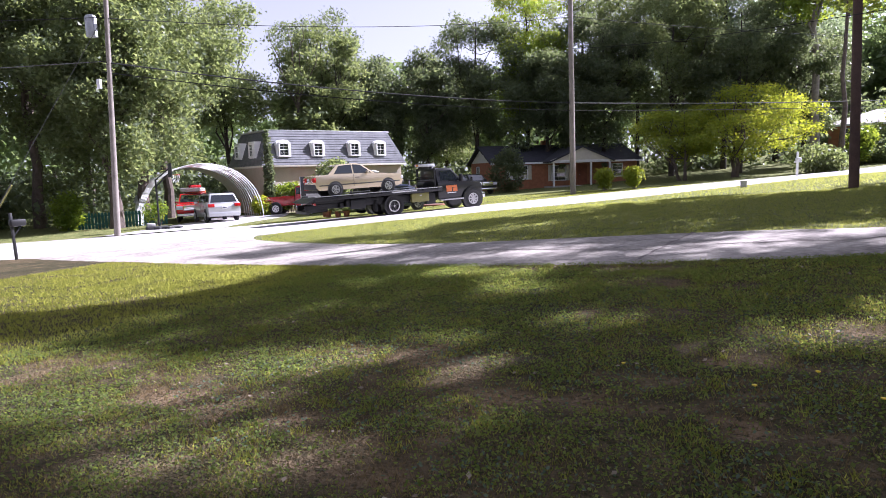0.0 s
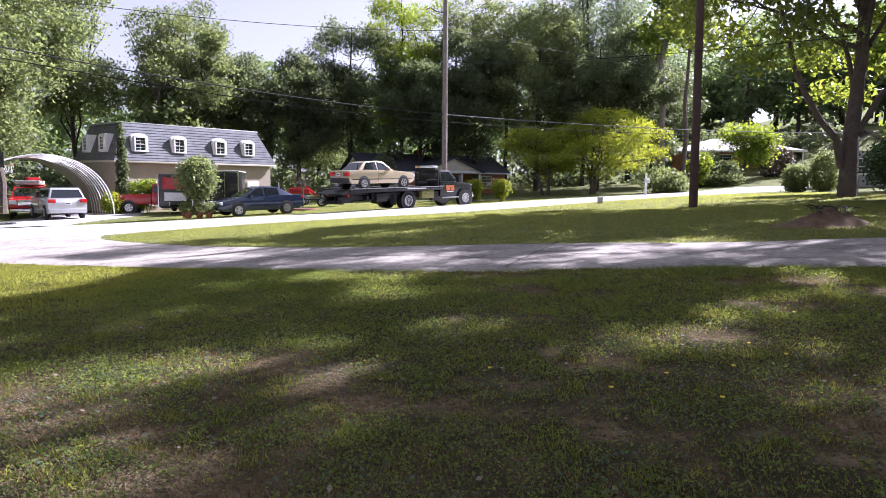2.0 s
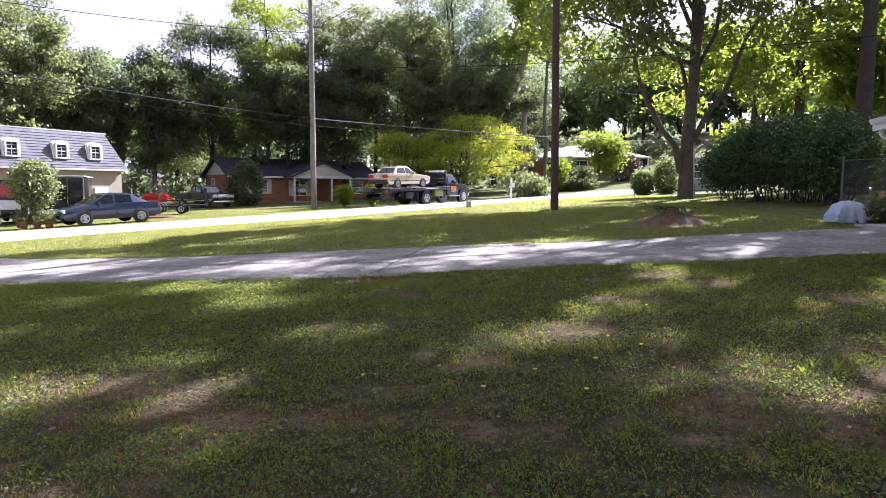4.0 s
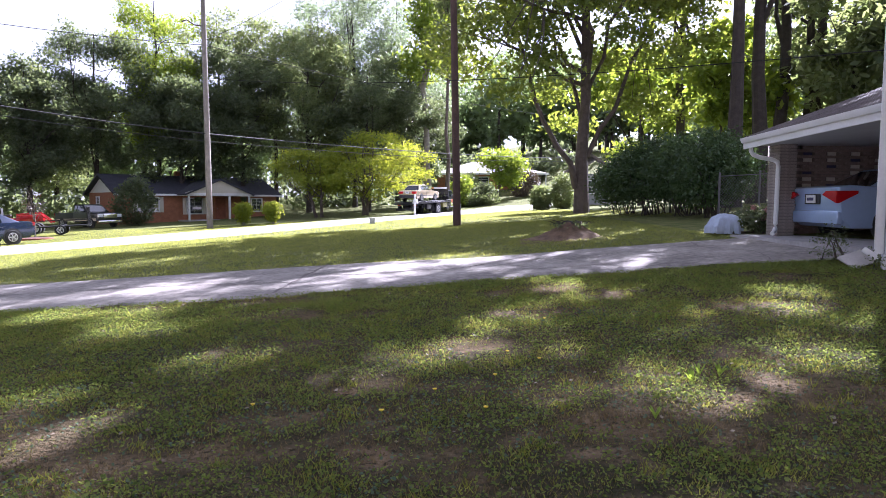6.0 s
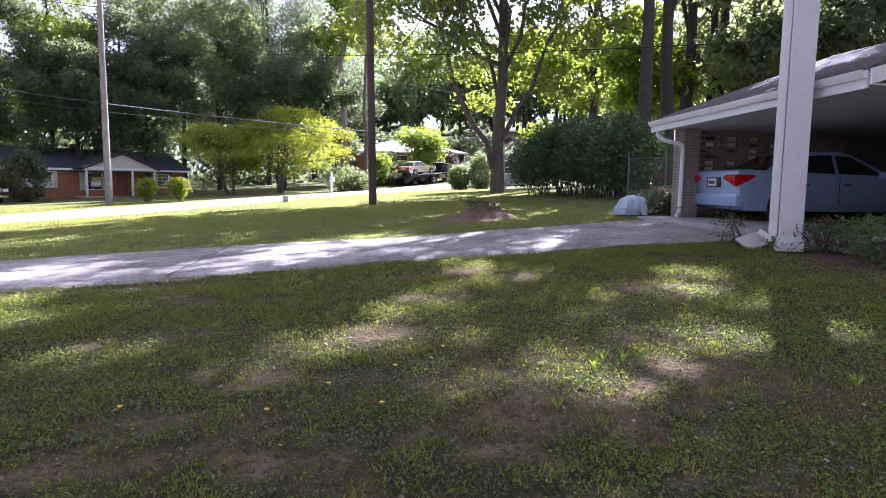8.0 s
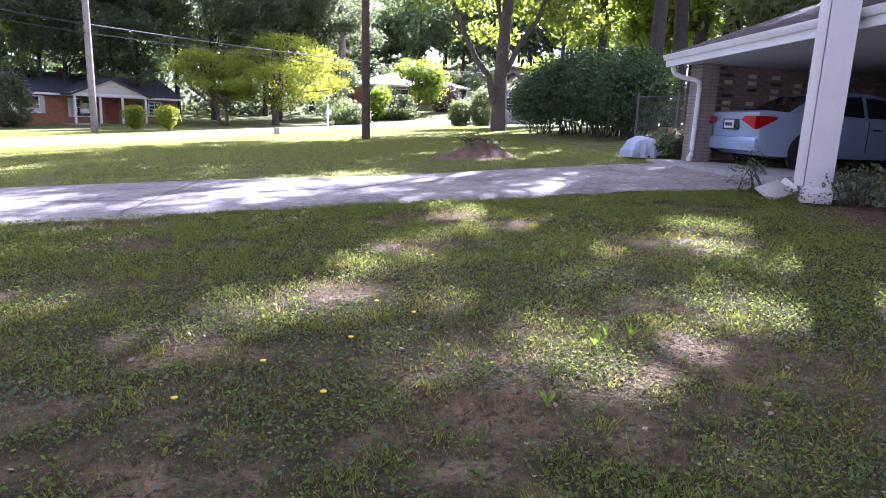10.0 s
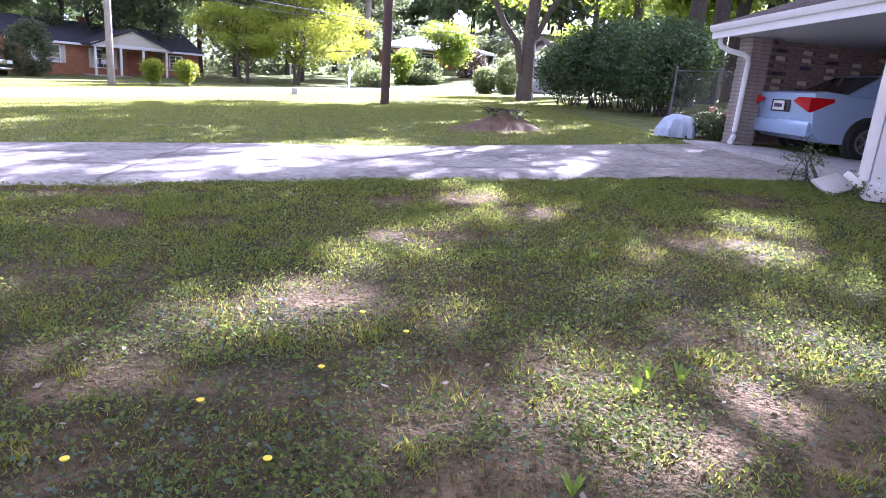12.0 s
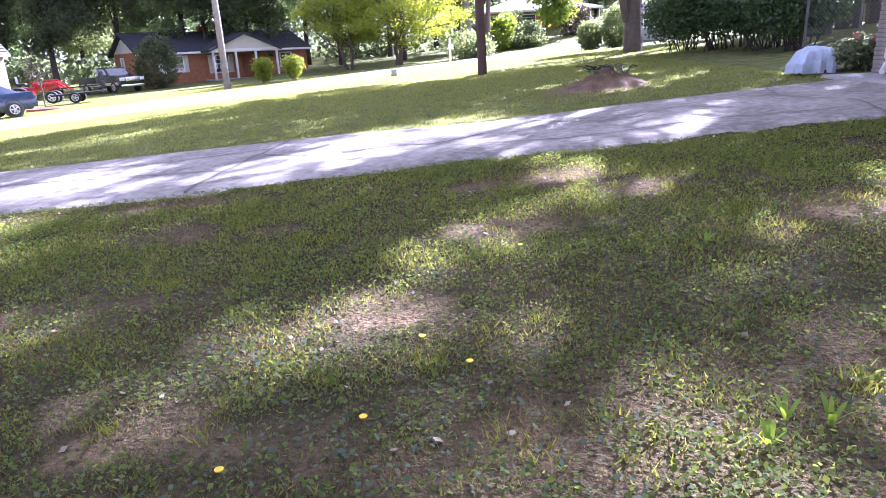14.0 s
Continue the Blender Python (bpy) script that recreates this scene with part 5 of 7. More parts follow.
def car(name, label, cat, m, paint, body, top, W, wb, r, rear_x, lower=None, inset=0.32, windows=(), lamps_front=None, lamps_rear=None, rim=None, bumper=None, group="", plate=True, bed=None, mirrors=True, wheel_w=0.2, strip_mat=None, doors=()):
    """A car from its side outline: body and top are polygons of (x, z), x forward, wheels at rear_x and rear_x + wb."""
    c = thing(name, m, label, cat, group)
    part("body", G().prism(body, -W / 2, W / 2, 0.035), paint, c)
    zb = min(z for _, z in top)
    wt = W / 2 - 0.06
    part("cabin", G().prism(top, -wt, wt, 0.03, inset), paint, c)
    for s in (-1, 1):
        for poly in windows:
            pts = [(x, s * (wt - inset * (z - zb)), z) for x, z in poly]
            if s > 0:
                pts = pts[::-1]
            panel(c, "side_window", pts, M["car_glass"], 0.01)
        for x in (rear_x, rear_x + wb):
            part("wheel_arch", G().lathe([(0.02, s * (W / 2 - 0.08)), (r * 1.2, s * (W / 2 - 0.08)), (r * 1.2, s * (W / 2 + 0.008)), (0.02, s * (W / 2 + 0.008))], 20, "y", (x, 0, r * 1.04)), M["plastic_dark"], c)
            wheel_part(c, x, s * (W / 2 + 0.035), r, r, wheel_w, rim or M["alloy"])
        for x in doors:
            part("door_seam", G().box(x, s * (W / 2 + 0.001), zb * 0.62 + 0.1, 0.012, 0.01, zb * 0.62), M["plastic_dark"], c)
            part("door_handle", G().box(x + 0.16, s * (W / 2 + 0.012), zb - 0.12, 0.16, 0.03, 0.03, 0.008), bumper or M["plastic_dark"], c)
        if mirrors:
            fx = max(x for x, z in top if z == zb)
            part("mirror", G().box(fx - 0.45, s * (W / 2 + 0.07), zb + 0.08, 0.12, 0.2, 0.13, 0.03), paint, c)
    # windscreen and rear window
    up = [p for p in top if p[1] > zb]
    front, back = max(p for p in top if p[1] == zb), min(p for p in top if p[1] == zb)
    f2, b2 = max(up), min(up)
    for nm, lo, hi, d in (("windscreen", front, f2, 1), ("rear_window", back, b2, -1)):
        w0, w1 = wt - 0.1, wt - inset * (hi[1] - zb) - 0.08
        a, b = Vector((lo[0], 0, lo[1])), Vector((hi[0], 0, hi[1]))
        p, q = a.lerp(b, 0.1), a.lerp(b, 0.9)
        pts = [(p.x, -w0, p.z), (p.x, w0, p.z), (q.x, w1, q.z), (q.x, -w1, q.z)]
        panel(c, nm, pts if d > 0 else pts[::-1], M["car_glass"], 0.012)
    fx, bx = max(x for x, _ in body), min(x for x, _ in body)
    bm = bumper or paint
    part("front_bumper", G().box(fx - 0.02, 0, 0.45, 0.16, W - 0.06, 0.2, 0.05), bm, c)
    part("rear_bumper", G().box(bx + 0.06, 0, 0.45, 0.16, W - 0.02, 0.26, 0.07), bm, c)
    for s in (-1, 1):
        if lamps_rear:
            z, w, h, dx = lamps_rear
            part("tail_lamp", G().box(bx + dx, s * (W / 2 - w / 2 + 0.004), z, 0.12, w, h, 0.02), M["red_lens"], c, "red tail lamp")
        if lamps_front:
            z, w, h, dx = lamps_front
            part("headlamp", G().box(fx - dx, s * (W / 2 - w / 2 + 0.004), z, 0.14, w, h, 0.03), M["clear_lens"], c, "clear headlamp")
    if plate:
        pl = part("number_plate", G().box(bx - 0.03, 0, plate if plate is not True else 0.72, 0.02, 0.31, 0.155, 0.004), M["plate"], c, "white number plate")
        part("plate_bar", G().box(bx - 0.042, 0, plate if plate is not True else 0.72, 0.006, 0.22, 0.06), M["ink"], pl)
    return c


def on_ground(x, y, heading, lift=0.05):
    """A pose on the sloping ground, heading in degrees from +x."""
    h = Vector((math.cos(radians(heading)), math.sin(radians(heading)), 0))
    sl = (gz(x + h.x * 1.5, y + h.y * 1.5) - gz(x - h.x * 1.5, y - h.y * 1.5)) / 3
    return pose(x, y, gz(x, y) + lift, 0, -math.degrees(math.atan(sl)), heading)


# the old gold coupe on the tow truck
COUPE_BODY = [(-2.1, 0.42), (-1.95, 0.28), (1.85, 0.26), (2.05, 0.34), (2.12, 0.52), (2.1, 0.72), (2.02, 0.80), (0.72, 0.93), (-0.9, 0.97), (-1.35, 0.97), (-2.1, 0.93), (-2.16, 0.7)]
COUPE_TOP = [(0.78, 0.9), (0.14, 1.36), (-0.1, 1.42), (-0.85, 1.40), (-1.04, 1.35), (-1.56, 0.9)]
coupe = car("coupe", "old gold two-door coupe loaded on the tow truck", "car", pose(0, 0, 0), M["gold_paint"], COUPE_BODY, COUPE_TOP, 1.64, 2.57, 0.3, -1.22, inset=0.42,
            windows=[[(0.58, 0.95), (-0.26, 0.96), (-0.26, 1.36), (0.10, 1.33)], [(-0.33, 0.96), (-1.2, 0.99), (-0.92, 1.33), (-0.33, 1.36)]],
            lamps_front=(0.66, 0.42, 0.17, 0.05), lamps_rear=(0.76, 0.42, 0.2, 0.03), bumper=M["plastic_dark"], plate=0.74, doors=(-0.32,))
part("side_trim", G().box(0, 0, 0.5, 3.9, 1.66, 0.05, 0.01), M["plastic_dark"], coupe)


def tow_truck():
    t = thing("tow_truck", pose(0, 0, 0), "black flatbed tow truck with an amber lightbar carrying a gold coupe", "truck")
    W = 2.15
    # cab with hood
    part("cab_body", G().prism([(0.25, 0.55), (1.55, 0.55), (1.7, 0.7), (2.6, 0.62), (2.75, 0.75), (2.74, 1.12), (2.62, 1.24), (1.72, 1.36), (0.25, 1.4)], -0.98, 0.98, 0.05), M["black_paint"], t, "glossy black cab and hood")
    top = [(1.72, 1.34), (1.12, 1.96), (0.9, 2.03), (0.35, 2.03), (0.25, 1.95), (0.25, 1.34)]
    part("cab_roof", G().prism(top, -0.94, 0.94, 0.04, 0.22), M["black_paint"], t)
    for s in (-1, 1):
        pts = [(1.5, s * 0.925, 1.42), (0.45, s * 0.925, 1.42), (0.45, s * 0.815, 1.9), (1.08, s * 0.815, 1.9)]
        panel(t, "side_window", pts if s < 0 else pts[::-1], M["car_glass"], 0.012)
        part("fender", G().lathe([(0.42, s * 0.8), (0.56, s * 0.82), (0.57, s * 1.06), (0.42, s * 1.07)], 22, "y", (2.15, 0, 0.46)), M["black_paint"], t)
        part("mirror", G().box(1.42, s * 1.2, 1.52, 0.12, 0.22, 0.36, 0.03).box(1.46, s * 1.05, 1.5, 0.04, 0.2, 0.04), M["black_metal"], t)
        part("running_board", G().box(0.95, s * 1.0, 0.5, 1.3, 0.2, 0.06, 0.015), M["steel"], t, "bright metal running board")
        lg = part("door_logo", G().box(1.0, s * 0.985, 1.12, 0.62, 0.012, 0.1).box(0.86, s * 0.985, 0.98, 0.3, 0.012, 0.2).box(1.2, s * 0.985, 0.96, 0.24, 0.012, 0.18), M["orange_mark"], t, "orange lettering shape on the door")
        part("text_bar", G().box(1.0, s * 0.985, 0.82, 0.5, 0.012, 0.035), M["white_trim"], t)
        part("headlamp", G().box(2.68, s * 0.78, 1.08, 0.14, 0.36, 0.24, 0.04), M["clear_lens"], t)
        part("fuel_step", G().box(-0.2, s * 0.95, 0.62, 0.5, 0.18, 0.5, 0.02), M["black_metal"], t)
        tb = part("tool_box", G().box(-0.75, s * 0.93, 0.72, 0.9, 0.26, 0.42, 0.02), M["yellow_box"], t, "yellow-green tool box under the bed")
        part("latch", G().box(-0.75, s * 1.07, 0.82, 0.1, 0.02, 0.05), M["steel"], tb)
        part("mud_flap", G().box(-3.0, s * 0.8, 0.52, 0.03, 0.5, 0.55, 0.01), M["rubber"], t)
        part("bed_rail", G().box(-2.75, s * 1.12, 1.14, 6.3, 0.05, 0.03, 0.006), M["steel"], t, "bright steel bed rail")
        part("lower_rail", G().box(-2.75, s * 1.11, 1.0, 6.3, 0.05, 0.09, 0.01), M["black_metal"], t)
        for k in range(9):
            part("rail_post", G().box(-5.6 + k * 0.71, s * 1.1, 1.06, 0.06, 0.04, 0.12), M["black_metal"], t)
        part("rail_text", G().box(-1.6, s * 1.125, 1.065, 1.3, 0.02, 0.05), M["white_trim"], t)
        part("tail_lamp", G().box(-5.86, s * 0.75, 0.82, 0.06, 0.3, 0.1, 0.01), M["red_lens"], t)
        part("fender_rear", G().lathe([(0.46, s * 0.6), (0.5, s * 0.62), (0.5, s * 1.08), (0.46, s * 1.08)], 18, "y", (-2.15, 0, 0.46)), M["black_metal"], t)
    panel(t, "windscreen", [(1.68, -0.8, 1.4), (1.68, 0.8, 1.4), (1.16, 0.72, 1.93), (1.16, -0.72, 1.93)], M["car_glass"], 0.012)
    part("grille", G().box(2.76, 0, 0.98, 0.06, 1.1, 0.36, 0.02), M["chrome"], t)
    part("front_bumper", G().box(2.8, 0, 0.58, 0.2, 2.0, 0.28, 0.05), M["chrome"], t, "chrome front bumper")
    part("under_body", G().box(-1.5, 0, 0.72, 2.6, 1.5, 0.34, 0.02).box(-3.6, 0, 0.74, 1.6, 1.7, 0.3, 0.02).box(-3.9, 0.95, 0.66, 0.7, 0.2, 0.4, 0.02).box(-3.9, -0.95, 0.66, 0.7, 0.2, 0.4, 0.02), M["black_metal"], t)
    part("chassis", G().box(-1.6, 0.42, 0.66, 8.4, 0.1, 0.22).box(-1.6, -0.42, 0.66, 8.4, 0.1, 0.22).box(-4.6, 0, 0.66, 0.14, 1.6, 0.2), M["black_metal"], t)
    part("flatbed", G().box(-2.75, 0, 1.0, 6.3, 2.18, 0.12, 0.015).box(-2.75, 0.5, 0.88, 6.2, 0.14, 0.16).box(-2.75, -0.5, 0.88, 6.2, 0.14, 0.16), M["black_metal"], t, "black steel tilting flatbed")
    part("tailboard", G().prism([(-6.3, 0.86), (-5.9, 0.94), (-5.9, 1.06), (-6.3, 0.9)], -1.06, 1.06), M["black_metal"], t)
    part("wheel_lift", G().box(-5.6, 0, 0.5, 1.1, 0.22, 0.18, 0.02).box(-6.2, 0, 0.46, 0.16, 1.7, 0.14, 0.02).box(-6.0, 0.6, 0.6, 0.5, 0.12, 0.3, 0.02).box(-6.0, -0.6, 0.6, 0.5, 0.12, 0.3, 0.02), M["black_metal"], t)
    part("headboard", G().box(0.12, 0, 1.62, 0.06, 1.9, 0.06).box(0.12, 0, 2.0, 0.06, 1.9, 0.08).box(0.12, 0.92, 1.55, 0.06, 0.08, 1.0).box(0.12, -0.92, 1.55, 0.06, 0.08, 1.0).box(0.12, 0, 1.3, 0.05, 1.8, 0.45).box(-0.3, 0.92, 1.5, 0.8, 0.05, 0.05).box(-0.3, -0.92, 1.5, 0.8, 0.05, 0.05), M["black_metal"], t)
    bar = part("light_bar", G().box(0.1, 0, 2.2, 0.34, 1.5, 0.13, 0.03), M["clear_lens"], t, "pale roof lightbar")
    part("amber_lens", G().box(0.1, 0.5, 2.205, 0.35, 0.3, 0.11, 0.02), M["amber"], bar)
    part("bar_mount", G().box(0.1, 0, 2.09, 0.12, 1.3, 0.1), M["black_metal"], t)
    part("winch", G().lathe([(0.14, -0.4), (0.14, 0.4)], 14, "y", (-0.1, 0, 1.25)), M["black_metal"], t)
    wheels = []
    for x, dual in ((2.15, False), (-2.15, True)):
        for s in (-1, 1):
            wheels.append(wheel_part(t, x, s * 1.08, 0.44, 0.44, 0.24, M["alloy"], 8, dual))
    return t, wheels


truck, truck_wheels = tow_truck()

# parked vehicles, neighbour's yard
SUV_BODY = [(-2.3, 0.45), (-2.1, 0.3), (2.1, 0.3), (2.3, 0.45), (2.32, 0.85), (2.1, 1.0), (1.05, 1.12), (-2.2, 1.14), (-2.33, 0.9)]
SUV_TOP = [(1.12, 1.1), (0.3, 1.62), (0.0, 1.7), (-1.75, 1.7), (-1.95, 1.64), (-2.24, 1.1)]
suv = car("suv", "silver sport utility car parked on the neighbour's driveway", "car", on_ground(-29.4, 30.0, 151), M["silver_paint"], SUV_BODY, SUV_TOP, 1.87, 2.82, 0.36, -1.45, inset=0.3,
          windows=[[(0.85, 1.16), (-0.2, 1.18), (-0.2, 1.6), (0.25, 1.58)], [(-0.28, 1.18), (-1.1, 1.18), (-1.1, 1.6), (-0.28, 1.6)], [(-1.18, 1.18), (-1.95, 1.2), (-1.75, 1.58), (-1.18, 1.6)]],
          lamps_front=(0.82, 0.4, 0.2, 0.06), lamps_rear=(0.98, 0.36, 0.2, 0.02), plate=0.85, doors=(-0.24, -1.14))
part("roof_rail", G().box(-0.85, 0.62, 1.76, 1.9, 0.04, 0.05, 0.01), M["plastic_dark"], suv)
part("roof_rail", G().box(-0.85, -0.62, 1.76, 1.9, 0.04, 0.05, 0.01), M["plastic_dark"], suv)


def pickup(name, label, m, paint, two_tone=None, front_lamp=True, group=""):
    """A pickup with an open bed."""
    body = [(-0.35, 0.5), (2.5, 0.5), (2.72, 0.6), (2.75, 0.98), (2.6, 1.1), (1.35, 1.2), (-0.35, 1.2)]
    top = [(1.4, 1.18), (0.75, 1.78), (0.5, 1.84), (-0.2, 1.84), (-0.33, 1.78), (-0.35, 1.18)]
    c = car(name, label, "pickup truck", m, paint, body, top, 1.98, 3.55, 0.38, -1.75, inset=0.22,
            windows=[[(1.1, 1.24), (0.1, 1.26), (0.1, 1.74), (0.68, 1.72)], [(0.0, 1.26), (-0.28, 1.26), (-0.28, 1.74), (0.0, 1.74)]],
            lamps_front=(0.92, 0.38, 0.24, 0.04), bumper=M["chrome"], plate=False, doors=(0.04,), group=group)
    for s in (-1, 1):
        part("bed_side", G().prism([(-2.7, 0.55), (-0.4, 0.55), (-0.4, 1.2), (-2.7, 1.2)], s * 0.97, s * 0.86, 0.02), paint, c)
        part("tail_lamp", G().box(-2.72, s * 0.88, 1.0, 0.06, 0.18, 0.34, 0.02), M["red_lens"], c)
        if two_tone:
            part("lower_trim", G().box(0.0, s * 0.995, 0.62, 4.9, 0.02, 0.2, 0.008), two_tone, c)
    part("tailgate", G().box(-2.68, 0, 0.88, 0.07, 1.74, 0.62, 0.02), paint, c)
    part("bed_floor", G().box(-1.55, 0, 0.66, 2.3, 1.72, 0.08), M["plastic_dark"], c)
    part("step_bumper", G().box(-2.82, 0, 0.58, 0.22, 1.85, 0.18, 0.03), M["chrome"], c)
    part("grille", G().box(2.76, 0, 0.9, 0.06, 1.15, 0.34, 0.03), M["chrome"], c)
    return c


pickup("pickup_truck", "red pickup truck with open bed, parked on grass", on_ground(-27.7, 36.4, 28), M["red_paint"], group="parked pickups")
ram = pickup("pickup_truck", "dark grey pickup truck with tan lower trim, parked nose out", on_ground(-23.6, 54.8, -30), M["grey_paint"], M["siding"], group="parked pickups")
redp = pickup("pickup_truck", "red and white pickup truck parked under the hoop frame", on_ground(-33.4, 31.8, -42), M["red_paint"], M["white_trim"], group="parked pickups")
for k, (dx, dy, dz, sx, sy, sz, mt) in enumerate([(0.1, 0, 2.0, 1.3, 1.3, 0.25, "tarp_grey"), (-0.8, 0.2, 1.75, 1.2, 1.2, 0.4, "orange_mark"), (-1.6, -0.2, 1.5, 1.2, 1.3, 0.6, "tarp_grey"), (0.2, 0.1, 2.22, 0.8, 0.7, 0.2, "red_paint")]):
    b = tagged(part("cargo_bundle", G().box(dx, dy, dz + 0.05, sx, sy, sz, 0.08, 12 * k - 15), M[mt]), "wrapped bundle of gear heaped on the red pickup", "cargo", "heaped cargo")
    b.matrix_basis = on_ground(-33.4, 31.8, -42)
SEDAN_BODY = [(-2.2, 0.4), (-2.0, 0.25), (2.05, 0.25), (2.24, 0.4), (2.25, 0.62), (2.05, 0.76), (1.05, 0.93), (-1.5, 0.98), (-2.12, 0.98), (-2.27, 0.8)]
SEDAN_TOP = [(1.1, 0.9), (0.25, 1.38), (0.0, 1.44), (-0.7, 1.43), (-0.95, 1.38), (-1.72, 0.95), (-1.7, 0.9)]
car("sedan", "dark blue four-door sedan parked at the roadside", "car", on_ground(-17.0, 30.8, 236), M["blue_paint"], SEDAN_BODY, SEDAN_TOP, 1.78, 2.58, 0.32, -1.3, inset=0.4,
    windows=[[(0.85, 0.97), (-0.1, 0.99), (-0.1, 1.36), (0.22, 1.34)], [(-0.18, 0.99), (-0.95, 1.0), (-0.9, 1.33), (-0.18, 1.37)]], lamps_front=(0.66, 0.42, 0.17, 0.12), lamps_rear=(0.86, 0.36, 0.16, 0.05), plate=0.7, doors=(-0.14, -1.02))


# the light blue sedan in the carport
civic = car("sedan", "light blue four-door sedan parked in the carport", "car", pose(12.2, 14.02, FLOOR - 0.04, 0, 0, -4), M["ice_paint"], [(-2.2, 0.42), (-2.0, 0.25), (2.05, 0.25), (2.24, 0.4), (2.25, 0.62), (2.0, 0.76), (1.0, 0.92), (-1.5, 1.02), (-2.08, 1.06), (-2.26, 1.02), (-2.24, 0.8)],
            [(1.2, 0.9), (0.25, 1.38), (0.0, 1.43), (-0.6, 1.43), (-0.9, 1.40), (-1.84, 0.9)], 1.75, 2.65, 0.32, -1.25, inset=0.42,
            windows=[[(0.85, 0.97), (-0.1, 0.99), (-0.1, 1.35), (0.22, 1.33)], [(-0.18, 0.99), (-1.05, 1.03), (-0.95, 1.33), (-0.18, 1.36)]], lamps_front=(0.66, 0.42, 0.17, 0.12), plate=0.80, doors=(-0.14, -1.02))
for s in (-1, 1):
    lamp = part("tail_lamp", G().slab([(-2.275, s * 0.44, 0.88), (-2.275, s * 0.885, 0.72), (-2.275, s * 0.885, 0.95), (-2.275, s * 0.55, 0.95)][::s], 0.05), M["red_lens"], civic, "large red wraparound tail lamp")
    part("side_lens", G().slab([(-2.27, s * 0.885, 0.72), (-1.92, s * 0.885, 0.90), (-1.92, s * 0.885, 0.95), (-2.27, s * 0.885, 0.95)][::-s], 0.012), M["red_lens"], lamp)
part("plate_recess", G().box(-2.255, 0, 0.80, 0.02, 0.52, 0.2, 0.01), M["plastic_dark"], civic)


def box_trailer(m):
    t = thing("enclosed_trailer", m, "black enclosed trailer with a red and white graphic on its front", "trailer")
    part("body", G().box(0, 0, 1.35, 4.2, 2.0, 2.0, 0.05), M["black_paint"], t)
    part("graphic", G().box(2.115, 0, 1.8, 0.02, 1.5, 0.7), M["red_paint"], t)
    part("graphic_band", G().box(2.115, 0, 1.0, 0.02, 1.3, 0.5), M["steel"], t)
    for s in (-1, 1):
        part("edge_trim", G().box(2.1, s * 1.0, 1.35, 0.06, 0.06, 2.0), M["chrome"], t)
        wheel_part(t, -0.4, s * 1.08, 0.33, 0.33, 0.2, M["alloy"])
        part("fender", G().box(-0.4, s * 1.06, 0.72, 0.9, 0.24, 0.05, 0.02), M["steel"], t)
    part("drawbar", G().box(2.7, 0, 0.42, 1.3, 0.1, 0.1).box(2.4, 0.3, 0.42, 0.8, 0.08, 0.08, 0, -25).box(2.4, -0.3, 0.42, 0.8, 0.08, 0.08, 0, 25), M["black_metal"], t)
    part("jack", G().tube([(3.1, 0, 0.02), (3.1, 0, 0.7)], 0.035, 8), M["steel"], t)
    part("floor_frame", G().box(0, 0, 0.36, 4.2, 1.8, 0.12), M["black_metal"], t)


box_trailer(on_ground(-25.4, 36.0, -70))
w = thing("frame_trailer", on_ground(-21.9, 35.1, -62), "black trailer with a silver door frame", "trailer")
part("body", G().box(0, 0, 1.4, 3.8, 1.9, 2.0, 0.04), M["black_paint"], w)
part("door_frame", G().box(1.93, -0.95, 1.35, 0.05, 0.06, 2.1).box(1.93, 0.95, 1.35, 0.05, 0.06, 2.1).box(1.93, 0, 2.38, 0.05, 1.96, 0.06).box(1.93, 0.2, 1.3, 0.05, 0.05, 2.0), M["chrome"], w)
part("roof_edge", G().box(0, 0, 2.43, 3.9, 2.0, 0.05, 0.01), M["white_trim"], w)
for s in (-1, 1):
    wheel_part(w, 0, s * 1.05, 0.33, 0.33, 0.2, M["alloy"])

w = thing("utility_trailer", on_ground(-18.6, 41.6, 20), "small black utility trailer with a mesh ramp", "trailer")
part("deck", G().box(0, 0, 0.5, 2.6, 1.5, 0.08, 0.01), M["black_metal"], w)
for s in (-1, 1):
    part("side_rail", G().box(0, s * 0.73, 0.85, 2.6, 0.04, 0.04), M["black_metal"], w)
for k in range(9):
    part("ramp_bar", G().box(1.35, -0.7 + k * 0.175, 1.05, 0.03, 0.03, 1.1), M["black_metal"], w)
for z in (1.6, 0.55):
    part("ramp_rail", G().box(1.35, 0, z, 0.04, 1.5, 0.04), M["black_metal"], w)
for s in (-1, 1):
    wheel_part(w, -0.1, s * 0.86, 0.3, 0.3, 0.17, M["white_trim"])
w = thing("garden_tractor", on_ground(-22.4, 43.6, 20), "red garden tractor with black wheels", "tractor")
part("hood", G().box(0.7, 0, 1.0, 1.5, 0.8, 0.5, 0.1), M["red_paint"], w)
part("body", G().box(-0.5, 0, 0.85, 1.3, 0.9, 0.45, 0.08), M["red_paint"], w)
part("seat", G().box(-0.6, 0, 1.25, 0.5, 0.55, 0.12, 0.05).box(-0.85, 0, 1.5, 0.1, 0.55, 0.45, 0.04), M["plastic_dark"], w)
part("loader_arm", G().tube([(0, 0.5, 1.3), (1.2, 0.5, 1.35), (1.9, 0.5, 0.7)], 0.06, 6).tube([(0, -0.5, 1.3), (1.2, -0.5, 1.35), (1.9, -0.5, 0.7)], 0.06, 6), M["red_paint"], w)
for x, r in ((-0.7, 0.55), (0.95, 0.36)):
    for s in (-1, 1):
        wheel_part(w, x, s * 0.72, r, r, 0.3, M["white_trim"])


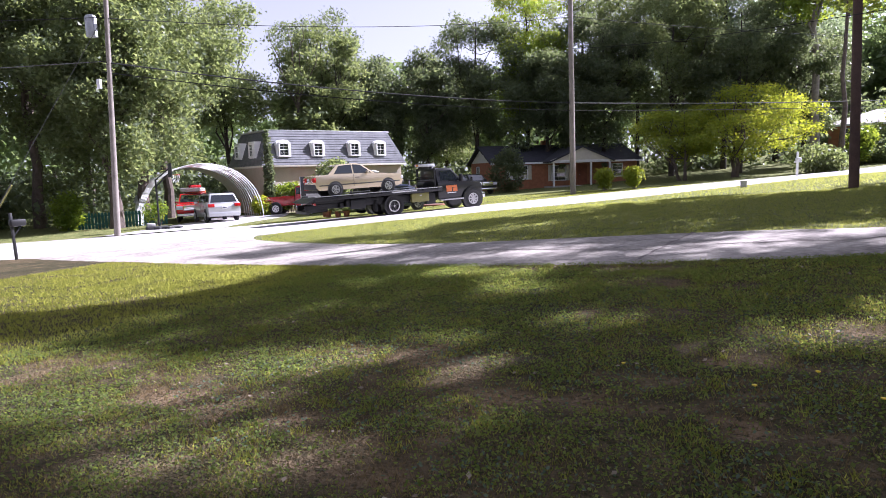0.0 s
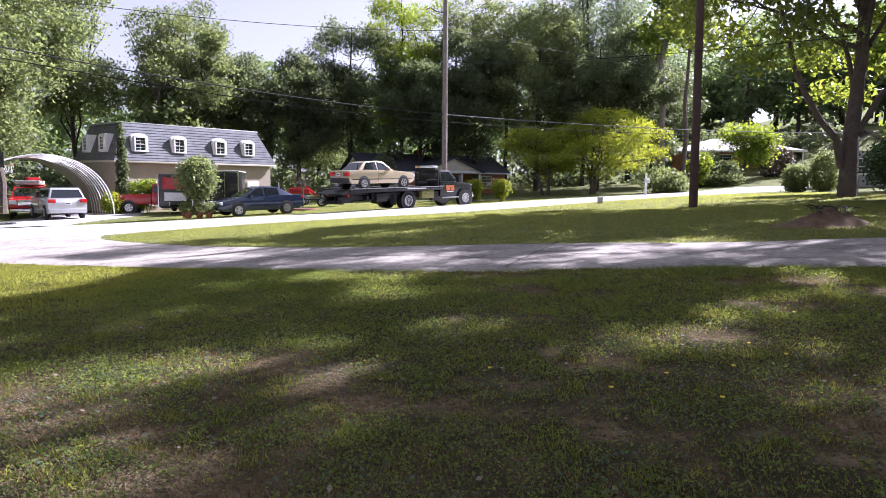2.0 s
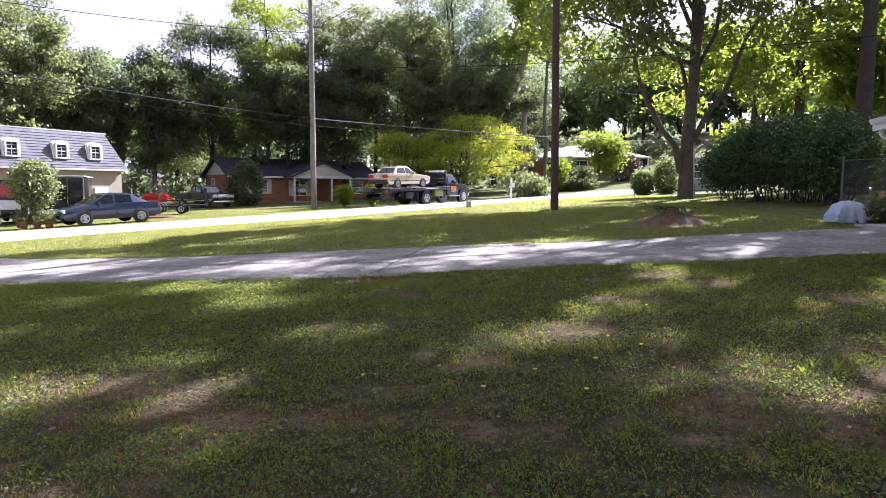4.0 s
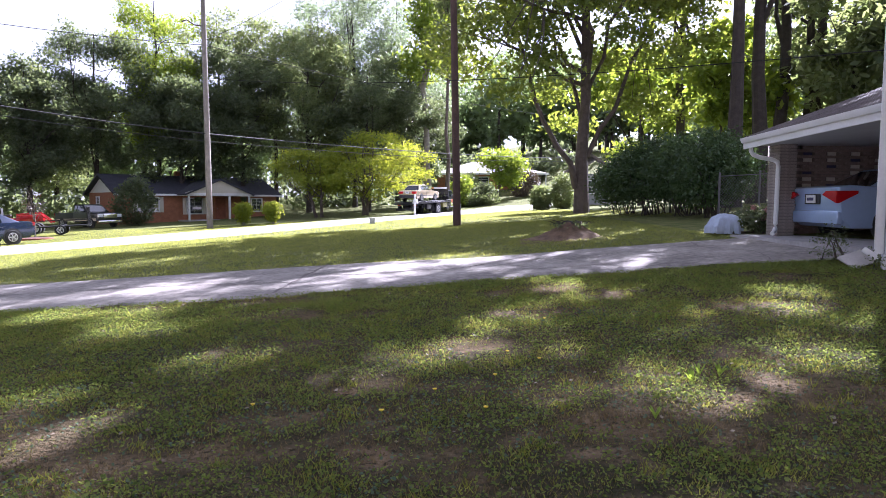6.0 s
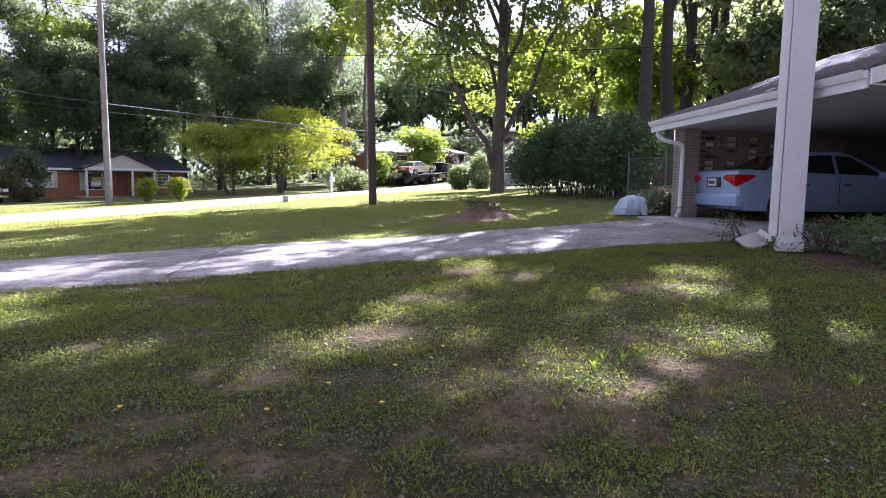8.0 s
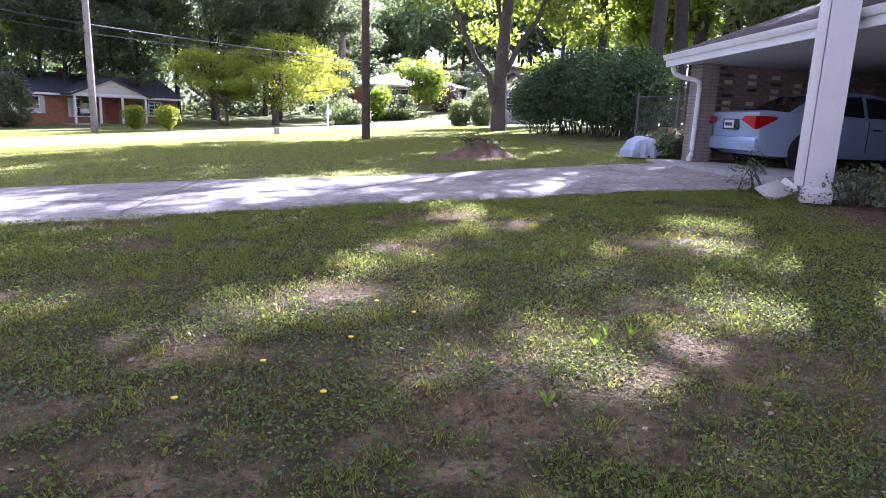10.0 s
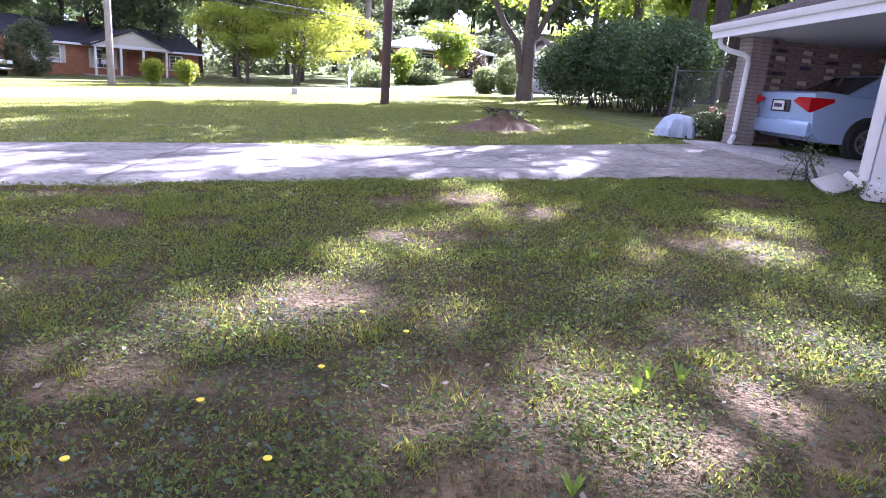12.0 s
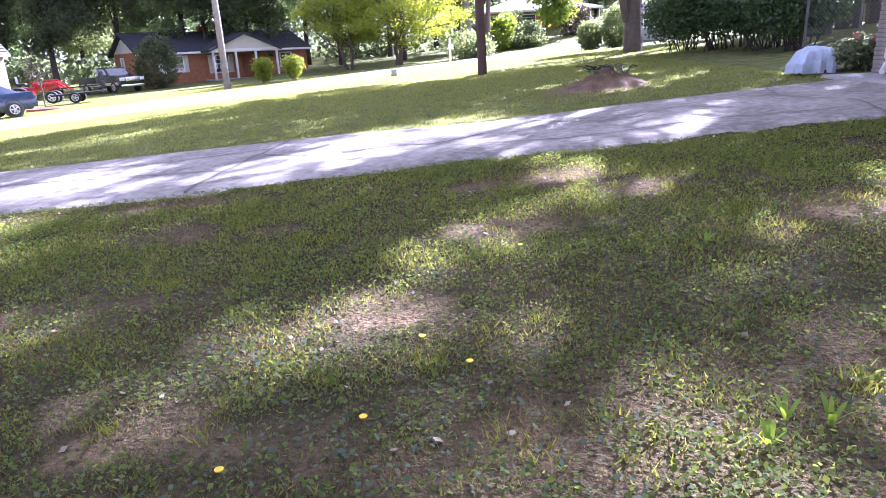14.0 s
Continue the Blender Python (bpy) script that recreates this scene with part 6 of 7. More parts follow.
# ---- the neighbour's yard ----
def hoop_frame():
    """Arched steel hoops of a tunnel-shaped carport, tarp on its far part."""
    mid, ax, half, h = Vector((-32.2, 31.3, 0)), Vector((-0.86, 0.51, 0)), 3.7, 3.7
    side = Vector((ax.y, -ax.x, 0))
    t = thing("hoop_shelter", pose(0, 0, 0), "arched white tube frame shelter with a grey tarp", "shelter")
    for k in range(9):
        c = mid + ax * (-1.6 + k * 0.62)
        z0 = gz(c.x, c.y)
        pts = [c + side * (half * math.cos(a)) + Vector((0, 0, z0 + h * math.sin(a) ** 0.85)) for a in (math.pi * i / 20 for i in range(21))]
        part("hoop", G().tube(pts, 0.03, 6), M["white_trim"], t)
    for a in (0.5, 1.05, math.pi / 2, 2.1, 2.64):
        p = [mid + ax * d + side * (half * math.cos(a)) + Vector((0, 0, gz(mid.x, mid.y) + h * math.sin(a) ** 0.85)) for d in (-1.6, 3.4)]
        part("purlin", G().tube(p, 0.025, 6), M["white_trim"], t)
    vs, fs = [], []
    for i in range(7):
        c = mid + ax * (2.6 + i * 0.6)
        for j in range(17):
            a = math.pi * (0.1 + 0.8 * j / 16)
            vs.append(c + side * (half * 0.985 * math.cos(a)) + Vector((0, 0, gz(c.x, c.y) + h * 0.985 * math.sin(a) ** 0.85 + 0.03 * math.sin(i * 2.1 + j))))
    for i in range(6):
        for j in range(16):
            o = i * 17 + j
            fs.append((o, o + 1, o + 18, o + 17))
    part("tarp", G().add(vs, fs), M["tarp_grey"], t, "weathered grey tarp")


hoop_frame()


def basketball_hoop(x, y):
    t = thing("basketball_hoop", pose(x, y, gz(x, y), 0, 0, 60), "portable basketball hoop with black pole", "basketball hoop")
    part("base", G().box(-0.2, 0, 0.1, 1.1, 0.75, 0.2, 0.06), M["plastic_dark"], t)
    part("weight", G().box(-0.5, 0.05, 0.28, 0.4, 0.4, 0.18, 0.06), M["tarp_grey"], t)
    part("pole", G().tube([(-0.1, 0, 0.15), (-0.1, 0, 2.7)], 0.05, 10), M["black_metal"], t)
    part("arm", G().tube([(-0.1, 0, 2.3), (0.6, 0, 3.0)], 0.035, 6).tube([(-0.1, 0, 2.65), (0.6, 0, 3.25)], 0.035, 6), M["black_metal"], t)
    part("backboard", G().box(0.65, 0, 3.15, 0.04, 1.1, 0.75, 0.01), M["plastic_dark"], t)
    ring = [(0.92 + 0.23 * math.cos(a), 0.23 * math.sin(a), 2.9) for a in (2 * math.pi * k / 16 for k in range(17))]
    part("rim", G().tube(ring, 0.012, 6), M["red_paint"], t)
    net = G()
    for k in range(10):
        a = 2 * math.pi * k / 10
        net.tube([(0.92 + 0.23 * math.cos(a), 0.23 * math.sin(a), 2.9), (0.92 + 0.13 * math.cos(a + 0.5), 0.13 * math.sin(a + 0.5), 2.5)], 0.008, 4)
    part("net", net, M["white_trim"], t)


basketball_hoop(-27.6, 24.6)
for k in range(4):
    tagged(part("sandbag", G().box(0, 0, 0.08, 0.5, 0.3, 0.16, 0.06), M["plastic_dark"], m=pose(-27.3 + 0.28 * k, 24.2 + 0.2 * k, gz(-27, 24.3), 0, 0, 40 * k)), "dark sandbag lying on the grass", "sandbag", "sandbags")


def green_fence():
    f = thing("picket_fence", pose(0, 0, 0), "low dark green picket fence under the trees", "fence")
    a, b = Vector((-37.2, 25.4, 0)), Vector((-33.0, 29.2, 0))
    me = mesh_of("picket", *(lambda q: (q.v, q.f))(G().prism([(-0.07, 0), (0.07, 0), (0.07, 0.95), (0, 1.05), (-0.07, 0.95)], -0.012, 0.012)), M["green_fence"])
    n = 30
    for k in range(n):
        p = a.lerp(b, k / (n - 1))
        part("picket", me, None, f, m=pose(p.x, p.y, gz(p.x, p.y) - 0.02, 0, 0, 42))
    part("rail", G().tube([a + Vector((0.02, 0, gz(a.x, a.y) + 0.3)), b + Vector((0.02, 0, gz(b.x, b.y) + 0.3))], 0.03, 4).tube([a + Vector((0.02, 0, gz(a.x, a.y) + 0.8)), b + Vector((0.02, 0, gz(b.x, b.y) + 0.8))], 0.03, 4), M["green_fence"], f)


green_fence()
shrub("young_shrub", -30.3, 26.2, [(0, 0, 0.9, 0.5, 0.5, 0.6), (0.4, 0.2, 1.2, 0.35, 0.35, 0.4)], 700, 0.08, M["leaf_fresh"], "thin yellow-green young shrub in the grass", 250, spread=0.15)
shrub("roadside_bush", -36.8, 25.2, [(0, 0, 1.2, 0.8, 0.8, 1.2)], 2500, 0.1, M["leaf_fresh"], "upright leafy bush beside the green fence", 251, spread=0.15)
# planted tree in tubs by the road
tr = shrub("potted_tree", -18.9, 28.6, [(0, 0, 2.1, 0.9, 0.9, 0.9), (0.1, 0, 1.6, 0.7, 0.7, 0.7), (-0.1, 0.2, 2.5, 0.6, 0.6, 0.6)], 5500, 0.075, M["leaf_mid"], "small round-headed green tree by the road", 252, stems=6, cat="tree", spread=0.14)
for k, (dx, dy) in enumerate([(0.4, -0.3), (-0.5, -0.2), (0.0, -0.6), (0.8, -0.1)]):
    p = thing("flower_pot", pose(-18.9 + dx, 28.5 + dy, gz(-18.5, 28.4) + 0.02), "terracotta flower pot with trailing plants", "flower pot", "flower pots")
    part("pot", G().lathe([(0.12, 0), (0.17, 0.25), (0.2, 0.26), (0.2, 0.32), (0.02, 0.3)], 14), M["terracotta"], p)
    part("foliage", quads_of("foliage", leaf_cloud(np.random.default_rng(300 + k), [(0, 0, 0.5, 0.32, 0.32, 0.3)], 500, 0.05, 6, 0.06), 4, M["leaf_mid"]), M["leaf_mid"], p)
sp = thing("sapling", pose(-17.3, 36.2, gz(-17.3, 36.2)), "bare young tree in a brick-edged mulch ring", "tree")
g = G().tube([(0, 0, 0), (0.03, 0, 0.9), (0, 0.03, 1.8)], [0.035, 0.028, 0.015], 6)
for k in range(10):
    a = k * 2.4
    g.tube([(0, 0, 0.8 + 0.1 * k), (0.35 * math.cos(a), 0.35 * math.sin(a), 1.4 + 0.12 * k), (0.5 * math.cos(a), 0.5 * math.sin(a), 1.8 + 0.12 * k)], [0.012, 0.009, 0.004], 5)
part("limb_work", g, M["bark"], sp)
part("foliage", quads_of("foliage", leaf_cloud(np.random.default_rng(7), [(0, 0, 1.9, 0.55, 0.55, 0.7)], 260, 0.05, 4, 0.08), 4, M["leaf_purple"]), M["leaf_purple"], sp)
part("mulch_ring", G().lathe([(0.75, 0), (0.7, 0.1), (0.3, 0.14), (0.02, 0.15)], 18), M["mulch"], sp)
part("ring_edge", G().lathe([(0.7, 0.0), (0.84, 0), (0.84, 0.1), (0.7, 0.1)], 18), M["brick_red"], sp)

# mailboxes and road furniture
mb = thing("mailbox", pose(2.7, 53.0, gz(2.7, 53), 0, 0, 20), "white wooden mailbox post with a white box", "mailbox")
part("post", G().box(0, 0, 0.8, 0.13, 0.13, 1.6, 0.015), M["white"], mb)
part("arm", G().box(0, -0.1, 1.02, 0.1, 1.1, 0.1, 0.01), M["white"], mb)
part("box", G().box(0, -0.2, 1.2, 0.24, 0.62, 0.24, 0.08), M["white"], mb)
part("finial", G().lathe([(0.09, 1.6), (0.09, 1.64), (0.02, 1.74)], 8), M["white"], mb)
mp = thing("mailbox", pose(-18.75, 12.5, gz(-18.75, 12.5)), "black metal mailbox post beside the road", "mailbox")
part("post", G().box(0, 0, 0.7, 0.07, 0.07, 1.45, 0.01, 0, 0, -3), M["black_metal"], mp)
part("box", G().box(0.02, 0.15, 1.12, 0.2, 0.45, 0.22, 0.06), M["black_metal"], mp)
part("bracket", G().tube([(0, 0, 0.7), (0, 0.25, 1.0)], 0.02, 6), M["black_metal"], mp)
mk = thing("utility_marker", pose(0.3, 33.4, gz(0.3, 33.4) + 0.0), "small grey utility marker box in the verge", "utility box")
part("box", G().box(0, 0, 0.13, 0.26, 0.2, 0.28, 0.02), M["galv"], mk)
part("lid", G().box(0, 0, 0.28, 0.3, 0.24, 0.04, 0.01), M["steel"], mk)


# ---- the own yard ----
def dirt_mound(x, y):
    rng = np.random.default_rng(9)
    t = thing("dirt_mound", pose(x, y, gz(x, y) - 0.02), "mound of reddish earth with dead branches", "mound")
    vs, fs = [(0, 0, 0.42)], []
    n, rings = 36, 9
    for r in range(1, rings + 1):
        for k in range(n):
            a = 2 * math.pi * k / n
            f = r / rings
            R = f * (1.0 + 0.2 * noise.noise((math.cos(a) * 2, math.sin(a) * 2, 4)))
            z = 0.30 * math.exp(-(f * 2.1) ** 2) + 0.07 * (1 - f) + (0.1 * noise.noise((R * math.cos(a) * 4, R * math.sin(a) * 4, 2)) + 0.07 * noise.noise((R * math.cos(a) * 11, R * math.sin(a) * 11, 8))) * (1 - f) - 0.05 * f
            vs.append((R * 1.3 * math.cos(a), R * 0.95 * math.sin(a), z))
    fs += [(0, 1 + k, 1 + (k + 1) % n) for k in range(n)]
    for r in range(rings - 1):
        for k in range(n):
            o, p = 1 + r * n + k, 1 + r * n + (k + 1) % n
            fs.append((o, o + n, p + n, p))
    part("earth", G().add(vs, fs), M["soil"], t)
    g = G()
    for k in range(26):
        a, b = rng.random() * 6.28, rng.random() * 6.28
        p = Vector((0.45 * math.cos(a) * rng.random(), 0.4 * math.sin(a) * rng.random(), 0.36))
        g.tube([p, p + Vector((0.12 * math.cos(b), 0.12 * math.sin(b), 0.06)), p + Vector((0.28 * math.cos(b), 0.28 * math.sin(b), 0.12 * rng.random() - 0.02))], [0.014, 0.01, 0.004], 5)
    part("brushwood", g, M["bark_dark"], t)
    part("dead_leaves", quads_of("dead_leaves", leaf_cloud(rng, [(0, 0, 0.33, 0.45, 0.4, 0.08)], 220, 0.035, 5, 0.05), 4, M["leaf_dark"]), M["leaf_dark"], t)


dirt_mound(5.95, 17.4)


def tarp_bundle(x, y, k0):
    """Something covered by a light blue tarp, in folds."""
    t = thing("tarp_bundle", pose(x, y, gz(x, y) + 0.01) @ Matrix.Scale(k0, 4), "bundle covered with a light blue plastic tarp", "tarp")
    n, rings = 40, 12
    vs, fs = [(0, 0, 0.66)], []
    for r in range(1, rings + 1):
        f = r / rings
        for k in range(n):
            a = 2 * math.pi * k / n
            fold = 1 + (0.16 * math.sin(5 * a + 1) + 0.10 * math.sin(11 * a + 2)) * f
            R = 0.5 * math.sin(min(f * 1.25, 1.0) * math.pi / 2) * fold * (1.12 if math.cos(a) < 0 and f > 0.8 else 1)
            z = 0.66 * math.cos(f * math.pi / 2) ** 0.8 + 0.05 * noise.noise((R * math.cos(a) * 9, R * math.sin(a) * 9, f * 6))
            vs.append((R * 1.05 * math.cos(a), R * 0.85 * math.sin(a), max(z, 0.0)))
    fs += [(0, 1 + k, 1 + (k + 1) % n) for k in range(n)]
    for r in range(rings - 1):
        for k in range(n):
            o, p = 1 + r * n + k, 1 + r * n + (k + 1) % n
            fs.append((o, o + n, p + n, p))
    part("tarp", G().add(vs, fs), M["tarp_blue"], t)
    part("pallet", G().box(0.45, -0.1, 0.04, 1.2, 0.5, 0.06, 0.01).box(0.45, -0.35, 0.04, 1.2, 0.12, 0.08, 0.01), M["bark"], t)


tarp_bundle(9.2, 16.1, 0.68)
shrub("hydrangea", 9.75, 15.75, [(0, 0, 0.32, 0.32, 0.3, 0.3), (0.28, -0.1, 0.3, 0.26, 0.26, 0.26)], 1200, 0.05, M["leaf_dark"], "hydrangea bush with faded pink blossom heads", 260, spread=0.07)
for k, (dx, dy, dz) in enumerate([(-0.2, -0.1, 0.75), (0.1, -0.3, 0.68), (0.45, -0.2, 0.6), (0.0, -0.35, 0.45), (0.3, -0.3, 0.8)]):
    hb = tagged(part("hydrangea_blossom", quads_of("blossom", leaf_cloud(np.random.default_rng(270 + k), [(0, 0, 0, 0.06, 0.06, 0.05)], 90, 0.025, 4, 0.015), 4, M["blossom"]), M["blossom"], m=pose(9.75 + dx * 0.7, 15.75 + dy * 0.75, gz(9.7, 15.7) + dz * 0.78)), "dusty pink hydrangea blossom head", "blossom", "hydrangea blossoms")


def chain_fence():
    f = thing("chain_link_fence", pose(0, 0, 0), "grey chain-link fence beside the carport", "fence")
    P = [Vector((10.9, 19.8, 0)), Vector((11.8, 19.3, 0)), Vector((12.8, 18.6, 0))]
    for p in P:
        z = gz(p.x, p.y)
        part("post", G().tube([(p.x, p.y, z - 0.1), (p.x, p.y, z + 1.35)], 0.03, 8), M["fence_steel"], f)
        part("post_cap", G().lathe([(0.035, 0), (0.03, 0.03), (0.005, 0.045)], 8, at=(p.x, p.y, z + 1.35)), M["fence_steel"], f)
    g = G()
    for a, b in zip(P, P[1:]):
        za = gz(a.x, a.y)
        for dz in (0.05, 1.28):
            part("rail", G().tube([a + Vector((0, 0, za + dz)), b + Vector((0, 0, gz(b.x, b.y) + dz))], 0.018, 6), M["fence_steel"], f)
        d = b - a
        for k in range(-14, 15):
            t0, t1 = k / 14, k / 14 + 0.85
            for q in (1, -1):
                s0, s1 = max(t0, 0), min(t1, 1)
                if s0 < s1:
                    h0, h1 = (s0 - t0) / 0.85 * 1.2, (s1 - t0) / 0.85 * 1.2
                    if q < 0:
                        h0, h1 = 1.2 - h0, 1.2 - h1
                    g.tube([a + d * s0 + Vector((0, 0, za + 0.06 + h0)), a + d * s1 + Vector((0, 0, za + 0.06 + h1))], 0.004, 3, False)
    tagged(part("mesh", g, M["fence_steel"], f), kind="stuff")


chain_fence()

# planting bed at the column
n = 28
g = G()
vs = [(9.0, 8.9, 0)] + [(9.0 + (1.5 + 0.15 * math.sin(3 * a)) * math.cos(a), 8.6 + 2.2 * math.sin(a), 0) for a in (2 * math.pi * k / n for k in range(n))]
vs = [(x, y, gz(x, y) + (0.09 if k == 0 else 0.0)) for k, (x, y, _) in enumerate(vs)]
g.add(vs, [(0, 1 + k, 1 + (k + 1) % n) for k in range(n)])
structure("planting_bed", g, M["mulch"], "dark red mulch planting bed by the porch", "planting bed")
for k, (x, y, r, h, lf, s) in enumerate([(8.2, 11.1, 0.26, 0.6, "leaf_dark", 0.03), (8.75, 9.75, 0.5, 0.55, "leaf_dark", 0.04), (8.9, 9.2, 0.5, 0.6, "leaf_mid", 0.04), (8.6, 8.7, 0.42, 0.5, "leaf_dark", 0.04), (9.3, 8.5, 0.45, 0.6, "leaf_mid", 0.045), (8.35, 10.1, 0.26, 0.36, "leaf_dark", 0.03)]):
    h, r = h * 0.85, r * 0.85
    shrub("rose_bush", x, y, [(0, 0, h * 0.6, r, r, h * 0.5), (0.15, 0.1, h * 0.9, r * 0.6, r * 0.6, h * 0.35)], 1300 if r > 0.3 else 500, s * 0.62, M[lf], "thin leafy rose bush in the mulch bed", 280 + k, stems=11 if r > 0.3 else 5, group="rose bushes", spread=0.06, shell=0.3)
tagged(part("paving_board", G().box(0, 0, 0, 0.42, 0.3, 0.03, 0.006), M["board"], m=pose(8.33, 10.68, gz(8.33, 10.68) + 0.1, 30, -14, 12)), "pale board leaning in the planting bed", "board")
st = thing("patio_chair", pose(11.6, 10.2, FLOOR, 0, 0, 30), "dark metal patio chair on the carport floor", "chair")
for dx in (-0.25, 0.25):
    for dy in (-0.25, 0.25):
        part("leg", G().tube([(dx, dy, 0), (dx, dy, 0.42)], 0.015, 6), M["black_metal"], st)
    part("arm", G().tube([(dx, -0.25, 0.42), (dx, -0.25, 0.66), (dx, 0.25, 0.66), (dx, 0.28, 0.9)], 0.015, 6), M["black_metal"], st)
part("seat", G().box(0, 0, 0.43, 0.54, 0.54, 0.03, 0.01), M["black_metal"], st)
part("backrest", G().box(0, 0.28, 0.72, 0.52, 0.03, 0.4, 0.01), M["black_metal"], st)


# cracks in the driveway
def crack(pts, w):
    vs, fs = [], []
    P = spline([(*p, 0) for p in pts], 8)
    for i, p in enumerate(P):
        d = (P[min(i + 1, len(P) - 1)] - P[max(i - 1, 0)]).normalized()
        s = Vector((-d.y, d.x, 0)) * w * (0.6 + 0.9 * abs(noise.noise(p * 2.3)))
        j = Vector((noise.noise(p * 3) * 0.06, noise.noise(p * 3 + Vector((9, 0, 0))) * 0.06, 0))
        for q in (p - s + j, p + s + j):
            vs.append((q.x, q.y, gz(q.x, q.y) + 0.041))
    for i in range(len(P) - 1):
        fs.append((2 * i, 2 * i + 1, 2 * i + 3, 2 * i + 2))
    structure("driveway_crack", G().add(vs, fs), M["mortar"], "dark weathered crack across the driveway", "crack")


crack([(0.05, 11.0), (0.15, 12.0), (0.3, 13.2), (0.45, 14.2)], 0.035)
crack([(0.3, 13.0), (1.2, 12.5), (1.9, 12.9), (2.6, 12.5), (3.3, 12.9)], 0.022)
crack([(-6.0, 11.4), (-4.5, 12.2), (-2.5, 12.4), (0.1, 12.0)], 0.02)
crack([(4.0, 13.6), (5.0, 12.9), (5.9, 13.5), (6.6, 13.0)], 0.013)
crack([(7.6, 11.6), (7.9, 12.6), (7.5, 13.6), (7.7, 14.7)], 0.012)
crack([(-8.0, 13.6), (-10.5, 14.2), (-13, 14.0)], 0.03)
# a dark pothole, drawn as a short wide crack
crack([(1.5, 12.5), (1.9, 12.62), (2.3, 12.6)], 0.07)
crack([(3.4, 12.1), (4.6, 12.0), (5.8, 12.3), (7.4, 12.2)], 0.016)
crack([(-2.4, 13.3), (-1.2, 13.1), (0.35, 13.4)], 0.022)
crack([(-4.6, 11.0), (-4.4, 12.6), (-4.5, 13.9)], 0.015)


# ---- grass and small growth ----
def outside_paving(x, y):
    return np.array([not inside_strip(a, b, DRIVE_NEAR, DRIVE_FAR) and not inside_strip(a, b, ROAD_NEAR, ROAD_FAR) for a, b in zip(x, y)])


def blades(name, n, region, h, w, seed, material, label, keep=None, tufts=0.0):
    """Upright blades of three corners each; region: (x0, x1, y0, y1)."""
    rng = np.random.default_rng(seed)
    x, y = rng.uniform(region[0], region[1], n), rng.uniform(region[2], region[3], n)
    if tufts:
        m = max(1, int(n / tufts))
        cx, cy = rng.uniform(region[0], region[1], m), rng.uniform(region[2], region[3], m)
        k = rng.integers(0, m, n)
        x, y = cx[k] + rng.normal(size=n) * 0.045, cy[k] + rng.normal(size=n) * 0.045
    ok = rng.random(n) < 1.0
    if keep:
        ok &= keep(x, y, rng)
    x, y = x[ok], y[ok]
    ok = outside_paving(x, y)
    x, y = x[ok], y[ok]
    k = len(x)
    z = gz_all(x, y) - 0.01
    a = rng.random(k) * 2 * math.pi
    hh = h * (0.45 + 0.9 * rng.random(k))
    ww = w * (0.6 + 0.7 * rng.random(k))
    lean = hh * (0.25 + 0.7 * rng.random(k))
    b = rng.random(k) * 2 * math.pi
    base = np.stack([x, y, z], 1)
    s = np.stack([np.cos(a) * ww, np.sin(a) * ww, np.zeros(k)], 1)
    tip = base + np.stack([np.cos(b) * lean, np.sin(b) * lean, hh], 1)
    me = quads_of(name, np.stack([base - s, base + s, tip], 1), 3, material)
    return tagged(new(name, me), label, "grass", kind="stuff")


def lush(x, y, rng):
    return rng.random(len(x)) > 1.7 * bare(x, y) + 0.05


def dry(x, y, rng):
    return rng.random(len(x)) < 0.5 + 0.5 * bare(x, y)


blades("lawn_grass", 140000, (-4.5, 8.0, 3.4, 8.2), 0.03, 0.0042, 1, M["grass"], "short green lawn grass", lush)
blades("lawn_grass", 150000, (-9, 9, 8.2, 11.8), 0.036, 0.006, 2, M["grass"], "short green lawn grass", lush)
blades("lawn_grass", 80000, (-13, -4.5, 4.5, 11.8), 0.05, 0.008, 3, M["grass"], "short green lawn grass", None)
blades("dry_grass", 300000, (-4.5, 8.5, 3.4, 11.4), 0.032, 0.004, 4, M["grass_dry"], "dry straw-coloured grass", dry)
blades("verge_grass", 150000, (-14, 9, 13.9, 26), 0.045, 0.009, 5, M["grass_verge"], "green grass of the verge", None)
blades("verge_grass", 80000, (-22, 12, 24, 48), 0.05, 0.016, 6, M["grass_verge"], "green grass of the verge", None)
blades("grass_tufts", 12000, (-4, 8, 3.8, 11), 0.055, 0.005, 7, M["grass"], "bright green taller grass tufts", None, 45)


def ground_leaves(name, n, region, size, seed, material, label, keep=None, patch=0.0, lift=0.012, tilt=0.35):
    rng = np.random.default_rng(seed)
    x, y = rng.uniform(region[0], region[1], n), rng.uniform(region[2], region[3], n)
    if patch:
        m = max(1, int(n / patch))
        cx, cy = rng.uniform(region[0], region[1], m), rng.uniform(region[2], region[3], m)
        k = rng.integers(0, m, n)
        x, y = cx[k] + rng.normal(size=n) * 0.2, cy[k] + rng.normal(size=n) * 0.16
    if keep:
        ok = keep(x, y, rng)
        x, y = x[ok], y[ok]
    ok = outside_paving(x, y)
    x, y = x[ok], y[ok]
    k = len(x)
    c = np.stack([x, y, gz_all(x, y) + lift + rng.random(k) * lift], 1)
    nrm = np.stack([rng.normal(size=k) * tilt, rng.normal(size=k) * tilt, np.ones(k)], 1)
    nrm /= np.linalg.norm(nrm, axis=1, keepdims=True)
    a = np.cross(nrm, rng.normal(size=(k, 3)))
    a /= np.linalg.norm(a, axis=1, keepdims=True)
    b = np.cross(nrm, a)
    s = size * (0.6 + 0.8 * rng.random((k, 1)))
    return tagged(new(name, quads_of(name, np.stack([c - a * s, c + b * s * 0.7, c + a * s, c - b * s * 0.7], 1), 4, material)), label, "ground cover", kind="stuff")


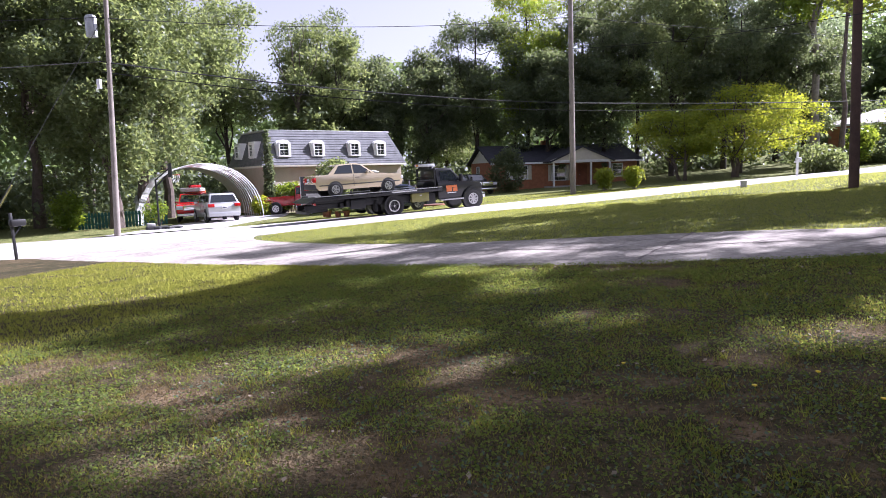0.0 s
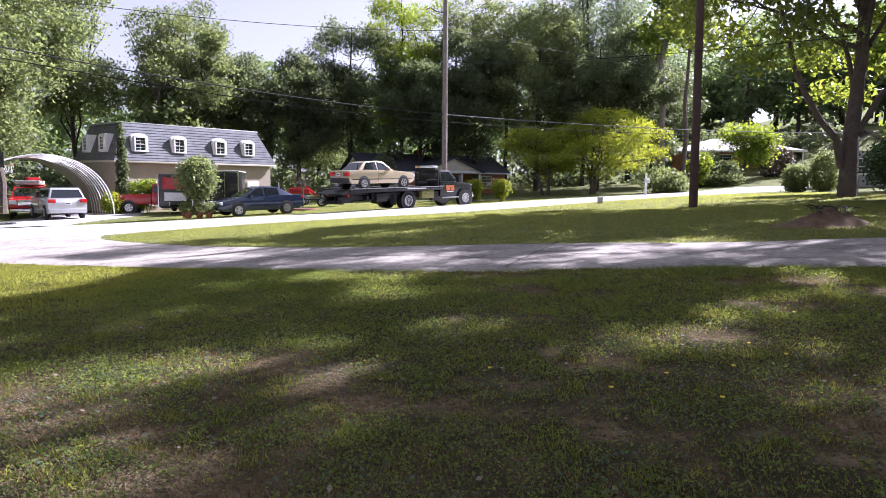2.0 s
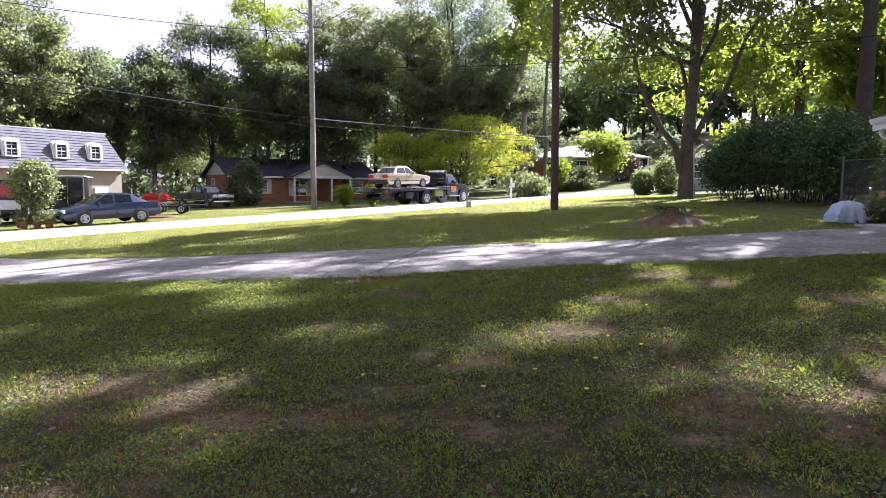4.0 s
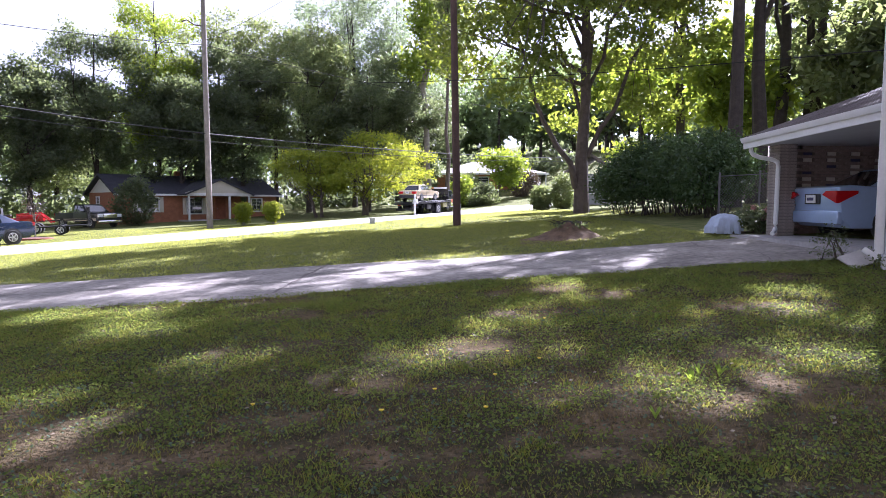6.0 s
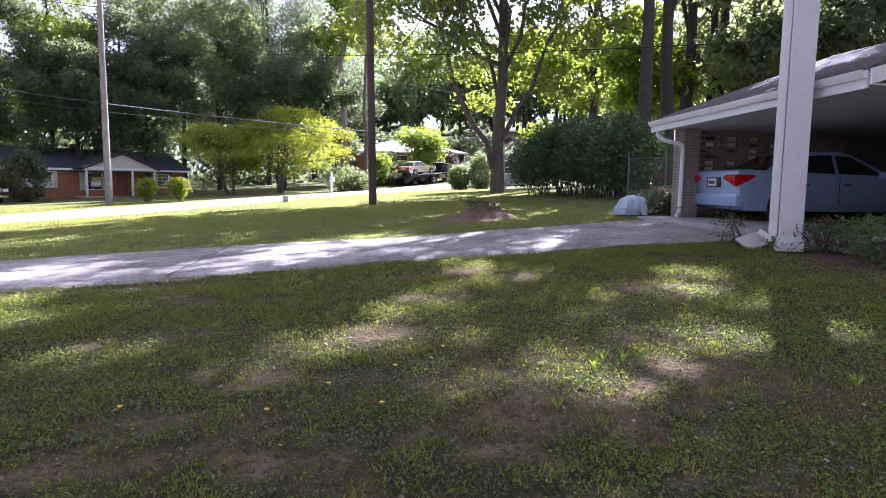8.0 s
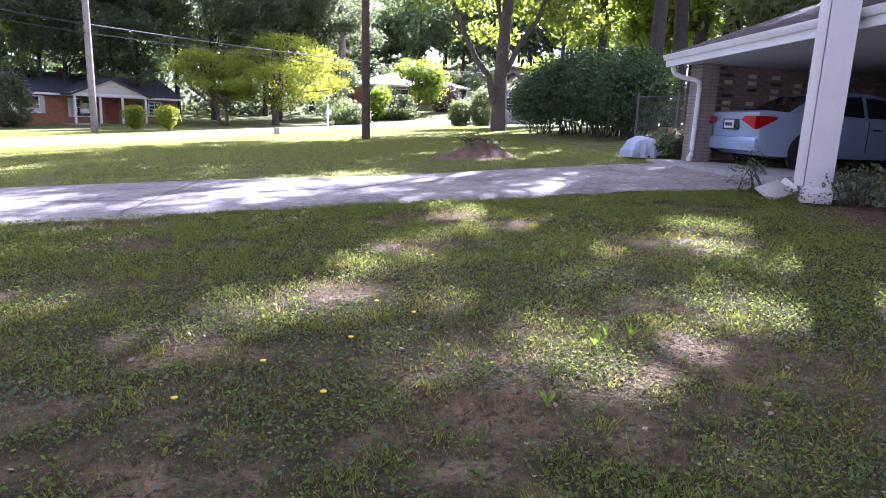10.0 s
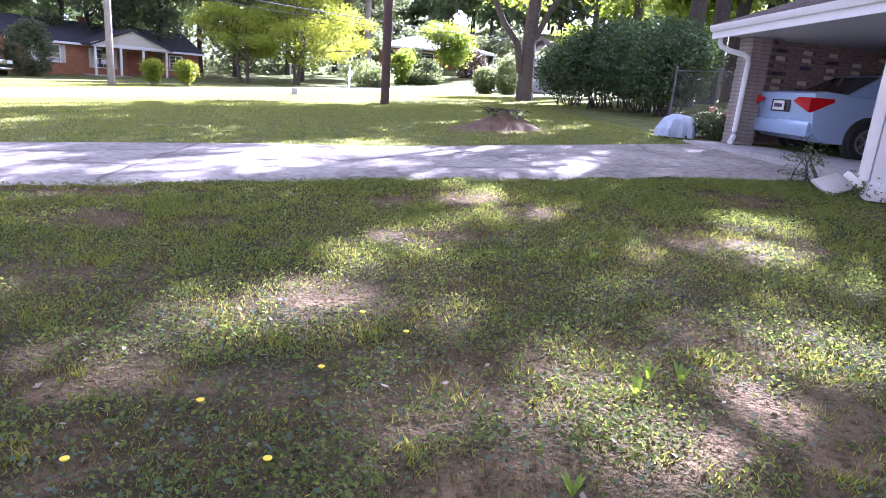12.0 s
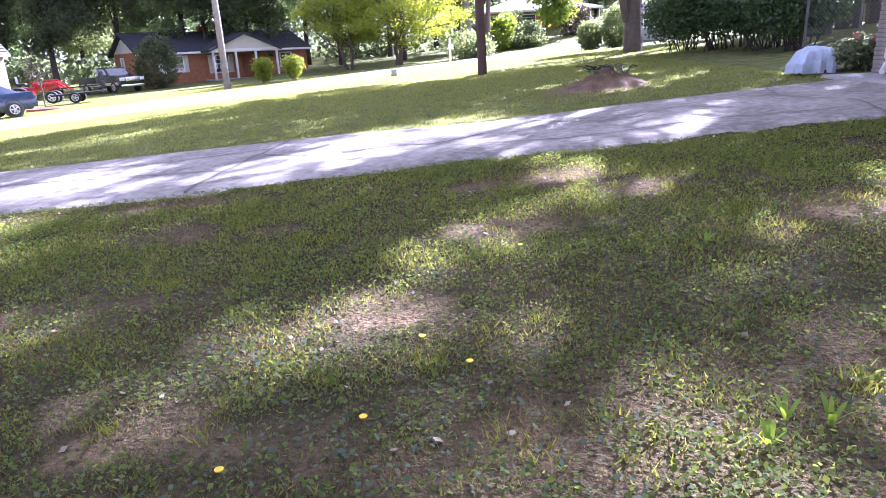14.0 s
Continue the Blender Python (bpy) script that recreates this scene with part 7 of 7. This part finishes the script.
ground_leaves("clover", 240000, (-5, 8.5, 3.4, 11.4), 0.0105, 21, M["clover"], "low clover leaves among the grass", lush, 42, 0.026, 0.7)
ground_leaves("clover", 30000, (-4, 8.5, 3.4, 11.4), 0.012, 24, M["clover"], "low clover leaves over the thin earth", None, 60, 0.02, 0.5)
ground_leaves("broad_weeds", 9000, (-2, 7, 4.2, 9), 0.012, 22, M["weed"], "pale green broad-leaved weeds", None, 40, 0.02, 0.6)
ground_leaves("leaf_litter", 1200, (-4, 9, 3.6, 15), 0.018, 23, M["litter"], "small dry fallen leaves and petals", None)


def dandelion(x, y):
    d = thing("dandelion", pose(x, y, gz(x, y)), "small yellow dandelion flower in the lawn", "flower", "dandelions")
    part("stem", G().tube([(0, 0, 0), (0.006, 0, 0.06)], 0.002, 5), M["clover"], d)
    part("petals", G().lathe([(0.004, 0.055), (0.014, 0.062), (0.016, 0.067), (0.004, 0.07)], 10), M["petal"], d)


for x, y in [(2.74, 7.16), (2.55, 6.55), (2.1, 6.3), (1.75, 5.95), (2.95, 6.9), (3.3, 8.3), (0.9, 6.2), (2.4, 5.9)]:
    dandelion(x, y)


def plantain(x, y, k):
    rng = np.random.default_rng(400 + k)
    p = thing("broadleaf_weed", pose(x, y, gz(x, y)), "upright bright green broad-leaved weed", "weed", "broad-leaved weeds")
    for j in range(7):
        a = rng.random() * 6.28
        ln, w = 0.09 + 0.05 * rng.random(), 0.009
        d, s = Vector((math.cos(a), math.sin(a), 0)), Vector((-math.sin(a), math.cos(a), 0))
        u = 0.35 + 0.3 * rng.random()
        pts = [d * (ln * t * u) + Vector((0, 0, ln * (t - 0.35 * t * t))) for t in (0, 0.35, 0.7, 1)]
        ws = [0.3 * w, w, 0.9 * w, 0.05 * w]
        vs = [q + s * e * v for q, v in zip(pts, ws) for e in (-1, 1)]
        part("leaf", G().add(vs, [(0, 1, 3, 2), (2, 3, 5, 4), (4, 5, 7, 6)]), M["weed_lime"], p)


for k, (x, y) in enumerate([(4.02, 6.44), (4.15, 6.4), (3.9, 6.3), (5.3, 5.6), (3.4, 5.7), (4.4, 8.2)]):
    plantain(x, y, k)


# ---- what moves ----
TRACK = [(0.0, -12.9, 28.5), (0.8, -11.4, 30.8), (1.5, -9.85, 33.2), (2.3, -7.7, 36.9), (3.0, -5.5, 40.3), (4.2, -1.2, 47.2), (5.3, 3.3, 54.8), (6.5, 7.75, 62.6), (7.5, 12.8, 69.3), (8.5, 18.5, 74.0), (10.0, 29, 80.0), (12.0, 45, 86), (14.0, 62, 92)]


def track_at(t):
    ts = [r[0] for r in TRACK]
    i = max(0, min(len(ts) - 2, sum(1 for s in ts if s <= t) - 1))
    def tan(k):
        a, b = TRACK[max(k - 1, 0)], TRACK[min(k + 1, len(TRACK) - 1)]
        return Vector(((b[1] - a[1]) / (b[0] - a[0]), (b[2] - a[2]) / (b[0] - a[0])))
    d = ts[i + 1] - ts[i]
    u = (t - ts[i]) / d
    p, q = Vector(TRACK[i][1:]), Vector(TRACK[i + 1][1:])
    return ((2 * u ** 3 - 3 * u * u + 1) * p + (u ** 3 - 2 * u * u + u) * d * tan(i) + (-2 * u ** 3 + 3 * u * u) * q + (u ** 3 - u * u) * d * tan(i + 1))


def truck_pose(t):
    p, q = track_at(max(t - 0.05, 0)), track_at(min(t + 0.05, 14))
    h = (q - p).normalized()
    c = track_at(t) + Vector((-h.y, h.x)) * 1.0
    return on_ground(c.x, c.y, math.degrees(math.atan2(h.y, h.x)), 0.06)


def motions():
    """The tow truck drives up the road with the coupe on its bed."""
    times = [k * 0.25 for k in range(57)]
    walk(truck, [(t, truck_pose(t)) for t in times])
    walk(coupe, [(t, truck_pose(t) @ pose(-3.62, 0, 1.1)) for t in times])
    steps = [k / 15 for k in range(211)]
    gone, last = [], None
    d = 0.0
    for t in steps:
        p = track_at(min(t, 14))
        d += (p - last).length if last else 0.0
        last = p
        gone.append(d)
    for w in truck_wheels:
        x, y, z = w.location
        walk(w, [(t, pose(x, y, z, 0, math.degrees(s / 0.44), 0)) for t, s in zip(steps, gone)])


motions()
